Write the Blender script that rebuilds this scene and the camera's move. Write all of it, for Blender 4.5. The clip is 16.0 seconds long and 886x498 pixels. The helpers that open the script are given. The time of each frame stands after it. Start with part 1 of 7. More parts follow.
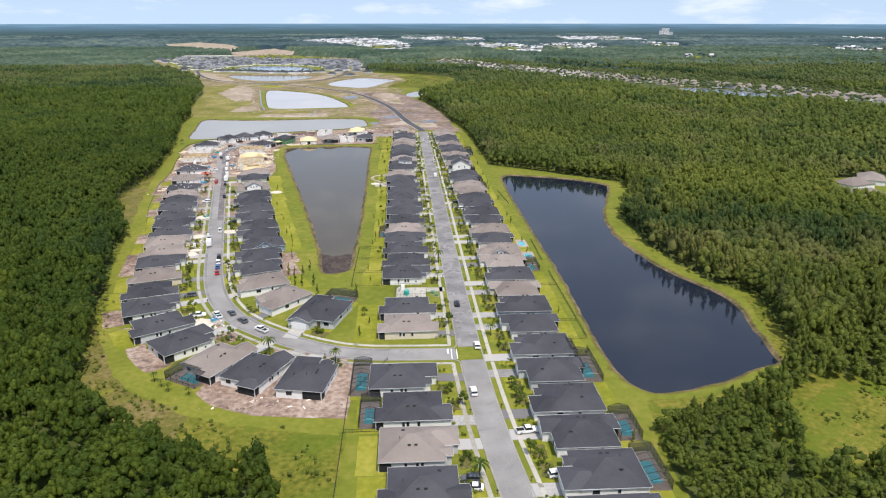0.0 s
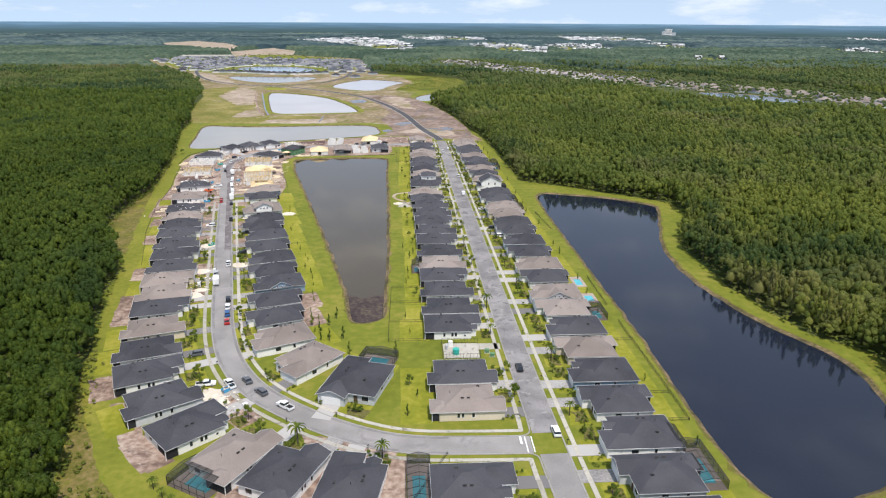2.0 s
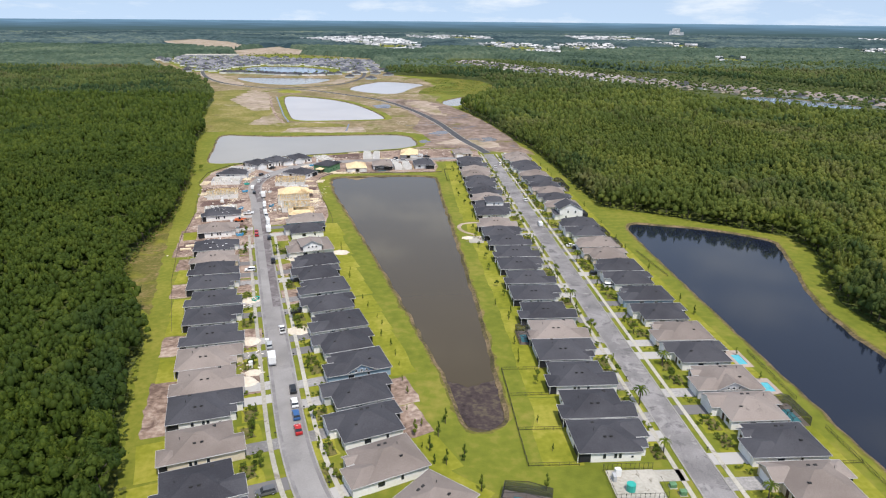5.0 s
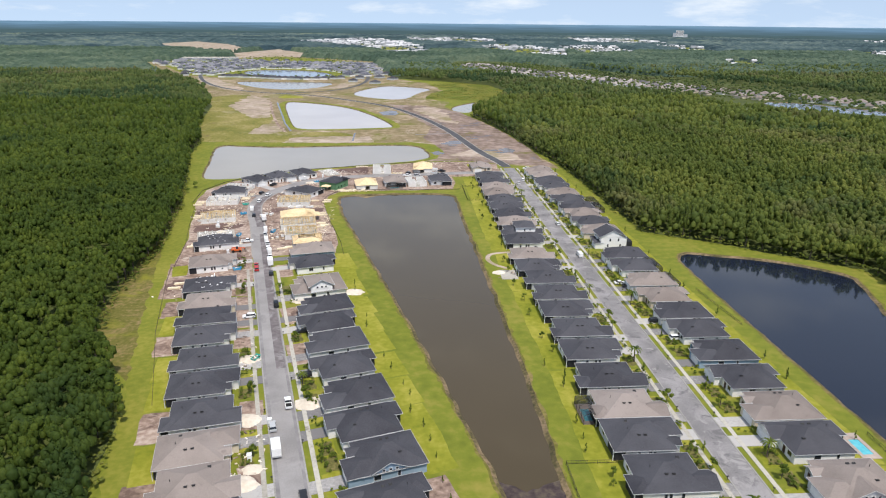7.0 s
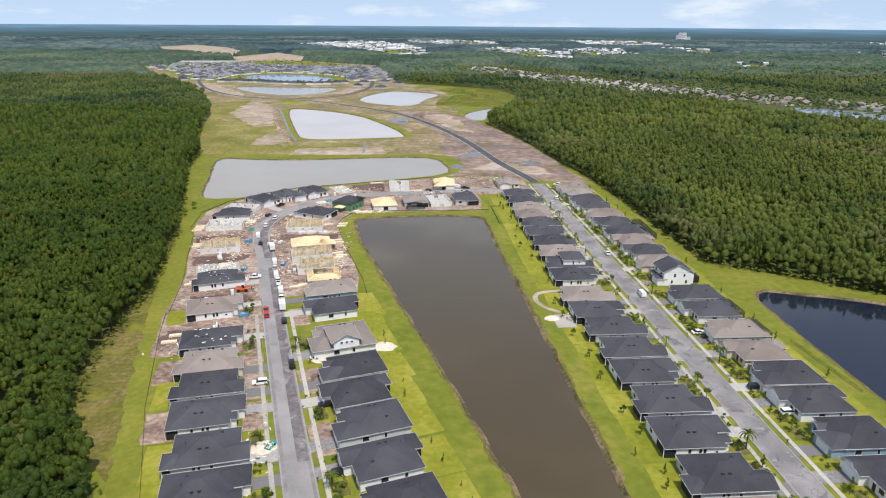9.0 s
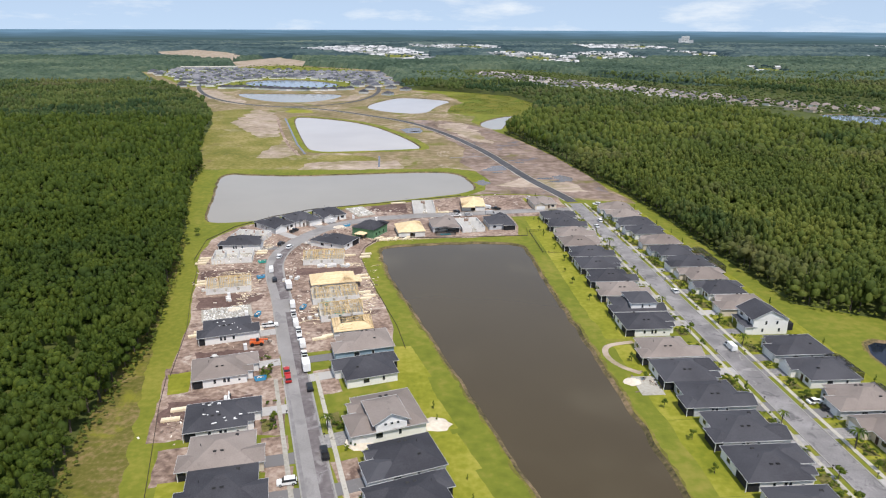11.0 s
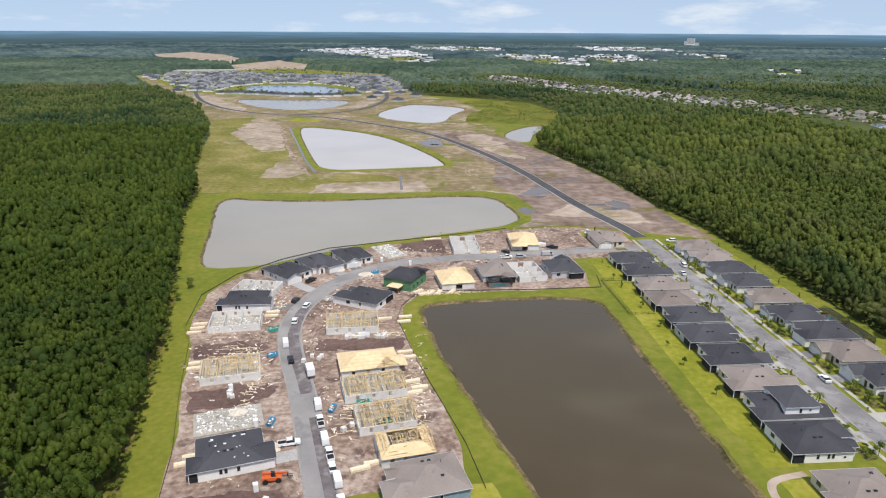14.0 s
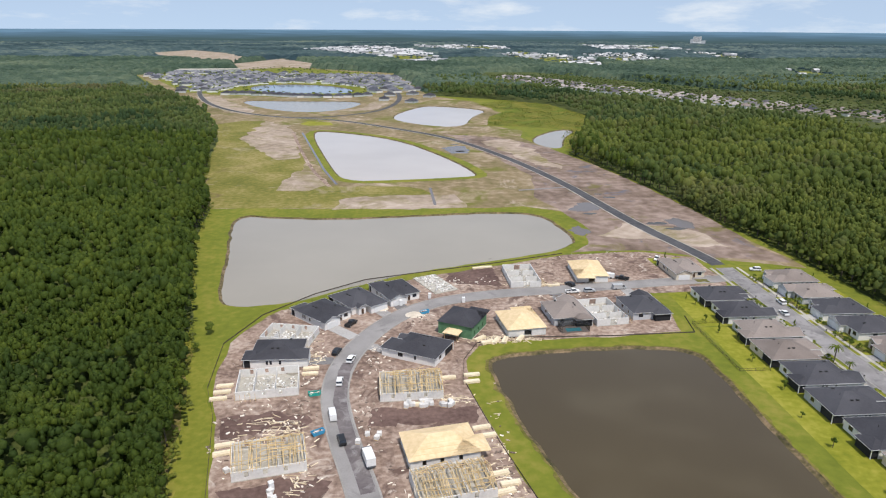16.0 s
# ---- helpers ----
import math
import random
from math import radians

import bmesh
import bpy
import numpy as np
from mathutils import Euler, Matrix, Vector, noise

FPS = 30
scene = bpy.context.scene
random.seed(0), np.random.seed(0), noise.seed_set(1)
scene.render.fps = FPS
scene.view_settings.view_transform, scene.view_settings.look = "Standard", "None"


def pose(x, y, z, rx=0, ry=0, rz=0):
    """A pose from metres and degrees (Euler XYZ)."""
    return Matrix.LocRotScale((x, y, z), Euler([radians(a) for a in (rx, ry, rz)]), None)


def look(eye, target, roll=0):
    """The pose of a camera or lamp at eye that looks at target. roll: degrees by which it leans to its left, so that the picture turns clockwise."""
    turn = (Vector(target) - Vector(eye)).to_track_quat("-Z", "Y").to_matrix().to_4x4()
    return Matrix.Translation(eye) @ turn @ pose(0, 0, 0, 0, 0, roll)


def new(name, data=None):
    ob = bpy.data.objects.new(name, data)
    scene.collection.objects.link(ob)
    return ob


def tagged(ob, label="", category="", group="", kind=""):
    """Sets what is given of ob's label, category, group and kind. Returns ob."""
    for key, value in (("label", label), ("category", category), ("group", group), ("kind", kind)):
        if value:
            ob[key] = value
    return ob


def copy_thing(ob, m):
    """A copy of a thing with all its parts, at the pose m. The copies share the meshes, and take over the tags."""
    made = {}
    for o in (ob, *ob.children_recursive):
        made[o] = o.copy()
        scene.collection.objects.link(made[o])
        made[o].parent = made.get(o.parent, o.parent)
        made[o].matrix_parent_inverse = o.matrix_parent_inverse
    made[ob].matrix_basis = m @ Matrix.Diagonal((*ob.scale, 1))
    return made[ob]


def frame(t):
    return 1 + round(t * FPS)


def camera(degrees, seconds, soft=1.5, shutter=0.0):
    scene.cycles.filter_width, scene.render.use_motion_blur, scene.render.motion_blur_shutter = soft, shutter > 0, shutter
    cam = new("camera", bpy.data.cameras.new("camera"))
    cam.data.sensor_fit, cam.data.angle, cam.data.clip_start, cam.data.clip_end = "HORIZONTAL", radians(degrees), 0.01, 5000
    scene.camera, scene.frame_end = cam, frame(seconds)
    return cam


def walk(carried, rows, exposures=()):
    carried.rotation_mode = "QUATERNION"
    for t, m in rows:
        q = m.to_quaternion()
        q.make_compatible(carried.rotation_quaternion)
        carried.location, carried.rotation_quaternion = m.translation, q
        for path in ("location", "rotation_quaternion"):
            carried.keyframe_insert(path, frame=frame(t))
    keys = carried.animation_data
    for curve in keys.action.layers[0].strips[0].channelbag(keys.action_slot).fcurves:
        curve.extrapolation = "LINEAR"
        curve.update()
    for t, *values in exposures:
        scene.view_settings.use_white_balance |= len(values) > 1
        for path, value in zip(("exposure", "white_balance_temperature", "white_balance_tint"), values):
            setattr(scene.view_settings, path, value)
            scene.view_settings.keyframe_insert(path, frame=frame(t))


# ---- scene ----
cam = camera(67.2, 16.0, soft=1.15)
PATH = [
    (0, (1.249, -1.389, 101.584), (1.332, 0.5, 100.934), 0.0),
    (0.5, (-2.258, 10.581, 101.906), (-2.174, 12.471, 101.257), -0.0),
    (1, (-6.168, 22.766, 102.118), (-6.082, 24.656, 101.47), 0.0),
    (1.5, (-10.675, 34.77, 102.378), (-10.587, 36.66, 101.729), 0.1),
    (2, (-16.244, 45.95, 102.99), (-16.152, 47.838, 102.338), 0.3),
    (2.5, (-22.995, 56.957, 103.074), (-22.902, 58.845, 102.421), 0.3),
    (3, (-29.773, 67.876, 103.253), (-29.679, 69.763, 102.598), 0.3),
    (3.5, (-36.64, 79.516, 103.415), (-36.545, 81.402, 102.757), 0.4),
    (4, (-42.766, 90.835, 103.346), (-42.669, 92.722, 102.688), 0.5),
    (4.5, (-48.574, 102.698, 103.124), (-48.475, 104.584, 102.467), 0.5),
    (7, (-62.85, 160.384, 102.843), (-62.749, 162.273, 102.192), 0.5),
    (7.5, (-65.861, 172.23, 102.857), (-65.759, 174.118, 102.207), 0.4),
    (8, (-69.244, 183.546, 102.907), (-69.141, 185.435, 102.259), 0.4),
    (8.5, (-72.827, 195.362, 102.803), (-72.723, 197.251, 102.156), 0.3),
    (9, (-76.747, 206.81, 102.202), (-76.642, 208.701, 101.558), 0.4),
    (11.5, (-95.334, 263.046, 102.015), (-95.224, 264.94, 101.382), 0.2),
    (12, (-98.097, 274.926, 101.915), (-97.986, 276.821, 101.283), 0.2),
    (12.5, (-100.989, 286.67, 101.775), (-100.877, 288.565, 101.146), 0.2),
    (13, (-104.085, 298.732, 101.835), (-103.971, 300.627, 101.206), 0.2),
    (13.5, (-107.365, 310.988, 101.515), (-107.251, 312.883, 100.887), 0.2),
    (14, (-111.065, 323.393, 101.362), (-110.95, 325.288, 100.734), 0.3),
    (14.5, (-114.924, 335.073, 101.543), (-114.81, 336.968, 100.914), 0.2),
    (15, (-120.363, 347.665, 101.312), (-120.247, 349.559, 100.679), 0.4),
    (15.5, (-126.39, 359.19, 101.216), (-126.273, 361.083, 100.581), 0.4),
    (16, (-131.19, 369.367, 101.3), (-131.074, 371.261, 100.666), 0.3),
]
walk(cam, [(t, look(eye, target, roll)) for t, eye, target, roll in PATH],
     exposures=((0.0, 0.09), (4.0, 0.03), (9.0, 0.0), (13.0, -0.10), (16.0, -0.15)))

# ---- world, sun, exposure ----
SUN_FROM = Vector((0.16, -0.42, 0.90)).normalized()
world = bpy.data.worlds.new("sky_world")
scene.world = world
world.use_nodes = True
wn, wl = world.node_tree.nodes, world.node_tree.links
wn.clear()
w_out = wn.new("ShaderNodeOutputWorld")
w_bg = wn.new("ShaderNodeBackground")
w_sky = wn.new("ShaderNodeTexSky")
w_sky.sky_type = "NISHITA"
w_sky.sun_disc = False
w_sky.sun_elevation = math.asin(SUN_FROM.z)
w_sky.sun_rotation = math.atan2(SUN_FROM.x, SUN_FROM.y)
w_sky.air_density, w_sky.dust_density, w_sky.ozone_density = 1.0, 0.0, 2.0
w_tc = wn.new("ShaderNodeTexCoord")
w_map = wn.new("ShaderNodeMapping")
w_map.inputs["Scale"].default_value = (1.0, 1.0, 4.5)
w_noise = wn.new("ShaderNodeTexNoise")
w_noise.inputs["Scale"].default_value = 5.2
w_noise.inputs["Detail"].default_value = 7.0
w_noise.inputs["Roughness"].default_value = 0.62
w_ramp = wn.new("ShaderNodeValToRGB")
w_ramp.color_ramp.elements[0].position = 0.52
w_ramp.color_ramp.elements[1].position = 0.70
w_mix = wn.new("ShaderNodeMixRGB")
w_mix.inputs["Color2"].default_value = (5.7, 6.2, 6.8, 1)
w_up = wn.new("ShaderNodeVectorMath")
w_up.operation = "ADD"
w_up.inputs[1].default_value = (0, 0, 0.16)
wl.new(w_tc.outputs["Generated"], w_up.inputs[0])
wl.new(w_up.outputs["Vector"], w_sky.inputs["Vector"])
wl.new(w_tc.outputs["Generated"], w_map.inputs["Vector"])
wl.new(w_map.outputs["Vector"], w_noise.inputs["Vector"])
wl.new(w_noise.outputs["Fac"], w_ramp.inputs["Fac"])
wl.new(w_ramp.outputs["Color"], w_mix.inputs["Fac"])
w_veil = wn.new("ShaderNodeMixRGB")
w_veil.inputs["Fac"].default_value = 0.58
w_veil.inputs["Color2"].default_value = (4.35, 5.1, 6.3, 1)
wl.new(w_sky.outputs["Color"], w_veil.inputs["Color1"])
wl.new(w_veil.outputs["Color"], w_mix.inputs["Color1"])
wl.new(w_mix.outputs["Color"], w_bg.inputs["Color"])
wl.new(w_bg.outputs["Background"], w_out.inputs["Surface"])
w_bg.inputs["Strength"].default_value = 0.15

sun = new("sun", bpy.data.lights.new("sun", "SUN"))
sun.data.energy = 4.25
sun.data.angle = radians(0.53)
sun.data.color = (1.0, 0.925, 0.855)
sun.matrix_world = look(SUN_FROM * 300, (0, 0, 0))
scene.view_settings.exposure = 0.0


# ---- materials ----
def material(name, low, high, fine=4.0, broad=0.06, rough=0.9, spec=0.2, bump=0.0, bump_scale=None,
             mid=None, island=0.0, each=0.0, metal=0.0, sharp=0.18, weight=0.5):
    """Two scales of noise in world metres between two or three colours, with relief."""
    m = bpy.data.materials.new(name)
    m.use_nodes = True
    n, l = m.node_tree.nodes, m.node_tree.links
    p = n["Principled BSDF"]
    p.inputs["Roughness"].default_value = rough
    p.inputs["Specular IOR Level"].default_value = spec
    p.inputs["Metallic"].default_value = metal
    geo = n.new("ShaderNodeNewGeometry")
    na, nb = n.new("ShaderNodeTexNoise"), n.new("ShaderNodeTexNoise")
    na.inputs["Scale"].default_value, na.inputs["Detail"].default_value = fine, 4
    nb.inputs["Scale"].default_value, nb.inputs["Detail"].default_value = broad, 5
    l.new(geo.outputs["Position"], na.inputs["Vector"])
    l.new(geo.outputs["Position"], nb.inputs["Vector"])
    add = n.new("ShaderNodeMath")
    add.operation = "MULTIPLY_ADD"
    add.inputs[1].default_value = weight
    half = n.new("ShaderNodeMath")
    half.operation = "MULTIPLY"
    half.inputs[1].default_value = 1 - weight
    l.new(nb.outputs["Fac"], half.inputs[0])
    l.new(na.outputs["Fac"], add.inputs[0])
    l.new(half.outputs[0], add.inputs[2])
    value = add.outputs[0]
    for source, amount in ((geo.outputs["Random Per Island"], island),
                           (None, each)):
        if not amount:
            continue
        if source is None:
            source = n.new("ShaderNodeObjectInfo").outputs["Random"]
        k = n.new("ShaderNodeMath")
        k.operation = "MULTIPLY_ADD"
        k.inputs[1].default_value, k.inputs[2].default_value = amount, -amount / 2
        l.new(source, k.inputs[0])
        s = n.new("ShaderNodeMath")
        s.operation = "ADD"
        l.new(k.outputs[0], s.inputs[0])
        l.new(value, s.inputs[1])
        value = s.outputs[0]
    ramp = n.new("ShaderNodeValToRGB")
    e = ramp.color_ramp.elements
    e[0].position, e[1].position = 0.5 - sharp, 0.5 + sharp
    e[0].color, e[1].color = (*low, 1), (*high, 1)
    if mid:
        k = e.new(0.5)
        k.color = (*mid, 1)
    l.new(value, ramp.inputs["Fac"])
    l.new(ramp.outputs["Color"], p.inputs["Base Color"])
    if bump:
        b = n.new("ShaderNodeBump")
        b.inputs["Strength"].default_value = min(1, bump)
        b.inputs["Distance"].default_value = bump
        nc = na
        if bump_scale:
            nc = n.new("ShaderNodeTexNoise")
            nc.inputs["Scale"].default_value, nc.inputs["Detail"].default_value = bump_scale, 4
            l.new(geo.outputs["Position"], nc.inputs["Vector"])
        l.new(nc.outputs["Fac"], b.inputs["Height"])
        l.new(b.outputs["Normal"], p.inputs["Normal"])
    return m


def water(name, deep, shallow, rough, ripple, spec=0.5):
    m = material(name, deep, shallow, fine=0.02, broad=0.008, rough=rough, spec=spec, bump=ripple, bump_scale=0.9, sharp=0.3)
    m.node_tree.nodes["Principled BSDF"].inputs["IOR"].default_value = 1.333
    return m


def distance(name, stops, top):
    """The distance behind the land: wooded streaks with painted haze, turning blue towards the horizon."""
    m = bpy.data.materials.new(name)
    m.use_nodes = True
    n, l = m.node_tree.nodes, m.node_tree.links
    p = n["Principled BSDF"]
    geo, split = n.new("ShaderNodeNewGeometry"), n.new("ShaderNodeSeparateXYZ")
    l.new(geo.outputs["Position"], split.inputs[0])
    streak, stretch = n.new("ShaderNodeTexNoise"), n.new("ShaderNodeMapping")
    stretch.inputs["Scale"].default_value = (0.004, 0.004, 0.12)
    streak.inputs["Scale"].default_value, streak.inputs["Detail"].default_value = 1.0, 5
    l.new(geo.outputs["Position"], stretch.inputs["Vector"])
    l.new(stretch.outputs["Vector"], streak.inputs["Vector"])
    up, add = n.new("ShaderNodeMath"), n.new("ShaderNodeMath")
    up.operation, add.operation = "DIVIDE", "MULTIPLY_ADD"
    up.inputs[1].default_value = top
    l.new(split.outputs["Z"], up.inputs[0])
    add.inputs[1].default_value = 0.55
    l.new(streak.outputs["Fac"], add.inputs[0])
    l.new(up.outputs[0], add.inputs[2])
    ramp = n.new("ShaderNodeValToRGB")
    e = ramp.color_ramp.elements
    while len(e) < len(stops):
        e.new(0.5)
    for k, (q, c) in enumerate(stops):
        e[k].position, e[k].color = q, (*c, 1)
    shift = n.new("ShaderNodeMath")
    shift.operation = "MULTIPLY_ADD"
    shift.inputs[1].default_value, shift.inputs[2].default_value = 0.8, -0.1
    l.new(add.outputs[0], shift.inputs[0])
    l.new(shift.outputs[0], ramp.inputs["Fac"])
    # The backdrop glows by itself; its haze is only this colour ramp.
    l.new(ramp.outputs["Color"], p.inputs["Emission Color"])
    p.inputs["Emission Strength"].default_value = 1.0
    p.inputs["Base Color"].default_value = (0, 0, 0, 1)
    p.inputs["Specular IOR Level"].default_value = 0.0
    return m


def leafy(m):
    """Lets some of the sun through the leaves."""
    n, l = m.node_tree.nodes, m.node_tree.links
    p = n["Principled BSDF"]
    t, x = n.new("ShaderNodeBsdfTranslucent"), n.new("ShaderNodeMixShader")
    x.inputs["Fac"].default_value = 0.42
    l.new(p.inputs["Base Color"].links[0].from_socket, t.inputs["Color"])
    l.new(p.outputs["BSDF"], x.inputs[1])
    l.new(t.outputs["BSDF"], x.inputs[2])
    l.new(x.outputs["Shader"], n["Material Output"].inputs["Surface"])
    return m


def sheer(name, colour, through_):
    """A fine mesh that lets part of the light through."""
    m = material(name, colour, [c * 1.6 for c in colour], 2.0, 0.3, rough=0.8)
    n, l = m.node_tree.nodes, m.node_tree.links
    t, x = n.new("ShaderNodeBsdfTransparent"), n.new("ShaderNodeMixShader")
    x.inputs["Fac"].default_value = through_
    l.new(n["Principled BSDF"].outputs["BSDF"], x.inputs[1])
    l.new(t.outputs["BSDF"], x.inputs[2])
    l.new(x.outputs["Shader"], n["Material Output"].inputs["Surface"])
    return m


def blotched(m, colour, scale, at, fade=0.035):
    """Adds worn or damp blotches with uneven edges to a material."""
    n, l = m.node_tree.nodes, m.node_tree.links
    p = n["Principled BSDF"]
    old = p.inputs["Base Color"].links[0].from_socket
    geo, spot, ramp, mix = n.new("ShaderNodeNewGeometry"), n.new("ShaderNodeTexNoise"), n.new("ShaderNodeValToRGB"), n.new("ShaderNodeMixRGB")
    spot.inputs["Scale"].default_value, spot.inputs["Detail"].default_value, spot.inputs["Roughness"].default_value, spot.inputs["Distortion"].default_value = scale, 7, 0.66, 0.8
    ramp.color_ramp.elements[0].position, ramp.color_ramp.elements[1].position = at, at + fade
    mix.inputs["Color2"].default_value = (*colour, 1)
    l.new(geo.outputs["Position"], spot.inputs["Vector"])
    l.new(spot.outputs["Fac"], ramp.inputs["Fac"])
    l.new(ramp.outputs["Color"], mix.inputs["Fac"])
    l.new(old, mix.inputs["Color1"])
    l.new(mix.outputs["Color"], p.inputs["Base Color"])
    return m


FLOOR = material("forest_floor", (0.035, 0.052, 0.012), (0.10, 0.115, 0.03), 0.5, 0.04)
GRASS = material("berm_grass", (0.100, 0.124, 0.013), (0.245, 0.215, 0.044), 0.3, 0.035, mid=(0.152, 0.170, 0.019), bump=0.2, bump_scale=2.0, weight=0.5, sharp=0.19)
MOWN = material("mown_berm_grass", (0.120, 0.138, 0.015), (0.235, 0.218, 0.038), 0.5, 0.04, mid=(0.164, 0.176, 0.021), bump=0.15, bump_scale=2.0, weight=0.5, sharp=0.18)
ROUGH = blotched(material("dry_bank_grass", (0.080, 0.088, 0.012), (0.235, 0.170, 0.078), 0.7, 0.09, mid=(0.128, 0.116, 0.026), bump=0.2, bump_scale=2.0, weight=0.55, sharp=0.17), (0.185, 0.180, 0.022), 0.05, 0.54, 0.14)
SOD = material("lawn_sod", (0.140, 0.160, 0.012), (0.310, 0.285, 0.050), 0.5, 0.05, mid=(0.214, 0.218, 0.021), weight=0.4, sharp=0.15, bump=0.08, bump_scale=3.0)
MEADOW = blotched(material("meadow_grass", (0.066, 0.086, 0.008), (0.225, 0.185, 0.036), 0.6, 0.05, mid=(0.138, 0.142, 0.016), bump=0.5, bump_scale=1.6, sharp=0.13, weight=0.6), (0.105, 0.140, 0.011), 0.035, 0.50, 0.12)
DIRT = blotched(blotched(material("site_dirt", (0.135, 0.092, 0.072), (0.440, 0.355, 0.295), 0.6, 0.06, mid=(0.284, 0.204, 0.160), bump=0.2, bump_scale=1.5, sharp=0.13, weight=0.5), (0.130, 0.086, 0.070), 0.10, 0.54, 0.10), (0.47, 0.40, 0.34), 0.13, 0.61, 0.07)
SOIL = material("dark_soil", (0.070, 0.042, 0.036), (0.19, 0.125, 0.105), 0.7, 0.08, bump=0.15, bump_scale=1.5)
SAND = blotched(blotched(material("graded_sand", (0.125, 0.108, 0.040), (0.37, 0.290, 0.205), 0.16, 0.02, mid=(0.226, 0.174, 0.096), weight=0.42, sharp=0.15, bump=0.2, bump_scale=0.8), (0.140, 0.138, 0.030), 0.02, 0.52, 0.10), (0.44, 0.355, 0.285), 0.025, 0.59, 0.10)
MUD = blotched(blotched(material("churned_mud", (0.118, 0.084, 0.062), (0.320, 0.245, 0.205), 0.16, 0.03, mid=(0.208, 0.153, 0.122), weight=0.5, sharp=0.13, bump=0.2, bump_scale=0.8), (0.150, 0.130, 0.046), 0.04, 0.58, 0.10), (0.135, 0.130, 0.150), 0.05, 0.58, 0.08)
BARE_SOIL = blotched(material("bare_pale_soil", (0.205, 0.160, 0.105), (0.48, 0.395, 0.325), 0.16, 0.03, mid=(0.345, 0.275, 0.215), weight=0.5, sharp=0.16, bump=0.15, bump_scale=0.8), (0.205, 0.175, 0.075), 0.035, 0.50, 0.16)
SCRUBLAND = blotched(blotched(material("sandy_scrub", (0.110, 0.115, 0.018), (0.290, 0.235, 0.095), 0.3, 0.03, mid=(0.182, 0.168, 0.038), weight=0.45, sharp=0.14, bump=0.3, bump_scale=1.0), (0.34, 0.275, 0.190), 0.028, 0.57, 0.14), (0.150, 0.115, 0.050), 0.04, 0.58, 0.12)
STREAK = blotched(material("damp_streak", (0.095, 0.080, 0.082), (0.200, 0.178, 0.178), 0.5, 0.1), (0.255, 0.240, 0.236), 0.22, 0.52, 0.12)
DAMP = blotched(material("damp_asphalt", (0.165, 0.156, 0.156), (0.250, 0.238, 0.236), 0.6, 0.1), (0.275, 0.262, 0.258), 0.2, 0.52, 0.14)
BANK = material("pond_bank", (0.045, 0.042, 0.018), (0.24, 0.17, 0.10), 0.9, 0.12, mid=(0.12, 0.095, 0.045), sharp=0.13)
ASPHALT = blotched(blotched(material("asphalt", (0.170, 0.162, 0.162), (0.285, 0.272, 0.270), 2.5, 0.10, mid=(0.226, 0.215, 0.214), sharp=0.12, weight=0.25), (0.138, 0.131, 0.133), 0.22, 0.55, 0.08), (0.285, 0.272, 0.266), 0.16, 0.56, 0.06)
PALE_ASPHALT = blotched(material("pale_asphalt", (0.210, 0.200, 0.194), (0.315, 0.300, 0.290), 2.5, 0.08, mid=(0.262, 0.249, 0.241), sharp=0.14, weight=0.25), (0.215, 0.203, 0.200), 0.09, 0.56, 0.08)
NEWASPHALT = material("new_asphalt", (0.05, 0.05, 0.055), (0.11, 0.11, 0.115), 0.4, 0.05)
CONCRETE = blotched(material("concrete", (0.295, 0.278, 0.238), (0.465, 0.440, 0.385), 1.2, 0.1, each=0.2), (0.225, 0.205, 0.165), 0.25, 0.58, 0.06)
DECK = material("pool_deck_tile", (0.30, 0.24, 0.205), (0.44, 0.37, 0.32), 1.5, 0.2)
PAVER = material("driveway_paver", (0.165, 0.158, 0.158), (0.40, 0.385, 0.37), 1.5, 0.1, each=0.6)
KERB = material("worn_kerb", (0.22, 0.21, 0.195), (0.36, 0.345, 0.325), 1.5, 0.1)
REED = material("muddy_reeds", (0.030, 0.022, 0.022), (0.115, 0.095, 0.062), 0.8, 0.2, mid=(0.062, 0.046, 0.044), bump=0.3, bump_scale=1.5)
ROOF_DARK = blotched(material("charcoal_shingle", (0.037, 0.037, 0.044), (0.080, 0.080, 0.090), 5.0, 0.12, rough=0.85, each=0.22, bump=0.03), (0.072, 0.070, 0.074), 0.6, 0.62, 0.12)
ROOF_TAN = blotched(material("taupe_shingle", (0.175, 0.146, 0.130), (0.285, 0.244, 0.220), 5.0, 0.12, rough=0.9, each=0.25, bump=0.03), (0.165, 0.140, 0.126), 0.6, 0.60, 0.12)
ROOF_FAR = material("grey_shingle", (0.10, 0.095, 0.10), (0.36, 0.32, 0.30), 0.2, 0.05, island=0.7)
WALL_WHITE = material("white_stucco", (0.72, 0.71, 0.69), (0.84, 0.83, 0.80), 2.0, 0.1, bump=0.01)
WALL_GREY = material("grey_stucco", (0.42, 0.44, 0.46), (0.56, 0.57, 0.58), 2.0, 0.1)
WALL_BEIGE = material("beige_stucco", (0.56, 0.49, 0.38), (0.70, 0.62, 0.50), 2.0, 0.1)
WALL_BLUE = material("blue_siding", (0.20, 0.29, 0.38), (0.30, 0.39, 0.48), 2.0, 0.1)
TRIM = material("white_trim", (0.66, 0.66, 0.66), (0.78, 0.78, 0.77), 3.0, 0.2, rough=0.5)
FASCIA = material("fascia_paint", (0.46, 0.46, 0.46), (0.60, 0.60, 0.59), 3.0, 0.2, rough=0.5)
GLASS = material("window_glass", (0.012, 0.015, 0.02), (0.03, 0.035, 0.045), 1.0, 0.3, rough=0.08, spec=0.6)
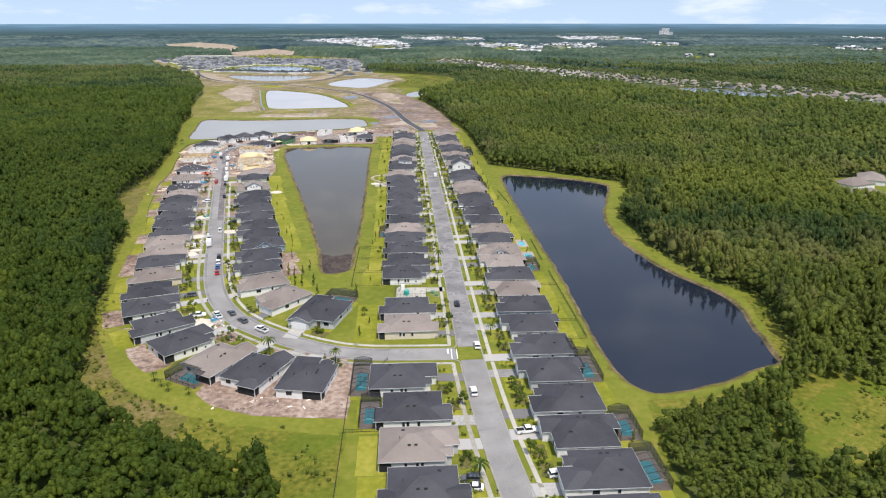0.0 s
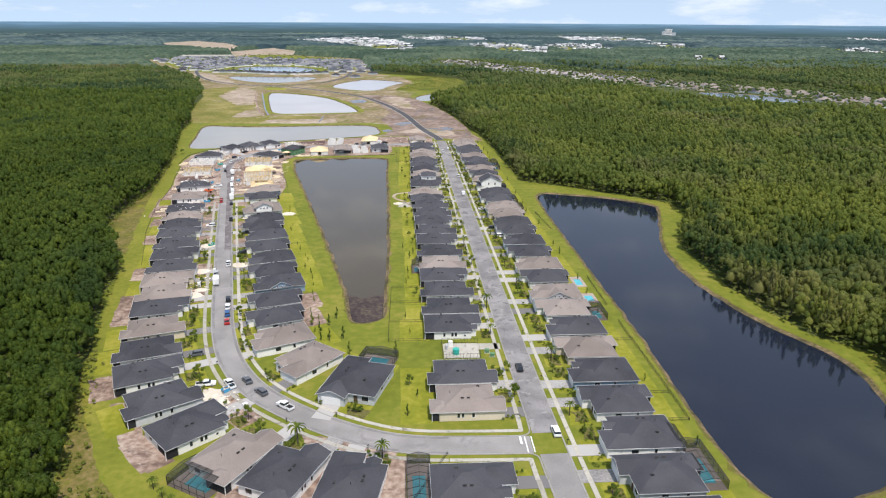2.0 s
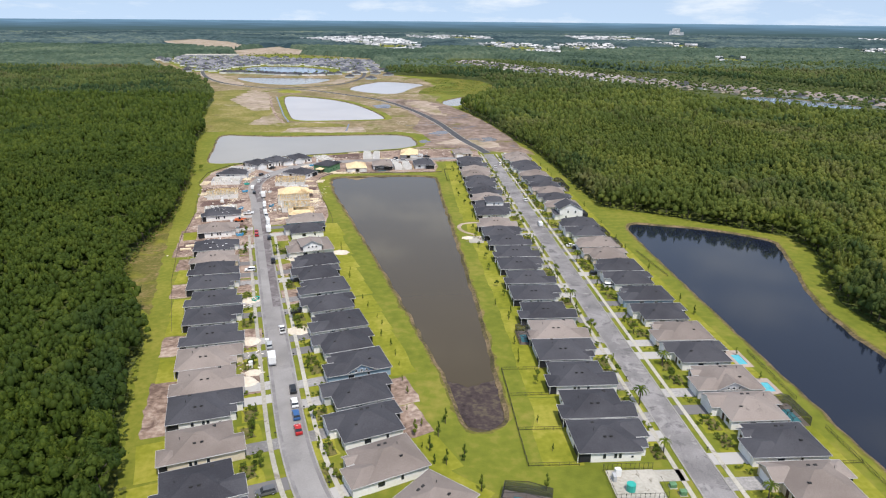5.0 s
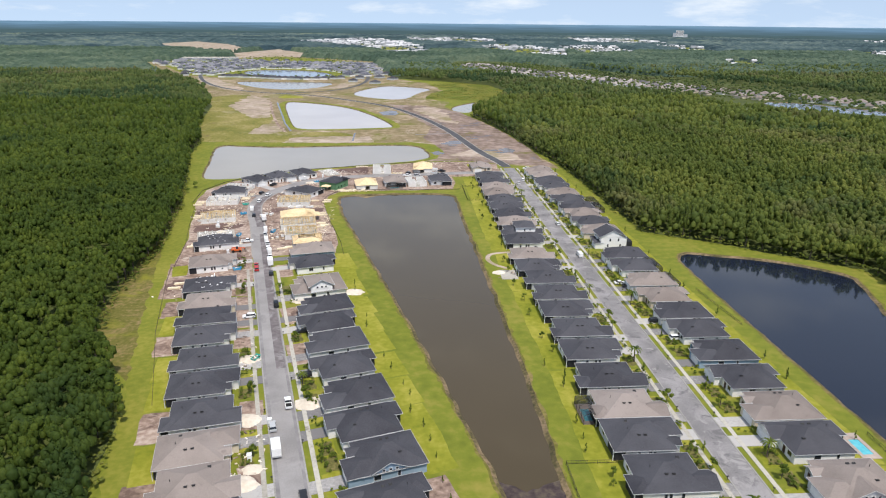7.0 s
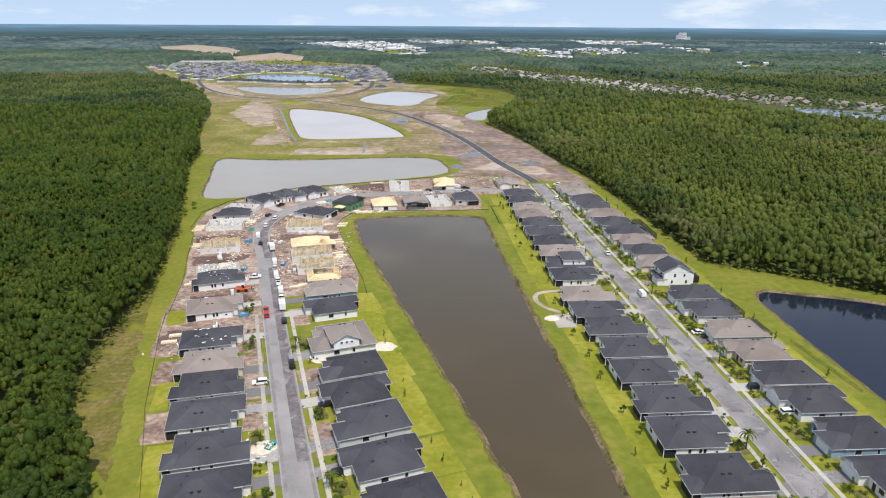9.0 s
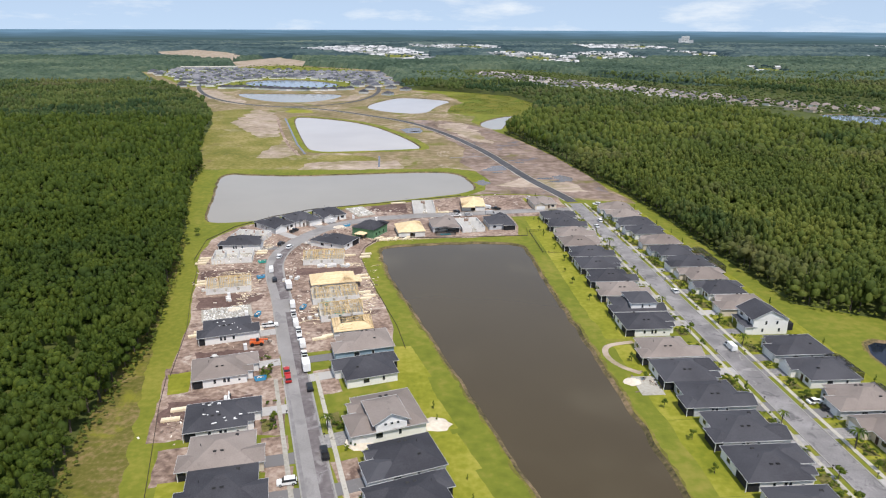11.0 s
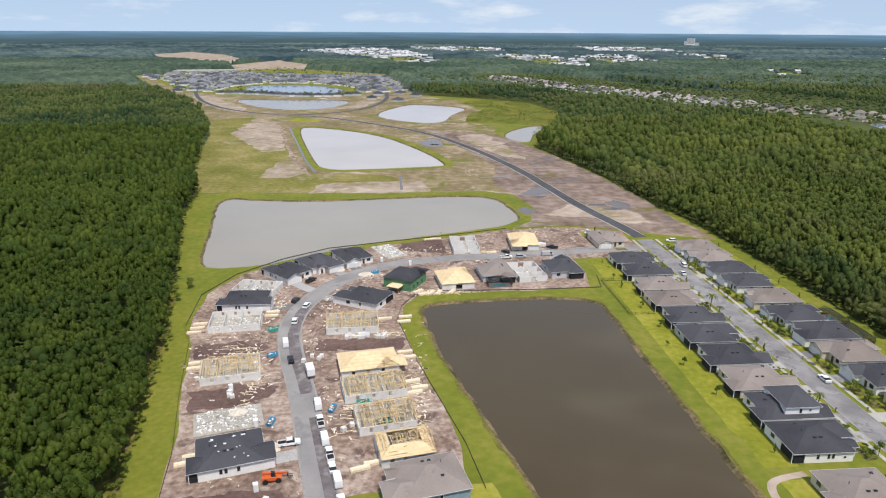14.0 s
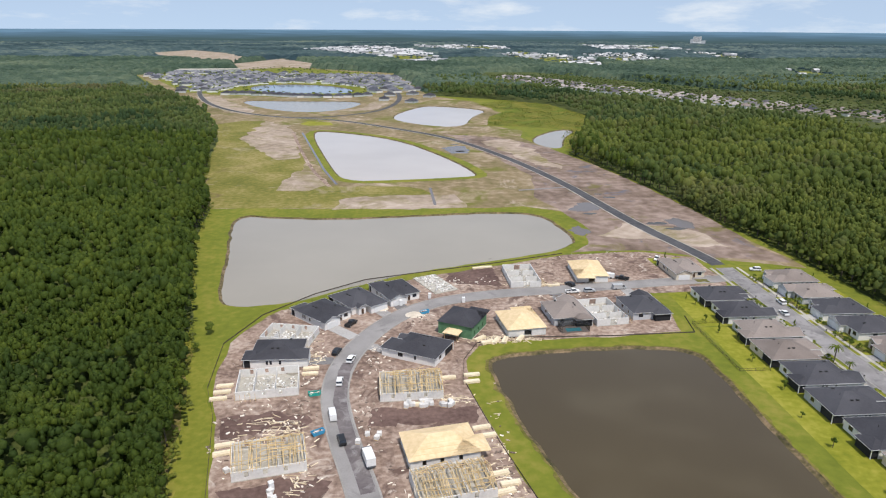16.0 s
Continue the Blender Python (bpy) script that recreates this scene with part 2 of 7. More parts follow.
SCREEN = material("insect_screen", (0.015, 0.016, 0.018), (0.035, 0.036, 0.04), 3.0, 0.3, rough=0.8)
VENT = material("vent_metal", (0.02, 0.02, 0.022), (0.05, 0.05, 0.05), 3, 0.5)
WATER_DARK = water("dark_pond_water", (0.008, 0.012, 0.024), (0.014, 0.018, 0.031), 0.07, 0.012)
WATER_BROWN = water("brown_pond_water", (0.056, 0.040, 0.018), (0.075, 0.055, 0.025), 0.05, 0.010, 0.7)
WATER_SILT = water("silty_pond_water", (0.265, 0.240, 0.195), (0.335, 0.305, 0.255), 0.12, 0.02)
WATER_PALE = water("milky_pond_water", (0.42, 0.38, 0.345), (0.52, 0.475, 0.435), 0.12, 0.02)
WATER_BLUE = water("blue_pond_water", (0.16, 0.21, 0.27), (0.22, 0.27, 0.33), 0.10, 0.02)
WATER_WET = water("shallow_rain_water", (0.115, 0.095, 0.085), (0.165, 0.140, 0.125), 0.16, 0.02)
POOL = material("pool_water", (0.05, 0.34, 0.42), (0.14, 0.50, 0.56), 0.8, 0.2, rough=0.06, spec=0.5)
LEAF_L = leafy(blotched(blotched(material("broad_leaves", (0.042, 0.071, 0.010), (0.124, 0.163, 0.021), 2.4, 0.06, mid=(0.064, 0.100, 0.013), island=0.16, weight=0.5, rough=0.7, sharp=0.17, bump=0.22, bump_scale=3.0), (0.098, 0.128, 0.020), 0.016, 0.55, 0.14), (0.036, 0.066, 0.014), 0.012, 0.55, 0.12))
LEAF_N = leafy(blotched(blotched(material("sunlit_broad_leaves", (0.042, 0.072, 0.009), (0.135, 0.174, 0.020), 2.4, 0.08, mid=(0.064, 0.101, 0.011), island=0.20, weight=0.5, rough=0.7, sharp=0.18, bump=0.22, bump_scale=3.0), (0.104, 0.136, 0.018), 0.020, 0.56, 0.12), (0.038, 0.070, 0.012), 0.014, 0.55, 0.12))
LEAF_R = leafy(blotched(blotched(material("cypress_leaves", (0.066, 0.098, 0.020), (0.222, 0.242, 0.050), 2.0, 0.010, mid=(0.120, 0.157, 0.029), island=0.14, weight=0.40, rough=0.7, sharp=0.18, bump=0.22, bump_scale=3.0), (0.178, 0.173, 0.070), 0.011, 0.53, 0.16), (0.046, 0.084, 0.024), 0.010, 0.53, 0.12))
# Distant leaves with air haze mixed into the colour, bluer than LEAF_R.
LEAF_D = leafy(blotched(blotched(material("hazed_far_leaves", (0.054, 0.086, 0.026), (0.176, 0.206, 0.062), 0.9, 0.010, mid=(0.098, 0.138, 0.038), island=0.12, weight=0.36, rough=0.8, sharp=0.16), (0.160, 0.158, 0.072), 0.009, 0.53, 0.14), (0.046, 0.084, 0.032), 0.006, 0.53, 0.08))
LEAF_C = leafy(blotched(blotched(material("young_cypress_leaves", (0.070, 0.102, 0.018), (0.246, 0.260, 0.048), 2.0, 0.012, mid=(0.132, 0.168, 0.026), island=0.16, weight=0.42, rough=0.7, sharp=0.18, bump=0.22, bump_scale=3.0), (0.186, 0.180, 0.062), 0.011, 0.53, 0.16), (0.046, 0.082, 0.022), 0.010, 0.53, 0.12))
# Haze is painted into both canopy colours, bluest in the farther one.
LEAF_FAR = blotched(blotched(material("hazed_far_canopy", (0.024, 0.046, 0.048), (0.110, 0.142, 0.122), 0.05, 0.0022, mid=(0.047, 0.079, 0.083), weight=0.42, rough=0.9, bump=3.0, bump_scale=0.1, sharp=0.12), (0.020, 0.042, 0.050), 0.0016, 0.54, 0.05), (0.120, 0.150, 0.105), 0.0021, 0.60, 0.05)
LEAF_MID = material("hazed_middle_canopy", (0.027, 0.050, 0.034), (0.105, 0.136, 0.086), 0.06, 0.004, mid=(0.056, 0.088, 0.058), weight=0.45, rough=0.9, bump=3.0, bump_scale=0.1, sharp=0.14)
BARK = material("bark", (0.05, 0.04, 0.03), (0.14, 0.115, 0.09), 3.0, 0.4)
SHRUB = leafy(material("shrub_leaves", (0.035, 0.07, 0.010), (0.16, 0.20, 0.03), 2.0, 0.3, island=0.3, each=0.2))
BED = material("planted_bed", (0.070, 0.062, 0.024), (0.200, 0.165, 0.070), 1.6, 0.4, mid=(0.125, 0.118, 0.034))
MULCH = material("mulch", (0.05, 0.03, 0.02), (0.12, 0.075, 0.05), 2.0, 0.4)
LUMBER = material("raw_lumber", (0.50, 0.36, 0.18), (0.74, 0.58, 0.34), 1.5, 0.3, island=0.3)
PINE = material("pale_sawn_pine", (0.56, 0.46, 0.31), (0.80, 0.70, 0.52), 1.5, 0.3, island=0.4)
PLY = material("roof_plywood", (0.60, 0.45, 0.25), (0.76, 0.60, 0.38), 0.8, 0.2, island=0.25)
BLOCK = material("concrete_block", (0.58, 0.565, 0.54), (0.78, 0.765, 0.74), 1.5, 0.2, each=0.1)
GREENSHEATH = material("green_sheathing", (0.085, 0.185, 0.095), (0.14, 0.27, 0.15), 1.0, 0.3)
MESH = sheer("cage_mesh", (0.02, 0.022, 0.025), 0.52)
BRONZE = material("bronze_frame", (0.025, 0.022, 0.02), (0.05, 0.045, 0.04), 3, 0.5, rough=0.5)
PAINTS = {c: material(c + "_paint", [k * 0.9 for k in v], [min(0.9, k * 1.1) for k in v], 3, 0.5, rough=0.3, spec=0.5) for c, v in
          (("white", (0.78, 0.78, 0.77)), ("black", (0.016, 0.016, 0.018)), ("grey", (0.10, 0.105, 0.115)), ("silver", (0.42, 0.43, 0.44)), ("red", (0.42, 0.02, 0.018)),
           ("blue", (0.03, 0.10, 0.26)), ("orange", (0.60, 0.12, 0.03)), ("teal", (0.03, 0.36, 0.30)), ("sky", (0.05, 0.30, 0.52)), ("yellow", (0.70, 0.46, 0.05)))}
RUBBER = material("rubber", (0.012, 0.012, 0.012), (0.03, 0.03, 0.03), 4, 0.5)
RUBBLE = material("rubble", (0.45, 0.43, 0.40), (0.85, 0.83, 0.80), 1.5, 0.3, island=0.5)
CHIP = material("mixed_debris", (0.16, 0.12, 0.10), (0.85, 0.78, 0.68), 1.5, 0.3, island=0.7, mid=(0.42, 0.34, 0.27))
PILE = material("pale_sand", (0.50, 0.43, 0.34), (0.72, 0.65, 0.55), 1.0, 0.2, bump=0.1)
SILT = material("silt_cloth", (0.05, 0.042, 0.035), (0.11, 0.095, 0.08), 2, 0.4)
FARWHITE = material("far_white_roof", (0.22, 0.23, 0.24), (0.56, 0.56, 0.57), 0.05, 0.01, island=0.7)
# Dark roofs paled and blued: the haze of distance is in the colour.
ROOF_SLATE = material("hazed_slate_roof", (0.075, 0.080, 0.098), (0.21, 0.21, 0.23), 0.2, 0.05, island=0.7)
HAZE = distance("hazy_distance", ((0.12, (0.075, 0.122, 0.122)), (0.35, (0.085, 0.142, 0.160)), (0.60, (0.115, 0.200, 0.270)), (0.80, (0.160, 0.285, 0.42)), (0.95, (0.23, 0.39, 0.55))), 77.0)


# ---- mesh helpers ----
def mesh_of(name, verts, faces, mat):
    me = bpy.data.meshes.new(name)
    me.from_pydata([tuple(v) for v in verts], [], [tuple(f) for f in faces])
    me.materials.append(mat)
    me.update()
    return me


def put(name, verts, faces, mat, parent=None, label=""):
    ob = new(name, mesh_of(name, verts, faces, mat))
    if parent:
        ob.parent = parent
    if label:
        ob["label"] = label
    return ob


def share(name, me, parent, m=None):
    ob = new(name, me)
    ob.parent = parent
    if m is not None:
        ob.matrix_basis = m
    return ob


def box(x0, x1, y0, y1, z0, z1):
    v = [(x0, y0, z0), (x1, y0, z0), (x1, y1, z0), (x0, y1, z0), (x0, y0, z1), (x1, y0, z1), (x1, y1, z1), (x0, y1, z1)]
    f = [(3, 2, 1, 0), (4, 5, 6, 7), (0, 1, 5, 4), (1, 2, 6, 5), (2, 3, 7, 6), (3, 0, 4, 7)]
    return v, f


def merge(*shapes):
    v, f = [], []
    for a, b in shapes:
        k = len(v)
        v += a
        f += [tuple(i + k for i in q) for q in b]
    return v, f


def beam(a, b, w=0.1, h=None):
    """A straight bar from a to b."""
    a, b = Vector(a), Vector(b)
    d = (b - a).normalized()
    s = d.cross(Vector((0, 0, 1)))
    s = s.normalized() * w / 2 if s.length > 1e-4 else Vector((w / 2, 0, 0))
    u = s.cross(d).normalized() * (h or w) / 2
    v = [tuple(p + i * s + j * u) for p in (a, b) for i, j in ((-1, -1), (1, -1), (1, 1), (-1, 1))]
    return v, [(0, 1, 2, 3), (7, 6, 5, 4), (0, 4, 5, 1), (1, 5, 6, 2), (2, 6, 7, 3), (3, 7, 4, 0)]


def prism(outline, z0, z1):
    n = len(outline)
    v = [(x, y, z0) for x, y in outline] + [(x, y, z1) for x, y in outline]
    f = [tuple(range(n - 1, -1, -1)), tuple(range(n, 2 * n))]
    f += [(i, (i + 1) % n, n + (i + 1) % n, n + i) for i in range(n)]
    return v, f


def thing(name, label, category, group=""):
    return tagged(new(name), label, category, group)


def inside(px, py, poly):
    """Which of the points lie in the polygon."""
    px, py = np.asarray(px, float), np.asarray(py, float)
    r = np.zeros(px.shape, bool)
    n = len(poly)
    for i in range(n):
        x0, y0 = poly[i]
        x1, y1 = poly[(i + 1) % n]
        if y0 == y1:
            continue
        c = ((y0 > py) != (y1 > py)) & (px < (x1 - x0) * (py - y0) / (y1 - y0) + x0)
        r ^= c
    return r


def dense(poly, step, closed=True):
    out = []
    n = len(poly)
    for i in range(n if closed else n - 1):
        a, b = Vector(poly[i]), Vector(poly[(i + 1) % n])
        k = max(1, round((b - a).length / step))
        out += [tuple(a.lerp(b, j / k)) for j in range(k)]
    if not closed:
        out.append(tuple(poly[-1]))
    return out


def rounded(poly, times=2, closed=True):
    """Corner cutting, for smooth shores and curves."""
    for _ in range(times):
        out = []
        n = len(poly)
        if not closed:
            out.append(poly[0])
        for i in range(n if closed else n - 1):
            a, b = poly[i], poly[(i + 1) % n]
            out += [(a[0] * .75 + b[0] * .25, a[1] * .75 + b[1] * .25), (a[0] * .25 + b[0] * .75, a[1] * .25 + b[1] * .75)]
        if not closed:
            out.append(poly[-1])
        poly = out
    return poly


def ragged(poly, step, amount, size=0.08):
    """The outline with uneven natural edges."""
    out = []
    for x, y in dense(poly, step):
        v = noise.noise_vector((x * size, y * size, 3.1))
        out.append((x + amount * v.x, y + amount * v.y))
    return out


def offset(poly, d):
    """The closed outline moved outwards by d metres."""
    n = len(poly)
    area = sum(poly[i][0] * poly[(i + 1) % n][1] - poly[(i + 1) % n][0] * poly[i][1] for i in range(n))
    s = 1 if area > 0 else -1
    out = []
    for i in range(n):
        a, b, c = (Vector(poly[k % n]) for k in (i - 1, i, i + 1))
        e, f = (b - a), (c - b)
        t = (e.normalized() + f.normalized())
        t = t.normalized() if t.length > 1e-6 else e.normalized()
        out.append((b.x + s * d * t.y, b.y - s * d * t.x))
    return out


def side(line, d):
    """An open line moved d metres to its right."""
    out = []
    for i in range(len(line)):
        a, c = Vector(line[max(0, i - 1)]), Vector(line[min(len(line) - 1, i + 1)])
        t = (c - a).normalized()
        out.append((line[i][0] + d * t.y, line[i][1] - d * t.x))
    return out


def strip(name, line, left, right, z0, z1, mat, label, category="", kind="structure"):
    """A slab along a line, from left to right of it (metres to its right)."""
    a, b = side(line, left), side(line, right)
    n = len(line)
    v = [(*p, z1) for p in a] + [(*p, z1) for p in b] + [(*p, z0) for p in a] + [(*p, z0) for p in b]
    f = []
    for i in range(n - 1):
        f += [(i, n + i, n + i + 1, i + 1), (2 * n + i, i, i + 1, 2 * n + i + 1), (n + i, 3 * n + i, 3 * n + i + 1, n + i + 1)]
    return tagged(put(name, v, f, mat), label, category or name, kind=kind)

# ---- plan: ponds, clearings, roads ----
PONDS = []


def pond(label, water_, shore):
    PONDS.append((label, water_, shore))


pond("brown still retention pond behind the house rows", WATER_BROWN,
     [(-105, 556), (-100, 562), (-55, 566), (-38, 563), (-35, 555), (-34.8, 509), (-31.5, 440), (-30, 389), (-28.6, 346), (-28.2, 300), (-27.6, 285), (-27.8, 271), (-29, 267.6),
      (-33, 265), (-37, 266), (-38.6, 271), (-41, 289), (-52, 336), (-68, 401), (-86, 471), (-97, 512)])
pond("dark blue still pond beside the woods", WATER_DARK,
     [(61, 452), (80, 446), (103, 438), (127, 420), (124, 408), (113, 375), (103, 344), (100, 316), (101, 293), (109, 257), (120, 238), (122, 224), (119, 210), (117, 196), (115.7, 184), (115.2, 181.5),
      (107, 178), (96, 172), (73, 164), (66, 167), (63, 176), (62, 204), (63, 251), (62, 312), (60.5, 404)])
pond("pale grey silty pond north of the loop road", WATER_SILT,
     [(-227, 738), (-200, 730), (-167, 726), (-120, 732), (-81, 737), (-55, 733), (-48, 705), (-45.8, 675), (-83, 658), (-125, 644), (-154, 626), (-174, 611), (-195, 607), (-203, 612), (-211, 663)])
pond("pale beige silty pond in the graded land", WATER_PALE,
     [(-223, 1048), (-207, 1055), (-138, 1003), (-96, 907), (-77, 840), (-85, 834), (-137, 825), (-171, 823), (-184, 866)])
pond("pale grey pond beside the new road", WATER_PALE,
     [(-150, 1158), (-110, 1267), (-87, 1280), (-19, 1230), (-50, 1167), (-67, 1075), (-114, 1097)])
pond("pale grey pond before the far houses", WATER_SILT,
     [(-366, 1355), (-298, 1340), (-181, 1342), (-200, 1240), (-250, 1203), (-315, 1256)])
pond("small pale pond at the wood's edge", WATER_SILT,
     [(-16, 990), (29, 1060), (47, 1052), (22, 1005), (5, 932)])
pond("blue pond among the far houses", WATER_BLUE,
     [(-392, 1584), (-375, 1615), (-337, 1628), (-285, 1616), (-241, 1574), (-205, 1500), (-222, 1452), (-288, 1455), (-346, 1475), (-384, 1525)])
pond("grey blue pond before the eastern houses", WATER_BLUE,
     [(420, 1073), (471, 1052), (528, 962), (520, 925), (480, 930), (408, 1000)])
EDGE_WEST = [(-24, 40), (-25, 105), (-28, 116), (-34, 126), (-43, 129), (-53, 137), (-63, 143), (-76, 150), (-94, 166), (-103, 188), (-118, 235), (-137, 293), (-142, 318), (-149, 335), (-169, 370), (-177, 403),
             (-178, 455), (-192, 530), (-207, 589), (-221, 640), (-236, 696), (-244, 756), (-264, 810), (-286, 910), (-308, 1028), (-336, 1100), (-367, 1206),
             (-440, 1340), (-560, 1560), (-700, 1860), (-420, 2160), (-150, 1930), (-90, 1420)]
EDGE_EAST = [(62, 40), (62, 130), (66, 146), (89, 158), (104, 165), (120, 180), (127, 200), (135, 233), (122, 249), (113, 290), (114, 344), (125, 372), (138, 402), (137, 426),
             (109, 447), (83, 467), (58, 482), (55, 553), (53, 620), (50, 657), (41, 716), (34, 780), (26, 835), (8, 915), (10, 925), (36, 985), (54, 1050), (92, 1170), (70, 1290), (20, 1345)]
CLEAR = EDGE_WEST + EDGE_EAST[::-1]
CLEAR_SE = [(98, 128), (98, 146), (109, 163), (126, 169), (140, 160), (150, 140), (135, 124)]
CLEAR_E = [(254, 360), (300, 352), (335, 400), (325, 434), (286, 430), (262, 400)]
TOWN_EAST = [(20, 1720), (60, 1960), (180, 1960), (430, 1500), (590, 1150), (735, 840), (650, 680), (530, 770), (485, 835), (420, 855), (335, 950), (325, 1060), (275, 1160), (210, 1262), (130, 1405), (50, 1600)]
TOWN_NORTH = [[(-560, 3350), (-527, 3520), (-288, 4009), (-84, 3547), (12, 2500), (-10, 2330), (-100, 2250), (-215, 2700)],
              [(-59, 4270), (389, 3979), (350, 3380), (160, 3300), (-40, 3560)],
              [(205, 2850), (381, 3337), (484, 2566), (385, 2080), (285, 2240)],
              [(545, 2960), (805, 3068), (690, 2440), (490, 2290)],
              [(880, 4229), (1318, 4070), (1140, 3350), (890, 3260), (780, 3560)],
              [(1030, 3180), (1157, 3053), (1000, 2420), (920, 2540)],
              [(822, 2068), (878, 1996), (775, 1730), (715, 1770)],
              [(2674, 4301), (2789, 4005), (2400, 3400), (2350, 3600)],
              [(1624, 2751), (1742, 2511), (1440, 2060), (1390, 2230)]]
TOWN_FAR = [(-480, 1480), (-400, 1422), (-330, 1404), (-258, 1378), (-185, 1398), (-160, 1500), (-110, 1560), (-195, 1930), (-420, 2140), (-670, 1860)]
MUD_ZONE = [(-52, 664), (-20, 666), (4, 657), (45, 645), (39, 716), (31, 790), (25, 830), (7, 912), (-8, 960), (-40, 1010), (-90, 1030), (-60, 920), (-38, 830), (-50, 770), (-40, 735), (-33, 700)]
TOWN_WEST = [[(-1087, 3060), (-1019, 3384), (-803, 3080), (-636, 2695), (-600, 2330), (-660, 2340), (-880, 2620)], [(-597, 2300), (-512, 2619), (-368, 2315), (-360, 2040), (-520, 2040)]]
DIRT_SITE = [(-166, 440), (-120, 452), (-97, 455), (-99, 480), (-107, 515), (-113, 546), (-112, 559), (-107, 569), (-96, 573), (-60, 574), (-34, 577), (-32, 600), (-33, 612), (-5, 614), (3, 620), (3, 655), (-20, 664),
             (-57, 661), (-91, 649), (-120, 640), (-147, 631), (-166, 616), (-182, 597), (-190, 575), (-188, 545), (-183, 530), (-176, 498), (-170, 470)]
GRADED = [(-255, 752), (-150, 748), (-60, 750), (-36, 735), (-30, 690), (-8, 668), (4, 655), (47, 640), (39, 716), (31, 790), (25, 832), (7, 915), (-4, 960), (-18, 1000), (-10, 1050), (-40, 1090), (-10, 1200), (-30, 1330),
          (-90, 1420), (-150, 1930), (-420, 2160), (-690, 1860), (-440, 1345), (-362, 1205), (-330, 1100), (-290, 1000), (-270, 850)]
SCRUB = [(-255, 752), (-100, 750), (-118, 796), (-136, 805), (-185, 807), (-205, 853), (-207, 896), (-225, 960), (-254, 1040), (-283, 1130), (-310, 1132), (-334, 1100), (-303, 1005), (-286, 910), (-262, 810)]
BARE = [[(-284, 1007), (-284, 1128), (-253, 1097), (-231, 1026), (-216, 908), (-231, 901), (-260, 957)], [(-212, 798), (-211, 853), (-196, 858), (-184, 812), (-194, 794)], [(-174, 747), (-168, 775), (-122, 781), (-97, 780), (-96, 750), (-136, 745)],
        [(-60, 985), (-32, 1000), (-14, 905), (-10, 858), (-30, 876)], [(-235, 1190), (-170, 1235), (-150, 1300), (-146, 1380), (-172, 1330), (-180, 1260)], [(-440, 1400), (-395, 1300), (-350, 1222), (-310, 1180), (-320, 1240), (-370, 1330), (-405, 1410)], [(-30, 690), (0, 676), (30, 668), (20, 700), (-12, 712)]]
MEADOW_SOUTH = [(-17.5, 104), (-17.5, 149), (-40, 152), (-59, 157), (-66, 163), (-76, 167), (-83, 172), (-94, 186), (-103, 202), (-115, 224), (-118, 235)] + EDGE_WEST[9:0:-1]
MEADOW_BERM = [(-147, 338), (-158, 352), (-170, 370), (-176, 392), (-181, 420), (-184, 455), (-189, 490), (-199, 542), (-209, 580), (-204, 580), (-192, 530), (-184, 484), (-178, 462), (-172, 440), (-167, 420), (-161, 395), (-155, 370), (-149, 350), (-143, 334)]
MOWN_BERM = [(-19, 147), (-40, 150.5), (-60, 157), (-77, 168), (-84, 174), (-95, 188), (-104, 204), (-116, 228), (-124, 254), (-133, 286), (-142, 320), (-149, 346), (-156, 372), (-162, 395), (-168, 420), (-173, 440), (-178, 462), (-185, 500), (-195, 545), (-202, 575),
             (-194, 575), (-190, 546), (-184, 531), (-177, 498), (-170, 470), (-165.5, 437), (-162, 420), (-150, 373), (-143, 352), (-135, 326), (-126, 290), (-117, 256), (-108, 226), (-96.5, 202), (-86, 186), (-79.5, 180), (-70, 169), (-62, 168), (-48, 160.5), (-32, 156), (-19, 155)]
MEADOW_POND = [(60, 128), (66, 160), (92, 163), (112, 176), (122, 200), (128, 232), (135, 233), (127, 200), (120, 180), (104, 165), (89, 158), (66, 146)]
MEADOW_NORTH = [(10, 925), (36, 985), (54, 1050), (92, 1170), (70, 1290), (20, 1345), (-30, 1290), (0, 1220), (-30, 1160), (-40, 1090), (40, 1060), (20, 1000)]
WOOD_WEST = EDGE_WEST[8:11]
MEADOW_WEST = WOOD_WEST + side(WOOD_WEST, 5.0)[::-1]
SOUTH_ROUGH = [(-60, 158), (-66, 163), (-76, 167), (-83, 172), (-94, 186), (-103, 202), (-115, 224), (-119, 237)] + EDGE_WEST[10:5:-1]
MEADOWS = [MEADOW_SOUTH, MEADOW_BERM, MEADOW_POND, CLEAR_SE, MEADOW_NORTH, SCRUB, MEADOW_WEST]

MAIN = rounded([(31, 60), (25, 110), (20.6, 148), (18.8, 181), (17.8, 218), (16.8, 265), (15.2, 376), (12.9, 500), (10.6, 640)], 2, False)
NEWROAD = rounded([(10.6, 640), (7, 660), (-5.3, 707), (-14, 760), (-23, 815), (-45.6, 902), (-84, 1004), (-138, 1069), (-203, 1138), (-270, 1162), (-308, 1189), (-352, 1235), (-400, 1320), (-441, 1432), (-462, 1510)], 2, False)
RING = rounded([(-262, 1158), (-231, 1161), (-193, 1181), (-161, 1220), (-140, 1296), (-133, 1395), (-142, 1507), (-172, 1580)], 2, False)
LOOP = rounded([(17, 190), (0, 190), (-20, 191), (-36, 198), (-50, 207.5), (-62, 218), (-71, 231), (-78, 246), (-85, 268), (-94, 304), (-106, 351), (-121, 412), (-136, 474), (-142, 500), (-149, 523),
                (-153, 546), (-149, 568), (-138, 590), (-124, 605), (-101, 614), (-66, 618), (-16, 625), (11, 628)], 2, False)

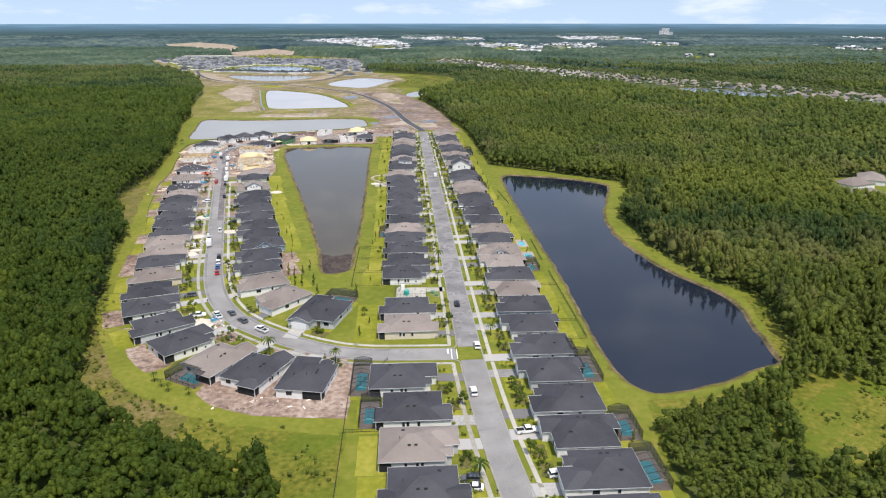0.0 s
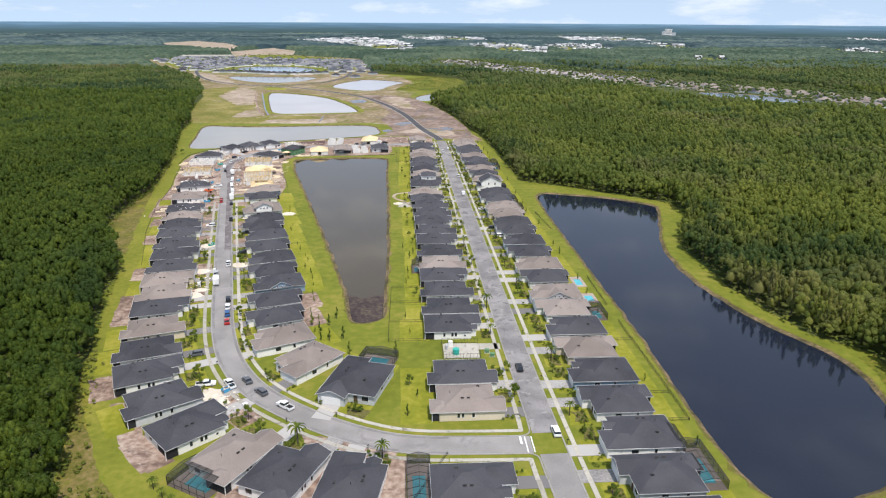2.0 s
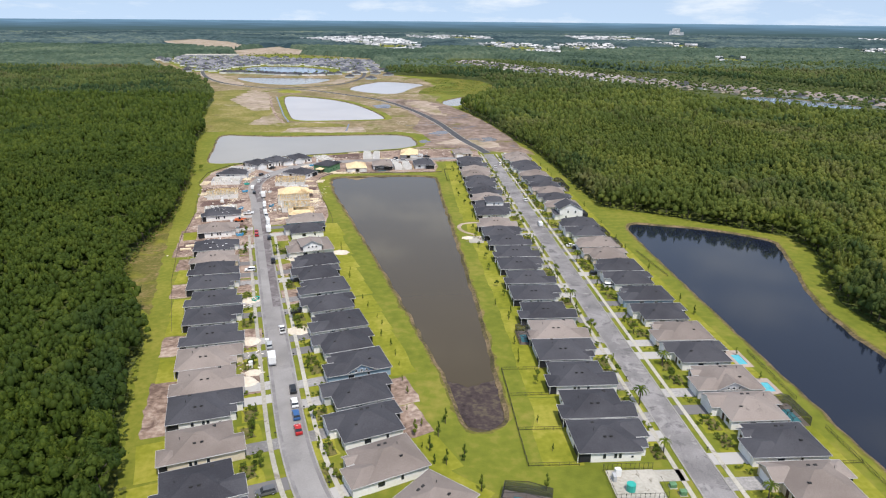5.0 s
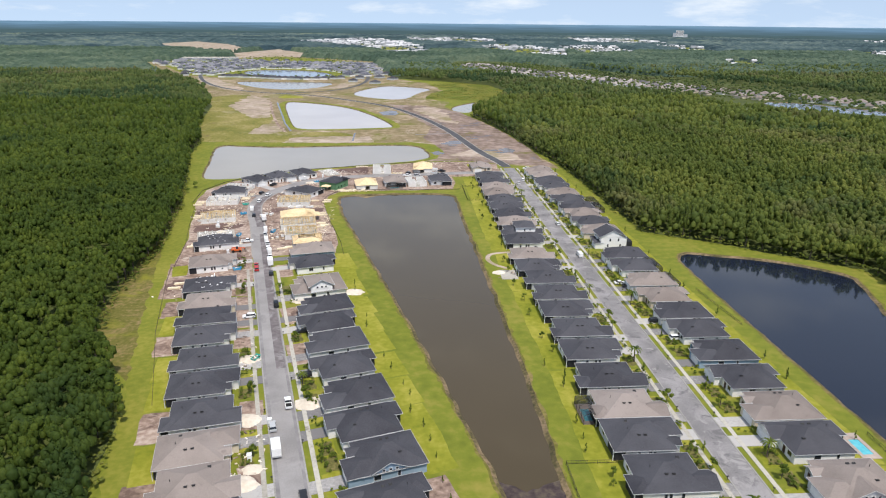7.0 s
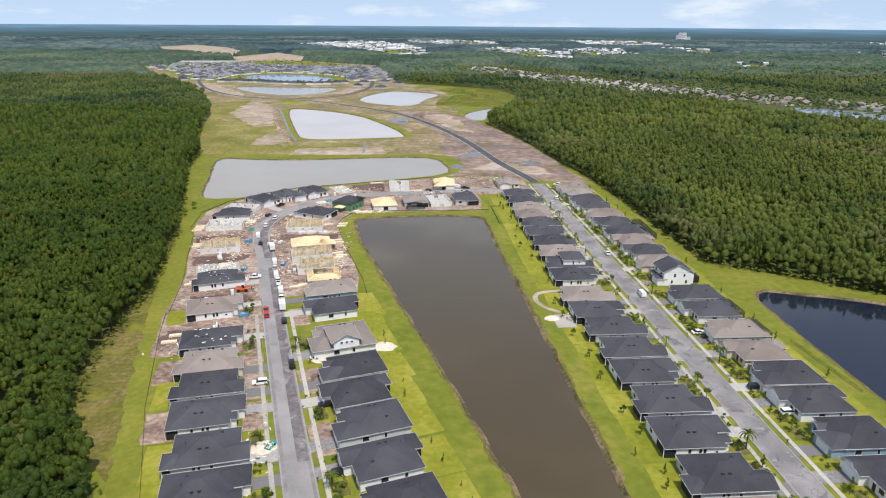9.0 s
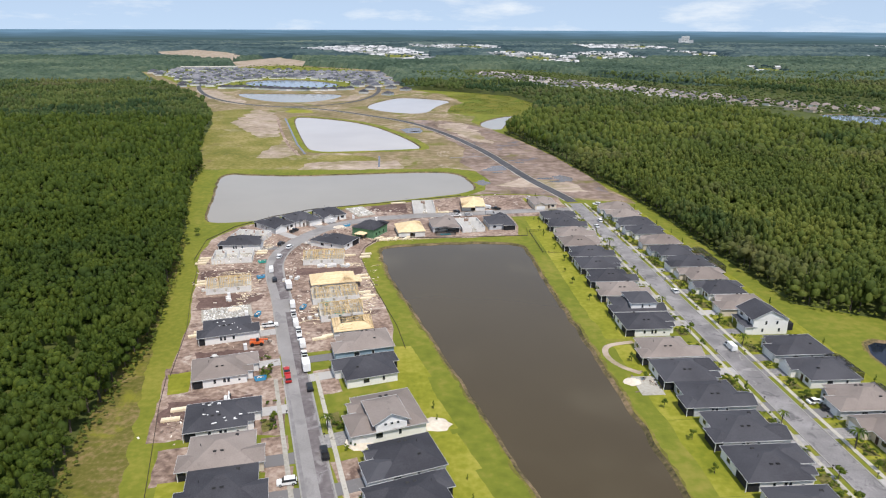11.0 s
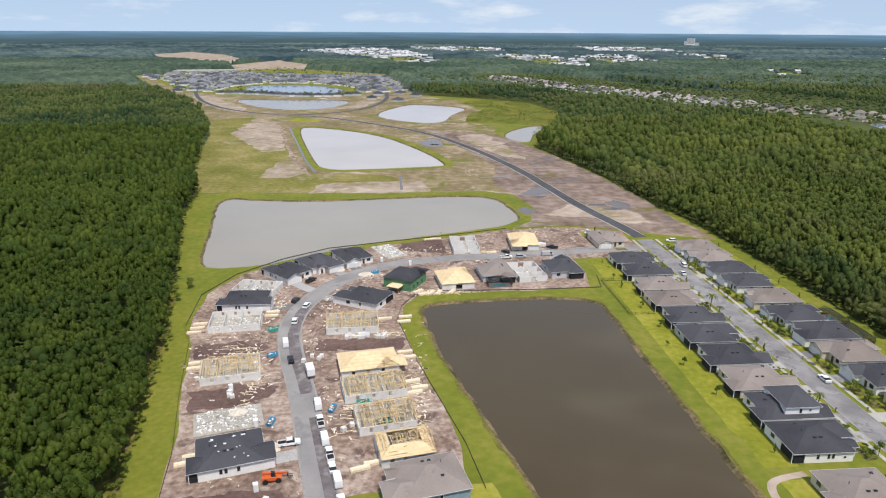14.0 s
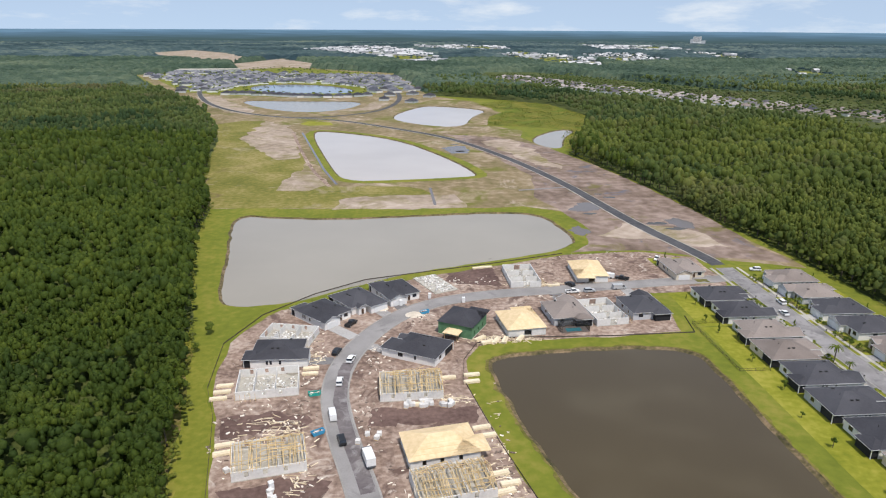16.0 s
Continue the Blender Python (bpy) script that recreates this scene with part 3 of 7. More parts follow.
# ---- ground: one sheet, cut out at the ponds ----
from mathutils.geometry import delaunay_2d_cdt

shores = [ragged(rounded(p, 2), 2.2, 0.9, 0.13) if k < 3 else rounded(p, 2) for k, (_, _, p) in enumerate(PONDS)]
rims = [offset(s, 1.6) for s in shores]
dirt_zone = ragged(DIRT_SITE, 4, 1.2)
graded_zone = ragged(GRADED, 12, 5, 0.03)
meadow_zones = [ragged(p, 5, 1.8) for p in MEADOWS]
clear_zone = ragged(CLEAR, 6, 2.0)
LAWNS, SOILS = [], []


def raw_front(i, x, y):
    """Whether a front yard is still bare soil."""
    return x < -85 and y > 285 and random.Random(900 + i).random() < 0.62


def patch(cx, cy, angle, x0, x1, y0, y1, kind, cut=0.25):
    """A yard patch in a lot's own axes."""
    c, s = math.cos(radians(angle)), math.sin(radians(angle))
    pts = ragged([(cx + c * x - s * y, cy + s * x + c * y) for x, y in ((x0, y0), (x1, y0), (x1, y1), (x0, y1))], 3, cut, 0.3)
    (LAWNS if kind == "sod" else SOILS).append(pts)

# ---- the lots: middle of the south eave, angle of the eave, look of the house ----
# kinds: a b plain hips, c raised storey, d cross gable, e two storeys; roofs: k charcoal, t taupe; walls: w white, g grey, b beige, u blue
LOTS = []


def lot(x, y, angle, turn, look_, centre=False):
    """turn 0: the front looks along the eave's angle; 180: against it."""
    if not centre:
        a = radians(angle)
        x, y = x - 7.27 * math.sin(a), y + 7.27 * math.cos(a)
    LOTS.append((x, y, angle + turn, look_))


def between(y, table):
    for (ya, xa), (yb, xb) in zip(table, table[1:]):
        if y <= yb:
            return xa + (xb - xa) * (y - ya) / (yb - ya)
    return table[-1][1]


MIDDLE_X = [(100, 3.6), (131, 1.7), (148, 0.3), (165, -2.6), (200, -1.4), (300, -3.2), (400, -5.2), (437, -8.0), (460, -6.6), (600, -7.2)]
EAST_X = [(100, 44), (120, 43.5), (150, 42), (200, 40.6), (300, 38.4), (400, 35.2), (500, 33.2), (620, 28.6)]
for y, look_ in ((115, "akw"), (131.2, "btg"), (148.2, "akw"), (164.7, "bkw"), (200.8, "atb"), (215.7, "akw"), (249.6, "bkw"), (264.6, "akw"), (281, "akw"),
                 (296.5, "bkg"), (311, "atb"), (326.8, "akg"), (343.4, "bkw"), (359.4, "akg"), (375.4, "bkw"), (390.9, "akw"), (407, "akg"), (421.2, "bkw"),
                 (436.4, "atb"), (457, "bkw"), (472, "ckw"), (487.5, "atb"), (502.6, "akw"), (518.2, "bkg"), (534, "akw"), (549.4, "btb"), (565, "atg"), (581.8, "akw"), (597, "bkw")):
    lot(between(y, MIDDLE_X), y, 0.8, 0, look_)
for y, look_ in ((103.5, "akw"), (119.7, "bkw"), (135, "akw"), (150.9, "bkw"), (166.6, "akg"), (183, "bkw"), (199, "akw"), (215.3, "bku"), (230.4, "atb"), (246.2, "bkw"), (261.7, "atw"),
                 (277, "dtg"), (293.4, "akw"), (308.4, "btb"), (324.4, "akw"), (341.2, "bku"), (357.4, "akw"), (372.4, "bkg"), (387.2, "atb"), (403.2, "btg"), (420, "akw"), (436, "bkg"),
                 (455.3, "ekw"), (472.2, "btb"), (487.2, "akw"), (502.9, "atb"), (518.4, "bkw"), (533.4, "akg"), (550, "btb"), (566.6, "akw"), (582.6, "bkw"), (598, "atg"), (614.4, "btw")):
    lot(between(y, EAST_X), y, 0.8, 180, look_)
for x, y, a, look_ in ((-57.3, 242.5, 25, "btw"), (-62.3, 258.6, 21, "akw"), (-65.6, 274, 19, "akg"), (-68, 291, 18, "dku"), (-72.6, 305, 18, "akw"), (-76.6, 320.6, 18, "bkw"),
                       (-81, 336.4, 18, "akw"), (-85.3, 353, 18, "bkg"), (-89.4, 367.4, 18, "akw"), (-92.4, 382.6, 18, "bkw"), (-97, 400.2, 17, "dtw"), (-103, 428.6, 16, "akw"), (-106, 446.2, 14, "btu")):
    lot(x, y, a, 180, look_)
for x, y, a, look_ in ((-83, 205.6, 33, "akg"), (-92.5, 220.4, 24, "bkw"), (-98.8, 235, 19, "akw"), (-102.9, 251.2, 18, "atb"), (-106.8, 267.6, 15, "bkw"), (-110.2, 281.4, 14, "atb"),
                       (-113.6, 295.4, 13, "btb"), (-117, 311, 12, "akw"), (-121.2, 326.4, 11, "bkw"), (-125, 342, 11, "akg"), (-129.6, 358, 11, "bkw"), (-133.4, 373.4, 10, "akw"), (-136.8, 387.2, 10, "atb"),
                       (-140.4, 403.4, 12, "bkw"), (-146.2, 430.6, 15, "btw"), (-152.3, 459.4, 16, "akw")):
    lot(x, y, a, 0, look_)
for x, y, a, look_ in ((-74.4, 198.6, 42.6, "bkw"), (-60.2, 185.6, 60, "atw"), (-47, 178.4, 66, "akw"), (-30.6, 174.4, 80, "bkw"), (-49.8, 233, -130, "btw"), (-32.6, 220.2, -107, "akg"),
                       (-171.6, 564.6, 0, "akw"), (-161.2, 595.4, -46, "akw"), (-149, 605.4, -52, "bkw"), (-135, 615, -63, "akw"), (-127.4, 566, 152, "bkw"), (-72.3, 592.2, 96, "atg"), (-42.4, 595.6, 96, "akg"), (-10.6, 636, -87, "atb")):
    lot(x, y, a, 0, look_, True)

for i, (x, y, a, look_) in enumerate(LOTS):
    r = random.Random(i)
    building = y > 452 and x < -20 or 405 < y < 470 and x < -135
    bare = x < -60 and y > 190 and (a < 90 and r.random() < 0.45 or a > 150 and 262 < y < 285)
    if building or x < -20 and y > 570 or -62 < x < -20 and y < 192:
        continue
    if bare:
        patch(x, y, a, -16.5, -8.5, -7.4, 7.4, "dirt", 0.8)
        patch(x, y, a, 9, 15.5, -7.2, 7.2, "dirt" if raw_front(i, x, y) or r.random() < 0.3 else "sod", 0.6)
    else:
        deep = 18.5 if -110 < x < 20 and y > 195 and (x > -20 or a > 150) else 15.5
        patch(x, y, a, -deep, -8.5, -7.9, 7.9, "sod")
        patch(x, y, a, 9, 15.5 if raw_front(i, x, y) else 14.5, -7.2 if raw_front(i, x, y) else -1.0, 7.9, "dirt" if raw_front(i, x, y) else "sod", 0.6)

# ---- lay the sheet ----
zones = [("hole", r) for r in rims]
zones += [("sod", p) for p in LAWNS] + [("dirt", p) for p in SOILS]
zones += [("dirt", ragged(p, 2.5, 0.9, 0.3)) for p in (
    [(-101.9, 212.7), (-96.2, 215.4), (-88.9, 202), (-83.8, 193.1), (-75.1, 187), (-79.9, 182.2), (-83.5, 184.1), (-91.5, 194.6)], [(-73.6, 217), (-69.5, 219.9), (-62.9, 212), (-56.4, 203.4), (-62.5, 203.6), (-69.5, 213.2)],
    [(-45.5, 196.5), (-35.7, 194.1), (-21, 188), (-20.9, 183.8), (-35.2, 187.8), (-44.2, 192)])]
zones += [("sod", ragged(p, 3, 0.5, 0.3)) for p in ([(-92, 398), (-80.5, 400), (-87, 437), (-91, 454), (-103, 454), (-97, 425)], [(-162.5, 426), (-156.5, 427.5), (-159.5, 440), (-166, 438)])]
zones += [("soil", ragged(p, 1.6, 2.2, 0.35)) for p in (
    [(-171.5, 488), (-158, 491), (-150, 496), (-149, 502), (-160, 503), (-174, 499)], [(-160, 410), (-136, 417), (-138, 425), (-160, 422)], [(-179, 520), (-166, 524), (-158, 522), (-157, 530), (-170, 532), (-181, 530)],
    [(-141, 524), (-112, 524), (-111, 532), (-141, 533)], [(-114, 628), (-92, 622), (-92, 648), (-112, 640)], [(-158, 440), (-138, 446), (-140, 455), (-162, 452)])]
zones += [("dirt", ragged([(-62, 169), (-56, 163), (-43, 157), (-17.5, 154.5), (-17.5, 186), (-60, 190)], 4, 0.8)), ("dirt", dirt_zone), ("dirt", ragged([(-160, 402), (-137, 405), (-125, 404), (-128, 424), (-134, 449), (-168, 442), (-164, 424)], 2.5, 0.8, 0.3))] + [("bare", ragged(p, 4, 7.0, 0.06)) for p in BARE] + [("sod", ragged([(-243, 1105), (-236, 1128), (-210, 1118), (-205, 1096), (-229, 1092)], 4, 1.0))] + [("mown", ragged(MOWN_BERM, 2.0, 1.6, 0.22)), ("rough", ragged(SOUTH_ROUGH, 3, 1.8, 0.15))] + [("scrub" if k == 5 else "rough" if k == 1 else "meadow", p) for k, p in enumerate(meadow_zones)] + [("meadow", ragged(offset(CLEAR_SE, 6), 4, 1.5))] + [("mud", ragged(MUD_ZONE, 8, 4, 0.05)), ("grass", TOWN_FAR), ("sand", graded_zone), ("grass", clear_zone)]
zones += [("grass", CLEAR_E), *[("grass", q) for k, q in enumerate(TOWN_NORTH)], *[("bare", q) for q in TOWN_WEST]]
zones.insert(len(rims), ("grass", ragged(offset(shores[0], 8.5), 5, 0.4)))
for k in (0, 1):
    zones.insert(len(rims), ("rough", ragged(offset(shores[k], 2.4), 1.8, 1.2, 0.3)))
zones.insert(len(rims), ("grass", ragged(offset(shores[2], 8.0), 5, 0.4)))
zones.insert(len(rims), ("grass", ragged(offset(shores[3], 9.0), 5, 1.0)))
far = 5600
points = [Vector(p) for p in ((-far, -900), (far, -900), (far, far), (-far, far))]
loops = [(0, 1, 2, 3)]
for _, p in zones:
    k = len(points)
    points += [Vector(q) for q in p]
    loops.append(tuple(range(k, k + len(p))))
cut_v, _, cut_f, _, _, _ = delaunay_2d_cdt(points, [], loops, 0, 0.003)
cut_v = np.array([tuple(v) for v in cut_v])
tri = np.array([tuple(f) for f in cut_f])
middle = cut_v[tri].mean(1)
zone_of = np.zeros(len(tri), int)
names = ["forest", "grass", "sod", "meadow", "sand", "dirt", "soil", "bare", "mud", "scrub", "mown", "rough", "hole"]
for kind, p in reversed(zones):
    zone_of[inside(middle[:, 0], middle[:, 1], p)] = names.index(kind)
keep = zone_of != names.index("hole")
ground = put("ground", [(x, y, 0) for x, y in cut_v], tri[keep].tolist(), FLOOR)
for m in (GRASS, SOD, MEADOW, SAND, DIRT, SOIL, BARE_SOIL, MUD, SCRUBLAND, MOWN, ROUGH):
    ground.data.materials.append(m)
ground.data.polygons.foreach_set("material_index", zone_of[keep].tolist())
tagged(ground, "mown grass, lawns, graded sand and forest floor", "ground", kind="structure")
for (label, mat, _), shore in zip(PONDS, shores):
    n = len(shore)
    a, b = offset(shore, 1.6), offset(shore, -1.2)
    tagged(put("bank", [(*p, 0.0) for p in a] + [(*p, -1.3) for p in b], [(i, (i + 1) % n, n + (i + 1) % n, n + i) for i in range(n)], BANK),
           "muddy grassy bank round a pond", "pond bank", kind="structure")
    tagged(put("water", [(*p, -0.6) for p in offset(shore, 0.3)], [tuple(range(n))], mat), label, "pond", kind="structure")

reeds = ragged([(-43, 292), (-36, 287), (-27.6, 291), (-27.4, 270), (-32, 264.5), (-38, 267), (-41, 279)], 1.5, 0.9, 0.4)
tagged(put("mud_flat", [(*q, -0.57) for q in reeds], [tuple(range(len(reeds)))], REED), "dark muddy shallows with reeds at the pond's end", "mud flat", kind="structure")

# ---- roads and pavements ----
strip("road", [q for q in MAIN if q[1] > 186], -3.6, 3.6, -0.1, 0.05, ASPHALT, "weathered grey asphalt street with patches")
strip("road", [q for q in MAIN if q[1] < 190], -3.6, 3.6, -0.1, 0.047, PALE_ASPHALT, "smooth pale grey asphalt street")
strip("road", LOOP[2:], -3.6, 3.6, -0.1, 0.044, PALE_ASPHALT, "pale grey asphalt loop street")
strip("road", NEWROAD[2:], -3.4, 3.4, -0.1, 0.05, NEWASPHALT, "freshly laid dark asphalt road")
strip("road", RING, -3.4, 3.4, -0.1, 0.046, NEWASPHALT, "freshly laid dark asphalt road")
LOOP_BUILT = [q for q in LOOP[7:60] if q[1] < 440]
SOUTH_CORNER = rounded([(15.4, 176), (15.2, 180), (15.0, 186.4), (8.4, 186.4), (2, 186.5), (-7.5, 186.8)], 3, False)
NORTH_CORNER = rounded([(14.6, 204), (14.6, 200), (14.5, 193.6), (8.0, 193.6), (2, 193.7), (-7.5, 194.0)], 3, False)
KERB_LINES = [(MAIN, (1,)), ([q for q in dense(MAIN, 0.5, False) if q[1] < 176.5], (-1,)), ([q for q in dense(MAIN, 0.5, False) if q[1] > 203.5], (-1,)), (LOOP_BUILT, (-1, 1))]
LOOP_SITE = [q for q in LOOP if q[1] > 439 and q[0] < 4]
for s in (-1, 1):
    a, b = sorted((s * 3.6, s * 4.1))
    strip("kerb", LOOP_SITE, a, b, -0.1, 0.13, KERB, "pale new concrete kerb along the site street", "kerb")
    a, b = sorted((s * 3.4, s * 3.9))
    strip("kerb", NEWROAD[3:], a, b, -0.1, 0.12, CONCRETE, "pale new concrete kerb along the fresh road", "kerb")
for line, away in ((SOUTH_CORNER, -1), (NORTH_CORNER, 1)):
    a, b = sorted((0, away * 0.4))
    strip("kerb", line, a, b, -0.1, 0.13, KERB, "pale concrete kerb round the street corner", "kerb")
    a, b = sorted((away * 1.9, away * 3.1))
    strip("pavement", line, a, b, -0.1, 0.10, CONCRETE, "pale concrete footpath round the street corner", "footpath")
    for k in (12.3, 14.0):
        if away > 0:
            tagged(put("crossing_line", *box(k, k + 0.3, 186.6, 193.4, 0.05, 0.062), PAINTS["white"]), "white painted crossing line at the street corner", "road marking", kind="structure")
tagged(put("stop_line", *box(11.0, 11.6, 190.2, 193.4, 0.05, 0.061), PAINTS["white"]), "white painted stop line at the street corner", "road marking", kind="structure")
for line, sides in KERB_LINES:
    for s in sides:
        a, b = sorted((s * 3.6, s * 4.0))
        strip("kerb", line, a, b, -0.1, 0.13, KERB, "pale concrete kerb along the street", "kerb")
        a, b = sorted((s * 5.5, s * 6.7))
        strip("pavement", line, a, b, -0.1, 0.10, CONCRETE, "pale concrete footpath along the street", "footpath")

for a, b in ((-3.6, -2.7), (2.8, 3.6)):
    strip("gutter", LOOP_BUILT, a, b, 0.0, 0.05, DAMP, "dark stained gutter along the loop street", "gutter")
strip("road_patch", [q for q in LOOP if -139 < q[0] < -104 and 345 < q[1] < 486], 0.4, 3.3, 0.0, 0.056, STREAK, "dark damp streak on the loop street", "road")
strip("road_patch", [q for q in LOOP if -152 < q[0] < -140 and 495 < q[1] < 560], -0.6, 3.2, 0.0, 0.058, STREAK, "dark damp streak on the loop street", "road")

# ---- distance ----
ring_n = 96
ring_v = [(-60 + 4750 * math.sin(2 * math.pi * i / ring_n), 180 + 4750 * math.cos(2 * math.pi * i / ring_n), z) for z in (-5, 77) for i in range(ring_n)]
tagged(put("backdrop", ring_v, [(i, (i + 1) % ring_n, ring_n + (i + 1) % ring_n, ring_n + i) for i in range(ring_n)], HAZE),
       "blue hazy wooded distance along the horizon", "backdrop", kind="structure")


# ---- houses ----
def hip(x0, x1, y0, y1, z, pitch=0.42, gable=(False, False), over=0.45):
    """Roof planes over a rectangle, with the outline of its eaves and rakes."""
    x0, x1, y0, y1 = x0 - over, x1 + over, y0 - over, y1 + over
    long_x = (x1 - x0) >= (y1 - y0) or any(gable)
    if not long_x:
        v, f, e = hip(y0 + over, y1 - over, x0 + over, x1 - over, z, pitch, gable, over)
        return [(y, x, h) for x, y, h in v], [q[::-1] for q in f], [tuple((p[1], p[0], p[2]) for p in k) for k in e]
    h = (y1 - y0) / 2
    ym, top = (y0 + y1) / 2, z + h * pitch
    ra, rb = x0 + (0 if gable[0] else h), x1 - (0 if gable[1] else h)
    v = [(x0, y0, z), (x1, y0, z), (x1, y1, z), (x0, y1, z), (ra, ym, top), (rb, ym, top)]
    w = [(a, b, c - 0.16) for a, b, c in v]
    f = [(0, 1, 5, 4), (2, 3, 4, 5)] + ([] if gable[1] else [(1, 2, 5)]) + ([] if gable[0] else [(3, 0, 4)])
    f += [(7, 6, 10, 11), (9, 8, 11, 10)]
    edges = [(v[0], v[1]), (v[2], v[3])]
    edges += [(v[1], v[5]), (v[5], v[2])] if gable[1] else [(v[1], v[2])]
    edges += [(v[0], v[4]), (v[4], v[3])] if gable[0] else [(v[3], v[0])]
    return v + w, f, edges


plain_box = box


def plain_gable(x, y0, y1, z, pitch=0.42, over=0.45):
    top = z + ((y1 - y0) / 2 + over) * pitch - 0.22
    return [(x, y0, z - 0.3), (x, y1, z - 0.3), (x, (y0 + y1) / 2, top), (x - 0.2, y0, z - 0.3), (x - 0.2, y1, z - 0.3), (x - 0.2, (y0 + y1) / 2, top)], \
        [(0, 1, 2), (5, 4, 3), (0, 2, 5, 3), (1, 4, 5, 2)]


def flipped(shape):
    """The same shape with x and y exchanged."""
    v, f = shape
    return [(-y, x, z) for x, y, z in v], f


def frame_mesh(w, h):
    return merge(box(0, 0.07, -w / 2, -w / 2 + 0.09, 0, h), box(0, 0.07, w / 2 - 0.09, w / 2, 0, h),
                 box(0, 0.07, -w / 2 + 0.09, w / 2 - 0.09, 0, 0.09), box(0, 0.07, -w / 2 + 0.09, w / 2 - 0.09, h - 0.09, h))


WINDOWS = {}
for key, w, h in (("narrow", 0.9, 1.5), ("wide", 1.9, 1.5), ("small", 0.8, 0.8), ("slider", 2.6, 2.2)):
    WINDOWS[key] = (mesh_of("window_frame", *frame_mesh(w, h), TRIM), mesh_of("pane", *box(-0.02, 0.03, -w / 2 + 0.09, w / 2 - 0.09, 0.09, h - 0.09), GLASS))
VENT_MESH = mesh_of("roof_vent", *merge(box(-0.35, 0.35, -0.3, 0.3, -0.15, 0.14), box(-0.42, 0.42, -0.36, 0.36, 0.14, 0.19)), VENT)
PIPE_MESH = mesh_of("vent_pipe", *prism([(0.07 * math.cos(k * math.pi / 4), 0.07 * math.sin(k * math.pi / 4)) for k in range(8)], -0.2, 0.5), VENT)
DOOR_MESH = mesh_of("front_door", *merge(box(0, 0.08, -0.5, 0.5, 0, 2.1), box(0.08, 0.10, -0.36, -0.05, 0.3, 1.0), box(0.08, 0.10, 0.05, 0.36, 0.3, 1.0), box(0.08, 0.10, -0.36, 0.36, 1.2, 1.9)), MULCH)
GARAGE_MESH = mesh_of("garage_door", *merge(box(0, 0.06, -2.45, 2.45, 0, 2.2), *[box(0.06, 0.09, -2.4, 2.4, 0.06 + 0.55 * k, 0.52 + 0.55 * k) for k in range(4)]), TRIM)

ROOFS = {"k": (ROOF_DARK, "charcoal"), "t": (ROOF_TAN, "taupe")}
WALLS = {"w": (WALL_WHITE, "white"), "g": (WALL_GREY, "grey"), "b": (WALL_BEIGE, "beige"), "u": (WALL_BLUE, "blue")}
E = 2.9


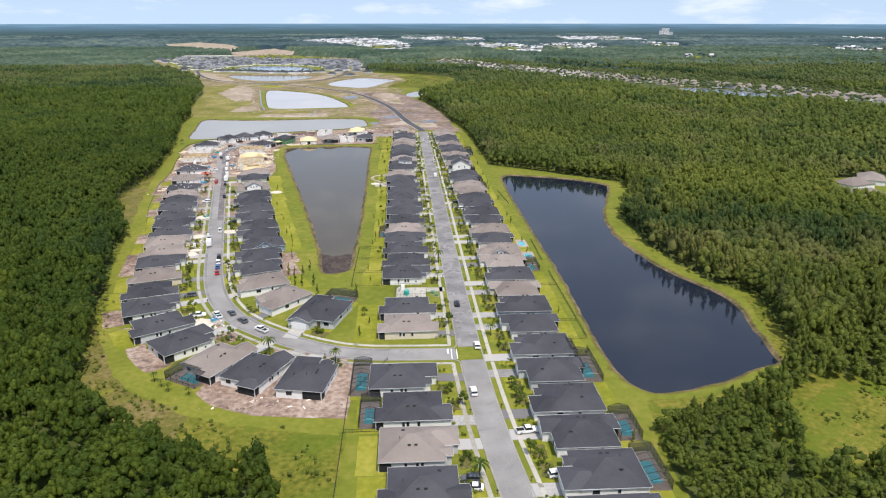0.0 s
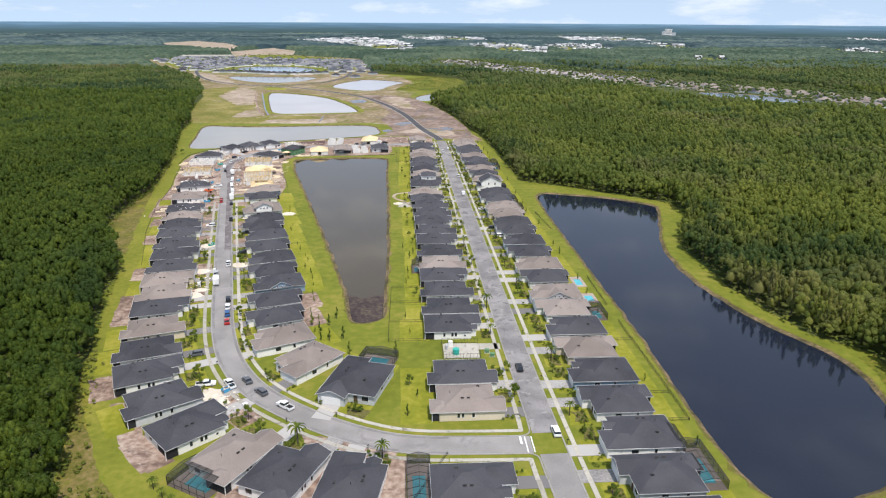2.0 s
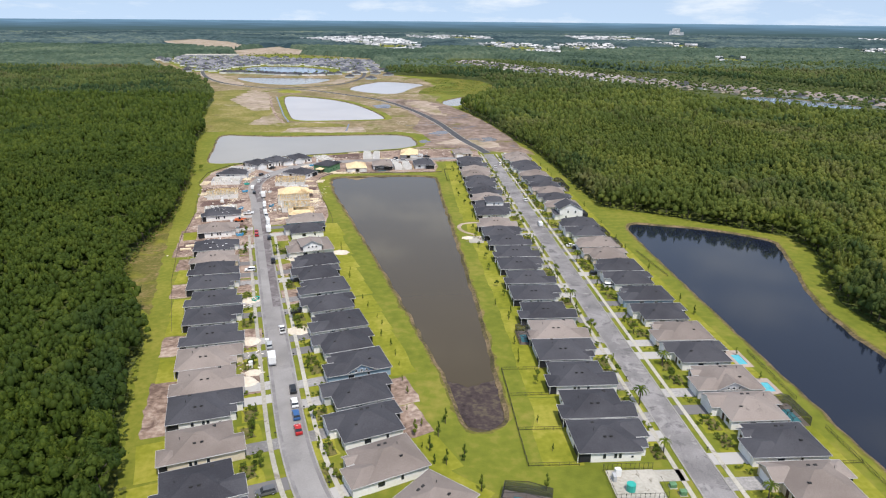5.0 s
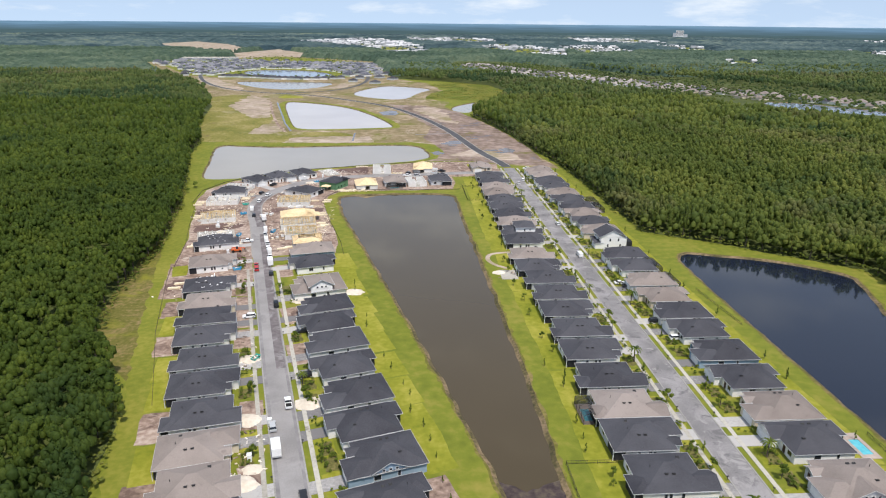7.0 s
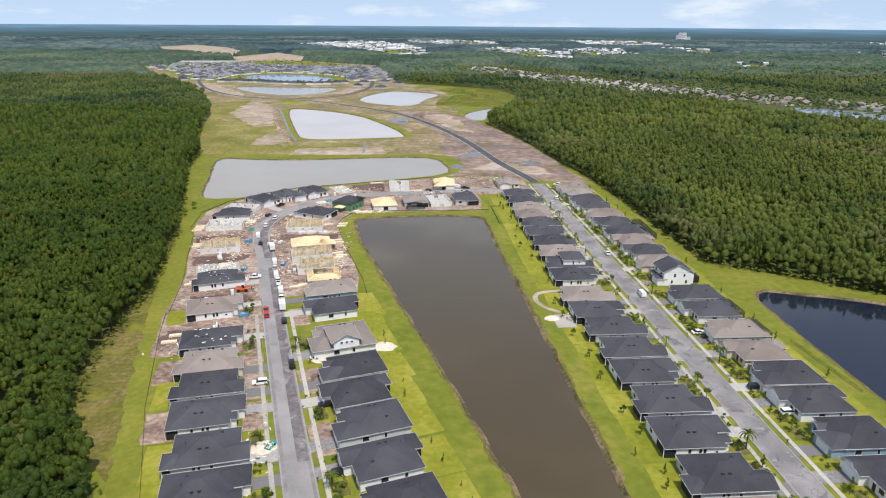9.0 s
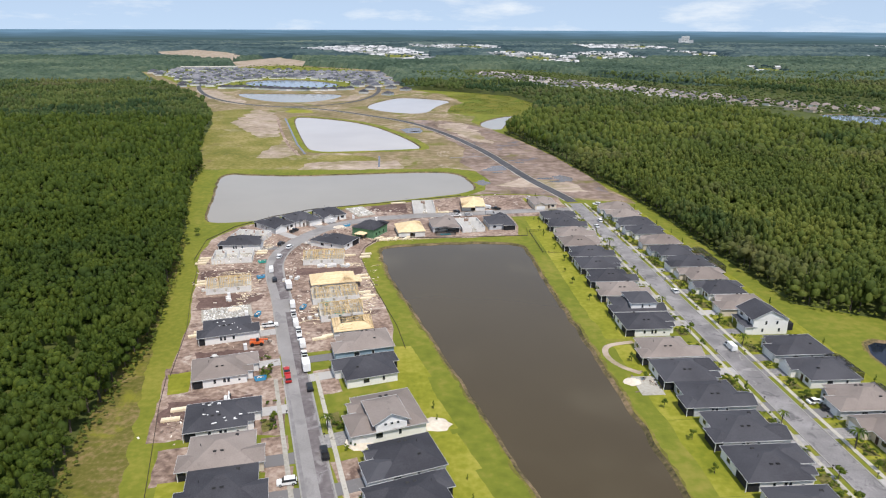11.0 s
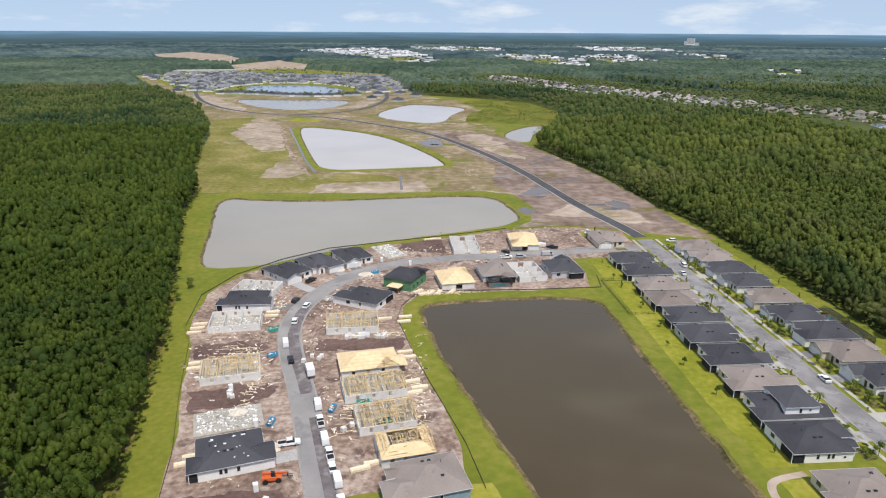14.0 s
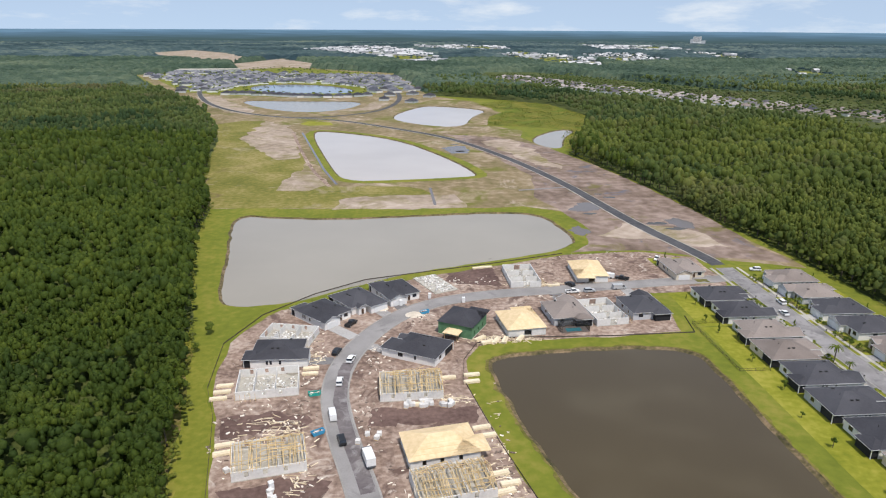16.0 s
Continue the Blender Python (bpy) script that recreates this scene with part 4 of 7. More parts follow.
def house(look_):
    """One house about its own middle, its front along x."""
    style, rm, wm = look_
    roof_mat, roof_word = ROOFS[rm]
    wall_mat, wall_word = WALLS[wm]
    storeys = {"e": "two-storey", "c": "part two-storey"}.get(style, "single-storey")
    home = thing("house", f"{storeys} {wall_word} stucco house with {roof_word} shingle roof", "house", "houses of the estate")
    walls, roofs, wins, vents = [], [], [], []
    sx, sy = (1.0, 1.0) if style == "e" else (1.06, 1.10)

    def box(x0, x1, y0, y1, z0, z1):
        return plain_box(x0 * sx, x1 * sx, y0 * sy, y1 * sy, z0, z1)

    def add_roof(x0, x1, y0, y1, *a, turned=None, **k):
        v, f, e = hip(x0 * sx, x1 * sx, y0 * sy, y1 * sy, *a, **k)
        if turned:
            v, e = [turned(p) for p in v], [(turned(p), turned(q)) for p, q in e]
        roofs.append(((v, f), merge(*[beam(p, q, 0.05, 0.16) for p, q in e])))

    def gable_wall(x, y0, y1, *a):
        return plain_gable(x * sx, y0 * sy, y1 * sy, *a)

    screens = []
    if style in "ac":
        walls += [box(-7.5, 7, -6.2, 6.2, 0, E - 0.1), box(6.9, 9.2, -6.1, 0.1, 0, E - 0.1), gable_wall(9.2, -6.1, 0.1, E)]
        add_roof(-7.5, 7, -6.2, 6.2, E)
        add_roof(1.5, 9.2, -6.1, 0.1, E, gable=(False, True))
        add_roof(-9.5, -4.5, -6.1, -0.6, E - 0.05, 0.38)
        screens += [box(-9.4, -9.36, -6.0, -0.8, 0.1, E - 0.15), box(-9.4, -7.6, -6.06, -6.02, 0.1, E - 0.15), box(-9.4, -7.6, -0.8, -0.76, 0.1, E - 0.15)]
        wins += [("narrow", -2.6, -6.2, 270), ("narrow", -1.5, -6.2, 270), ("narrow", 1.2, -6.2, 270), ("narrow", -3.5, 6.2, 90), ("wide", 1.5, 6.2, 90), ("wide", 7, 4.2, 0), ("wide", -7.5, 3.6, 180), ("slider", -7.5, -3.3, 180)]
        vents += [(-1.5, -2.9), (0.2, -2.9), (3.4, 3.0)]
        door, garage = (7.02, 2.0), (9.22, -3.0)
        gables = []
    if style == "c":
        walls.append(box(-3, 6, -5.2, 4.6, E - 0.1, 5.6))
        add_roof(-3, 6, -5.2, 4.6, 5.7)
        wins += [("narrow", 1.0, -5.2, 270, 3.7), ("small", 3.5, -5.2, 270, 4.2), ("wide", 6, 0, 0, 3.7)]
        vents = [(-5, 0.0)]
    if style in "bd":
        walls += [box(-6.4, 5.5, -6.2, 6.2, 0, E - 0.1), box(-9, -6.3, -0.9, 6.1, 0, E - 0.1), box(5.4, 9, -0.6, 6.1, 0, E - 0.1), box(5.4, 7.2, -4.5, -1.6, 0, E - 0.1), gable_wall(7.2, -4.5, -1.6, E - 0.05)]
        add_roof(-9, 5.5, -6.2, 6.2, E)
        add_roof(0, 9, -0.6, 6.1, E)
        add_roof(2.5, 7.2, -4.5, -1.6, E - 0.05, gable=(False, True))
        screens += [box(-9, -8.96, -6.1, -1.0, 0.1, E - 0.12), box(-9, -6.5, -6.16, -6.12, 0.1, E - 0.12)]
        wins += [("narrow", -3.2, -6.2, 270), ("narrow", -0.6, -6.2, 270), ("narrow", 0.5, -6.2, 270), ("small", 3.4, -6.2, 270), ("narrow", -2.5, 6.2, 90), ("wide", 2.5, 6.2, 90), ("wide", -9, 2.6, 180), ("slider", -6.4, -3.6, 180)]
        vents += [(-2.5, -3.0), (-0.9, -3.0), (-4.0, 3.0)]
        door, garage = (7.22, -3.0), (9.02, 2.8)
    if style == "e":
        walls += [box(-6.5, 6, -5.6, 5.6, 0, 5.7), box(5.9, 8.5, -0.5, 5.4, 0, E), gable_wall(5.6, -6.5, 6, 5.8, 0.5)]
        walls[-1] = flipped(walls[-1])
        g2 = flipped(gable_wall(5.6, -6.5, 6, 5.8, 0.5))
        walls.append(([(-x, -y, z) for x, y, z in g2[0]], g2[1]))
        add_roof(-5.6, 5.6, -6.5, 6, 5.8, 0.5, (True, True), turned=lambda p: (-p[1], p[0], p[2]))
        add_roof(5, 8.5, -0.5, 5.4, E)
        add_roof(6, 8, -5.4, -0.6, E)
        walls.append(box(7.7, 7.9, -5.3, -5.1, 0, E))
        wins += [("narrow", -2.5, 5.6, 90, 3.7), ("narrow", 1.5, 5.6, 90, 3.7), ("narrow", -3.5, 5.6, 90, 0.9), ("narrow", 2.5, 5.6, 90, 0.9), ("wide", 6, -3, 0, 3.7), ("wide", 6, 2.5, 0, 3.7), ("narrow", -6.5, 3, 180, 3.7),
                 ("slider", -6.5, -2, 180, 0.2), ("narrow", -1, -5.6, 270, 3.7)]
        screens += [box(-10.2, -10.16, -4, 3, 0.1, 2.7), box(-10.2, -6.5, -4, -3.96, 0.1, 2.7), box(-10.2, -6.5, 3, 3.04, 0.1, 2.7), box(-10.2, -6.5, -4, 3, 2.7, 2.75)]
        door, garage = (6.02, -1.6), (8.52, 2.45)
        vents = []
    if style == "d":
        # the tall gable stands on the side that looks south once the house is turned
        quarter = lambda p: (-p[1], p[0], p[2])
        up = 2.0 if wm == "w" else 0.1
        add_roof(-2, 6.6, -3.6, 4.4, E + up, 0.5, (False, True), turned=quarter)
        if up > 1:
            walls.append(box(-4.1, 3.3, -1.9, 6.45, E - 0.3, E + up - 0.05))
        g = gable_wall(6.6, -3.6, 4.4, E + up, 0.5)
        walls.append(([quarter(p) for p in g[0]], g[1]))
        wins += [("small", k, 6.5, 90, 3.05 + up * 0.6) for k in (-1.9, -0.4, 1.1)]
    for w in walls:
        put("wall", *w, wall_mat, home)
    for r, rim in roofs:
        put("fascia", *rim, FASCIA, put("roof", *r, roof_mat, home), "white painted fascia boards")
    if screens:
        for s in screens:
            put("porch_screen", *s, SCREEN, home, "dark insect screen round the porch")
        put("porch_post", *box(-9.46, -9.3, -6.16, -6.0, 0, E - 0.15) if style != "e" else box(-10.26, -10.1, -4.1, -3.9, 0, 2.7), TRIM, home)
    share("front_door", DOOR_MESH, home, pose(door[0] * sx, door[1] * sy, 0.15))
    share("garage_door", GARAGE_MESH, home, pose(garage[0] * sx, garage[1] * sy, 0.1))
    for key, x, y, turn, *z in wins:
        f = share("window", WINDOWS[key][0], home, pose(x * sx, y * sy, z[0] if z else (0.1 if key == "slider" else 0.95), 0, 0, turn))
        share("pane", WINDOWS[key][1], f)
    for x, y in vents:
        share("roof_vent", VENT_MESH, home, pose(x, y, E + (7.27 - abs(y)) * 0.42 + 0.02, 22 if y > 0 else -22, 0, 0))
    if vents:
        share("vent_pipe", PIPE_MESH, home, pose(-4.8, -1.0, E + 6.2 * 0.42))
    return home


def road_gap(x, y, a, y_off):
    """How far ahead of a house's middle its street begins."""
    c, s = math.cos(radians(a)), math.sin(radians(a))
    for d in range(18, 90):
        d *= 0.5
        px, py = x + c * d - s * y_off, y + s * d + c * y_off
        if min(math.hypot(px - qx, py - qy) for qx, qy in ROAD_POINTS) < 4.1:
            return d
    return 15.0


ROAD_POINTS = dense(MAIN, 2.0, False) + dense(LOOP, 2.0, False)
BUILT = {}
ROOFING = [i for i, k in enumerate(LOTS) if k[0] < -135 and (400 < k[1] < 420 or 460 < k[1] < 475)]
for i, (x, y, a, look_) in enumerate(LOTS):
    at = pose(x, y, 0.0, 0, 0, a)
    if (x, y) == (-32.6, 220.2):
        at = at @ Matrix.Diagonal((1.16, 1.16, 1.06, 1))
    if look_ == "dtw":
        at = at @ pose(0, -2.2, 0) @ Matrix.Diagonal((1.05, 1.3, 1.1, 1))
    if look_ not in BUILT:
        BUILT[look_] = house(look_)
        BUILT[look_].matrix_basis = at
    else:
        copy_thing(BUILT[look_], at)
    if i in ROOFING:
        rr = random.Random(i)
        bits = []
        for _ in range(16):
            u, v = rr.uniform(-5, 5), rr.choice((-1, 1)) * rr.uniform(0.6, 5.5)
            bits.append(beam((u, v, E + (7.27 - abs(v)) * 0.42 + 0.08), (u + rr.uniform(-1, 1), v * rr.uniform(0.9, 1.0), E + (7.27 - abs(v)) * 0.42 + 0.1), rr.uniform(0.2, 0.45), 0.1))
        w = put("roofing_scraps", *merge(*bits), PAINTS["white"])
        w.matrix_basis = at
        tagged(w, "white underlay scraps and shingle packs on a roof", "roofing scraps", kind="stuff")
    lo, hi = {"a": (-5.6, -0.9), "c": (-5.6, -0.9), "b": (0.8, 5.4), "d": (0.8, 5.4), "e": (0.3, 4.6)}[look_[0]]
    end = road_gap(x, y, a, (lo + hi) / 2)
    d = put("driveway", *box(8.9, end, lo, hi, -0.05, 0.075 + 0.001 * (i % 5)), PAVER)
    d.matrix_basis = at
    if not (y > 452 and x < -20 or raw_front(i, x, y)):
        v0, v1 = (1.2, 6.9) if look_[0] in "ac" else (-6.9, -1.2) if look_[0] in "bd" else (-5, -0.5)
        ring_ = ragged([(9.6, v0), (13.2, v0 + 0.6), (12.4, (v0 + v1) / 2), (13.4, v1 - 0.4), (9.6, v1)] if look_[0] != "e" else [(8.6, v0), (11, v0), (11, v1), (8.6, v1)], 1.0, 0.5, 0.7 + 0.01 * i)
        bed = put("garden_bed", *prism(ring_, -0.05, 0.06), BED)
        bed.matrix_basis = at
        tagged(bed, "planted brown and green bed before a house", "garden bed", kind="structure")
    tagged(d, "grey paved driveway before a garage", "driveway", kind="structure")


# ---- woods ----
rng = np.random.default_rng(7)


ICO = [(0, 0, 1)] + [(0.894 * math.cos(k * 1.2566), 0.894 * math.sin(k * 1.2566), 0.447) for k in range(5)] + \
      [(0.894 * math.cos((k + 0.5) * 1.2566), 0.894 * math.sin((k + 0.5) * 1.2566), -0.447) for k in range(5)] + [(0, 0, -1)]
ICO_F = [(0, 1 + k, 1 + (k + 1) % 5) for k in range(5)] + [(1 + k, 6 + k, 1 + (k + 1) % 5) for k in range(5)] + [(1 + (k + 1) % 5, 6 + k, 6 + (k + 1) % 5) for k in range(5)]


def crown_shape(lobes, leaves, kind, r, leaf=(0.03, 0.065)):
    """A crown of rounded tufts with loose leaf clumps round them; unit height, about one unit across."""
    verts, faces, parts_ = [], [], []
    small = (4 / max(3, lobes)) ** 0.36
    for k in range(lobes):
        if kind == "round":
            t = 2.4 * k + r.uniform(-0.5, 0.5)
            d = 0.06 if lobes == 1 else 0.36 * math.sqrt((k + 0.15) / lobes) * r.uniform(0.85, 1.1)
            c = np.array((d * math.cos(t), d * math.sin(t), r.uniform(0.76, 0.86) - d * d * 2.0 - 0.1 * r.random()))
            s = np.array((0.25, 0.25, 0.17)) * r.uniform(0.8, 1.15) * (1.75 if lobes == 1 else small)
        else:
            h = 0.34 + 0.56 * k / max(1, lobes - 1) if lobes > 1 else 0.6
            w = 0.33 * (1.14 - h) + 0.05
            t, d = 2.4 * k + r.uniform(-0.5, 0.5), (0 if k == lobes - 1 else w * 0.55)
            c = np.array((d * math.cos(t), d * math.sin(t), h))
            s = np.array((w, w, 0.19)) * r.uniform(0.8, 1.1) * ((1, 1, 1.7) if lobes == 1 else small)
        n = len(verts)
        verts += list(c + np.array(ICO[:11]) * s * (0.86 if leaves > 12 else 1.0) * r.uniform(0.72, 1.18, (11, 1)))
        faces += [tuple(i + n for i in q) for q in ICO_F]
        parts_.append((c, s))
    for k in range(leaves):
        c, s = parts_[k % lobes]
        d = r.normal(size=3)
        d /= np.linalg.norm(d)
        d[2] = abs(d[2]) if r.random() < 0.75 else d[2]
        m = c + d * s * r.uniform(0.8, 1.22)
        u = np.cross(d, r.normal(size=3))
        u /= np.linalg.norm(u)
        w2 = np.cross(d, u) + r.normal(0, 0.5, 3)
        z = r.uniform(*leaf) * np.array((1, 1, 0.62))
        n = len(verts)
        verts += [m + u * z, m - u * z * 0.5 + w2 * z * 0.87, m - u * z * 0.5 - w2 * z * 0.87]
        faces.append((n, n + 1, n + 2))
    return np.array(verts), np.array(faces)


def scatter(name, spots, heights, widths, kind, lobes, leaves, mat, label, variants=9, leaf=(0.03, 0.065)):
    """All trees of one wood as a single mesh."""
    shapes = [crown_shape(lobes, leaves, kind, rng, leaf) for _ in range(variants)]
    out, tri_, n = [], [], 0
    pick = rng.integers(0, variants, len(spots))
    turn = rng.uniform(0, 2 * math.pi, len(spots))
    for k in range(variants):
        s = pick == k
        if not s.any():
            continue
        c, sn = np.cos(turn[s])[:, None], np.sin(turn[s])[:, None]
        t, f = shapes[k][0][None], shapes[k][1]
        w, h = widths[s][:, None], heights[s][:, None]
        x = (t[..., 0] * c - t[..., 1] * sn) * w * 2 + spots[s, 0][:, None]
        y = (t[..., 0] * sn + t[..., 1] * c) * w * 2 + spots[s, 1][:, None]
        out.append(np.stack((x, y, t[..., 2] * h), -1).reshape(-1, 3))
        m, size = int(s.sum()), t.shape[1]
        tri_.append((f[None] + (n + size * np.arange(m))[:, None, None]).reshape(-1, 3))
        n += m * size
    return tagged(new(name, sheet(name, np.concatenate(out), np.concatenate(tri_), mat)), label, "wood", kind="stuff")


def sheet(name, v, f, mat):
    """A smooth mesh of triangles from arrays."""
    me = bpy.data.meshes.new(name)
    me.vertices.add(len(v))
    me.vertices.foreach_set("co", v.astype(np.float32).ravel())
    me.loops.add(f.size)
    me.loops.foreach_set("vertex_index", f.astype(np.int32).ravel())
    me.polygons.add(len(f))
    me.polygons.foreach_set("loop_start", np.arange(0, f.size, 3, dtype=np.int32))
    me.polygons.foreach_set("use_smooth", np.ones(len(f), bool))
    me.materials.append(mat)
    me.update()
    me.validate()
    return me


def wooded(x0, x1, y0, y1, step, shake=0.8):
    """Tree places on an uneven grid, outside the clearings."""
    gx, gy = np.meshgrid(np.arange(x0, x1, step), np.arange(y0, y1, step))
    p = np.stack((gx.ravel(), gy.ravel()), -1) + rng.uniform(-shake, shake, (gx.size, 2)) * step
    keep_ = ~(inside(p[:, 0], p[:, 1], clear_zone) | inside(p[:, 0], p[:, 1], meadow_zones[3]) | inside(p[:, 0], p[:, 1], TOWN_EAST) | inside(p[:, 0], p[:, 1], CLEAR_E))
    for zone in (rims[6], rims[8]):
        keep_ &= ~inside(p[:, 0], p[:, 1], zone)
    keep_ &= (p[:, 0] > -0.68 * p[:, 1] - 70) & (p[:, 0] > -0.72 * p[:, 1] - 110) & (p[:, 0] < 0.72 * p[:, 1] + 30)
    return p[keep_]


def lumps(p, size, seed):
    return np.array([noise.noise((x * size, y * size, seed)) for x, y in p])


for name, x0, x1, y0, y1, step, n, m, kind, mat, label in (
        ("wood", -640, 30, 60, 270, 3.9, 8, 120, "round", LEAF_N, "dense green broadleaf wood near the houses"),
        ("wood", -330, 30, 270, 600, 3.9, 6, 42, "round", LEAF_L, "dense dark green broadleaf wood along the berm"),
        ("wood", -640, -330, 270, 600, 3.9, 3, 6, "round", LEAF_L, "dense dark green broadleaf wood"),
        ("wood", -640, 30, 600, 760, 3.9, 3, 6, "round", LEAF_L, "dense dark green broadleaf wood"),
        ("wood", 30, 700, 60, 250, 3.7, 7, 130, "mixed", LEAF_C, "mixed olive pine and cypress wood beside the pond"),
        ("wood", 30, 700, 250, 440, 3.8, 5, 56, "mixed", LEAF_C, "mixed olive and light green cypress wood"),
        ("wood", 30, 260, 440, 760, 3.9, 4, 26, "mixed", LEAF_R, "mixed green and olive pine and cypress wood"),
        ("wood", 260, 700, 440, 760, 4.1, 2, 6, "mixed", LEAF_R, "mixed green and olive pine and cypress wood"),
        ("wood", -900, 30, 760, 1000, 5.6, 1, 6, "round", LEAF_L, "far dark green wood"),
        ("wood", -1400, 30, 1000, 1500, 7.0, 1, 3, "round", LEAF_D, "distant dark green wood"),
        ("wood", -60, 900, 760, 1060, 5.6, 1, 6, "mixed", LEAF_R, "far olive green wood"),
        ("wood", -60, 1300, 1060, 1700, 7.0, 1, 3, "mixed", LEAF_D, "distant olive green wood")):
    p = wooded(x0, x1, y0, y1, step)
    big = lumps(p, 0.02, 5.0)
    if kind == "mixed":
        tall = rng.random(len(p)) < np.where(p[:, 1] < 190, 0.7, 0.10 + 0.4 * big)
        for s, k, w in ((tall, "spire", (1.9, 3.4)), (~tall, "round", (1.5, 4.4))):
            q = p[s]
            hh = rng.uniform(7.5, 14.5, len(q)) * (1 + 0.3 * big[s])
            low = q[:, 1] < 190
            hh *= np.where(low, 0.66, 1.0)
            scatter(name, q, hh, rng.uniform(*w, len(q)) * np.where(low, 0.92, 1.0), k, n, m, mat, label, leaf=(0.028, 0.062) if m > 20 else (0.045, 0.10))
    else:
        hh = rng.uniform(9.0, 14.0, len(p)) * (1 + 0.38 * big)
        scatter(name, p, hh, rng.uniform(1.8, 3.7, len(p)), kind, n, m, mat, label, leaf=(0.028, 0.062) if m > 20 else (0.045, 0.10))


def understorey(x0, x1, y0, y1, step, mat, leaves, lobes=1):
    """Low leaves that close the gaps between the crowns."""
    p = wooded(x0, x1, y0, y1, step, 0.5)
    low = np.where((p[:, 0] > 30) & (p[:, 1] < 195), 0.68, 1.0)
    scatter("undergrowth", p, rng.uniform(4.5, 8.5, len(p)) * low, rng.uniform(1.7, 2.9, len(p)) * np.sqrt(low), "round", lobes, leaves, mat, "low leafy undergrowth between the trees", 6, (0.05, 0.10))


understorey(-640, 30, 60, 270, 4.6, LEAF_N, 24, 2)
understorey(-640, 30, 270, 600, 6.0, LEAF_L, 8)
understorey(30, 700, 60, 250, 4.0, LEAF_C, 50, 4)
understorey(30, 700, 250, 440, 4.8, LEAF_C, 6)
understorey(30, 260, 440, 760, 4.8, LEAF_R, 4)


# the woods go on beside and behind
def canopy(x0, x1, y0, y1, step, low, high, towns, mat):
    """Tree tops too far to tell apart: an uneven sheet."""
    xs, ys = np.arange(x0, x1 + step, step), np.arange(y0, y1 + step, step)
    gx, gy = np.meshgrid(xs, ys)
    gx = gx + rng.uniform(-0.3, 0.3, gx.shape) * step
    z = rng.uniform(low, high, gx.shape)
    z[0], z[1] = -0.3, z[1] * 0.6
    v = np.stack((gx, gy, z), -1).reshape(-1, 3)
    nx, ny = len(xs), len(ys)
    i = (np.arange(ny - 1)[:, None] * nx + np.arange(nx - 1)[None]).ravel()
    q = np.stack((i, i + 1, i + nx + 1, i + nx), -1)
    c = v[q].mean(1)
    gone = np.zeros(len(q), bool)
    for t in towns:
        gone |= inside(c[:, 0], c[:, 1], t)
    open_ = np.zeros(len(v), bool)
    open_[q[gone].ravel()] = True
    v[open_, 2] = -0.3
    return tagged(put("wood", v.tolist(), q[~gone].tolist(), mat), "endless far flat wood under haze", "wood", kind="stuff")


AHEAD = [(-111, 60), (73, 60), (534, 700), (-546, 700)]
canopy(-640, 560, -220, 700, 5.0, 4, 13, (clear_zone, CLEAR_E, CLEAR_SE, AHEAD, meadow_zones[0], meadow_zones[2]), LEAF_L)
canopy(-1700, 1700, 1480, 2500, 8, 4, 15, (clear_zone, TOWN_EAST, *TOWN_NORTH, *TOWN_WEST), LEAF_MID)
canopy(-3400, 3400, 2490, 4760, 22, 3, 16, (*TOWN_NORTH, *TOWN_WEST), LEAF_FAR)


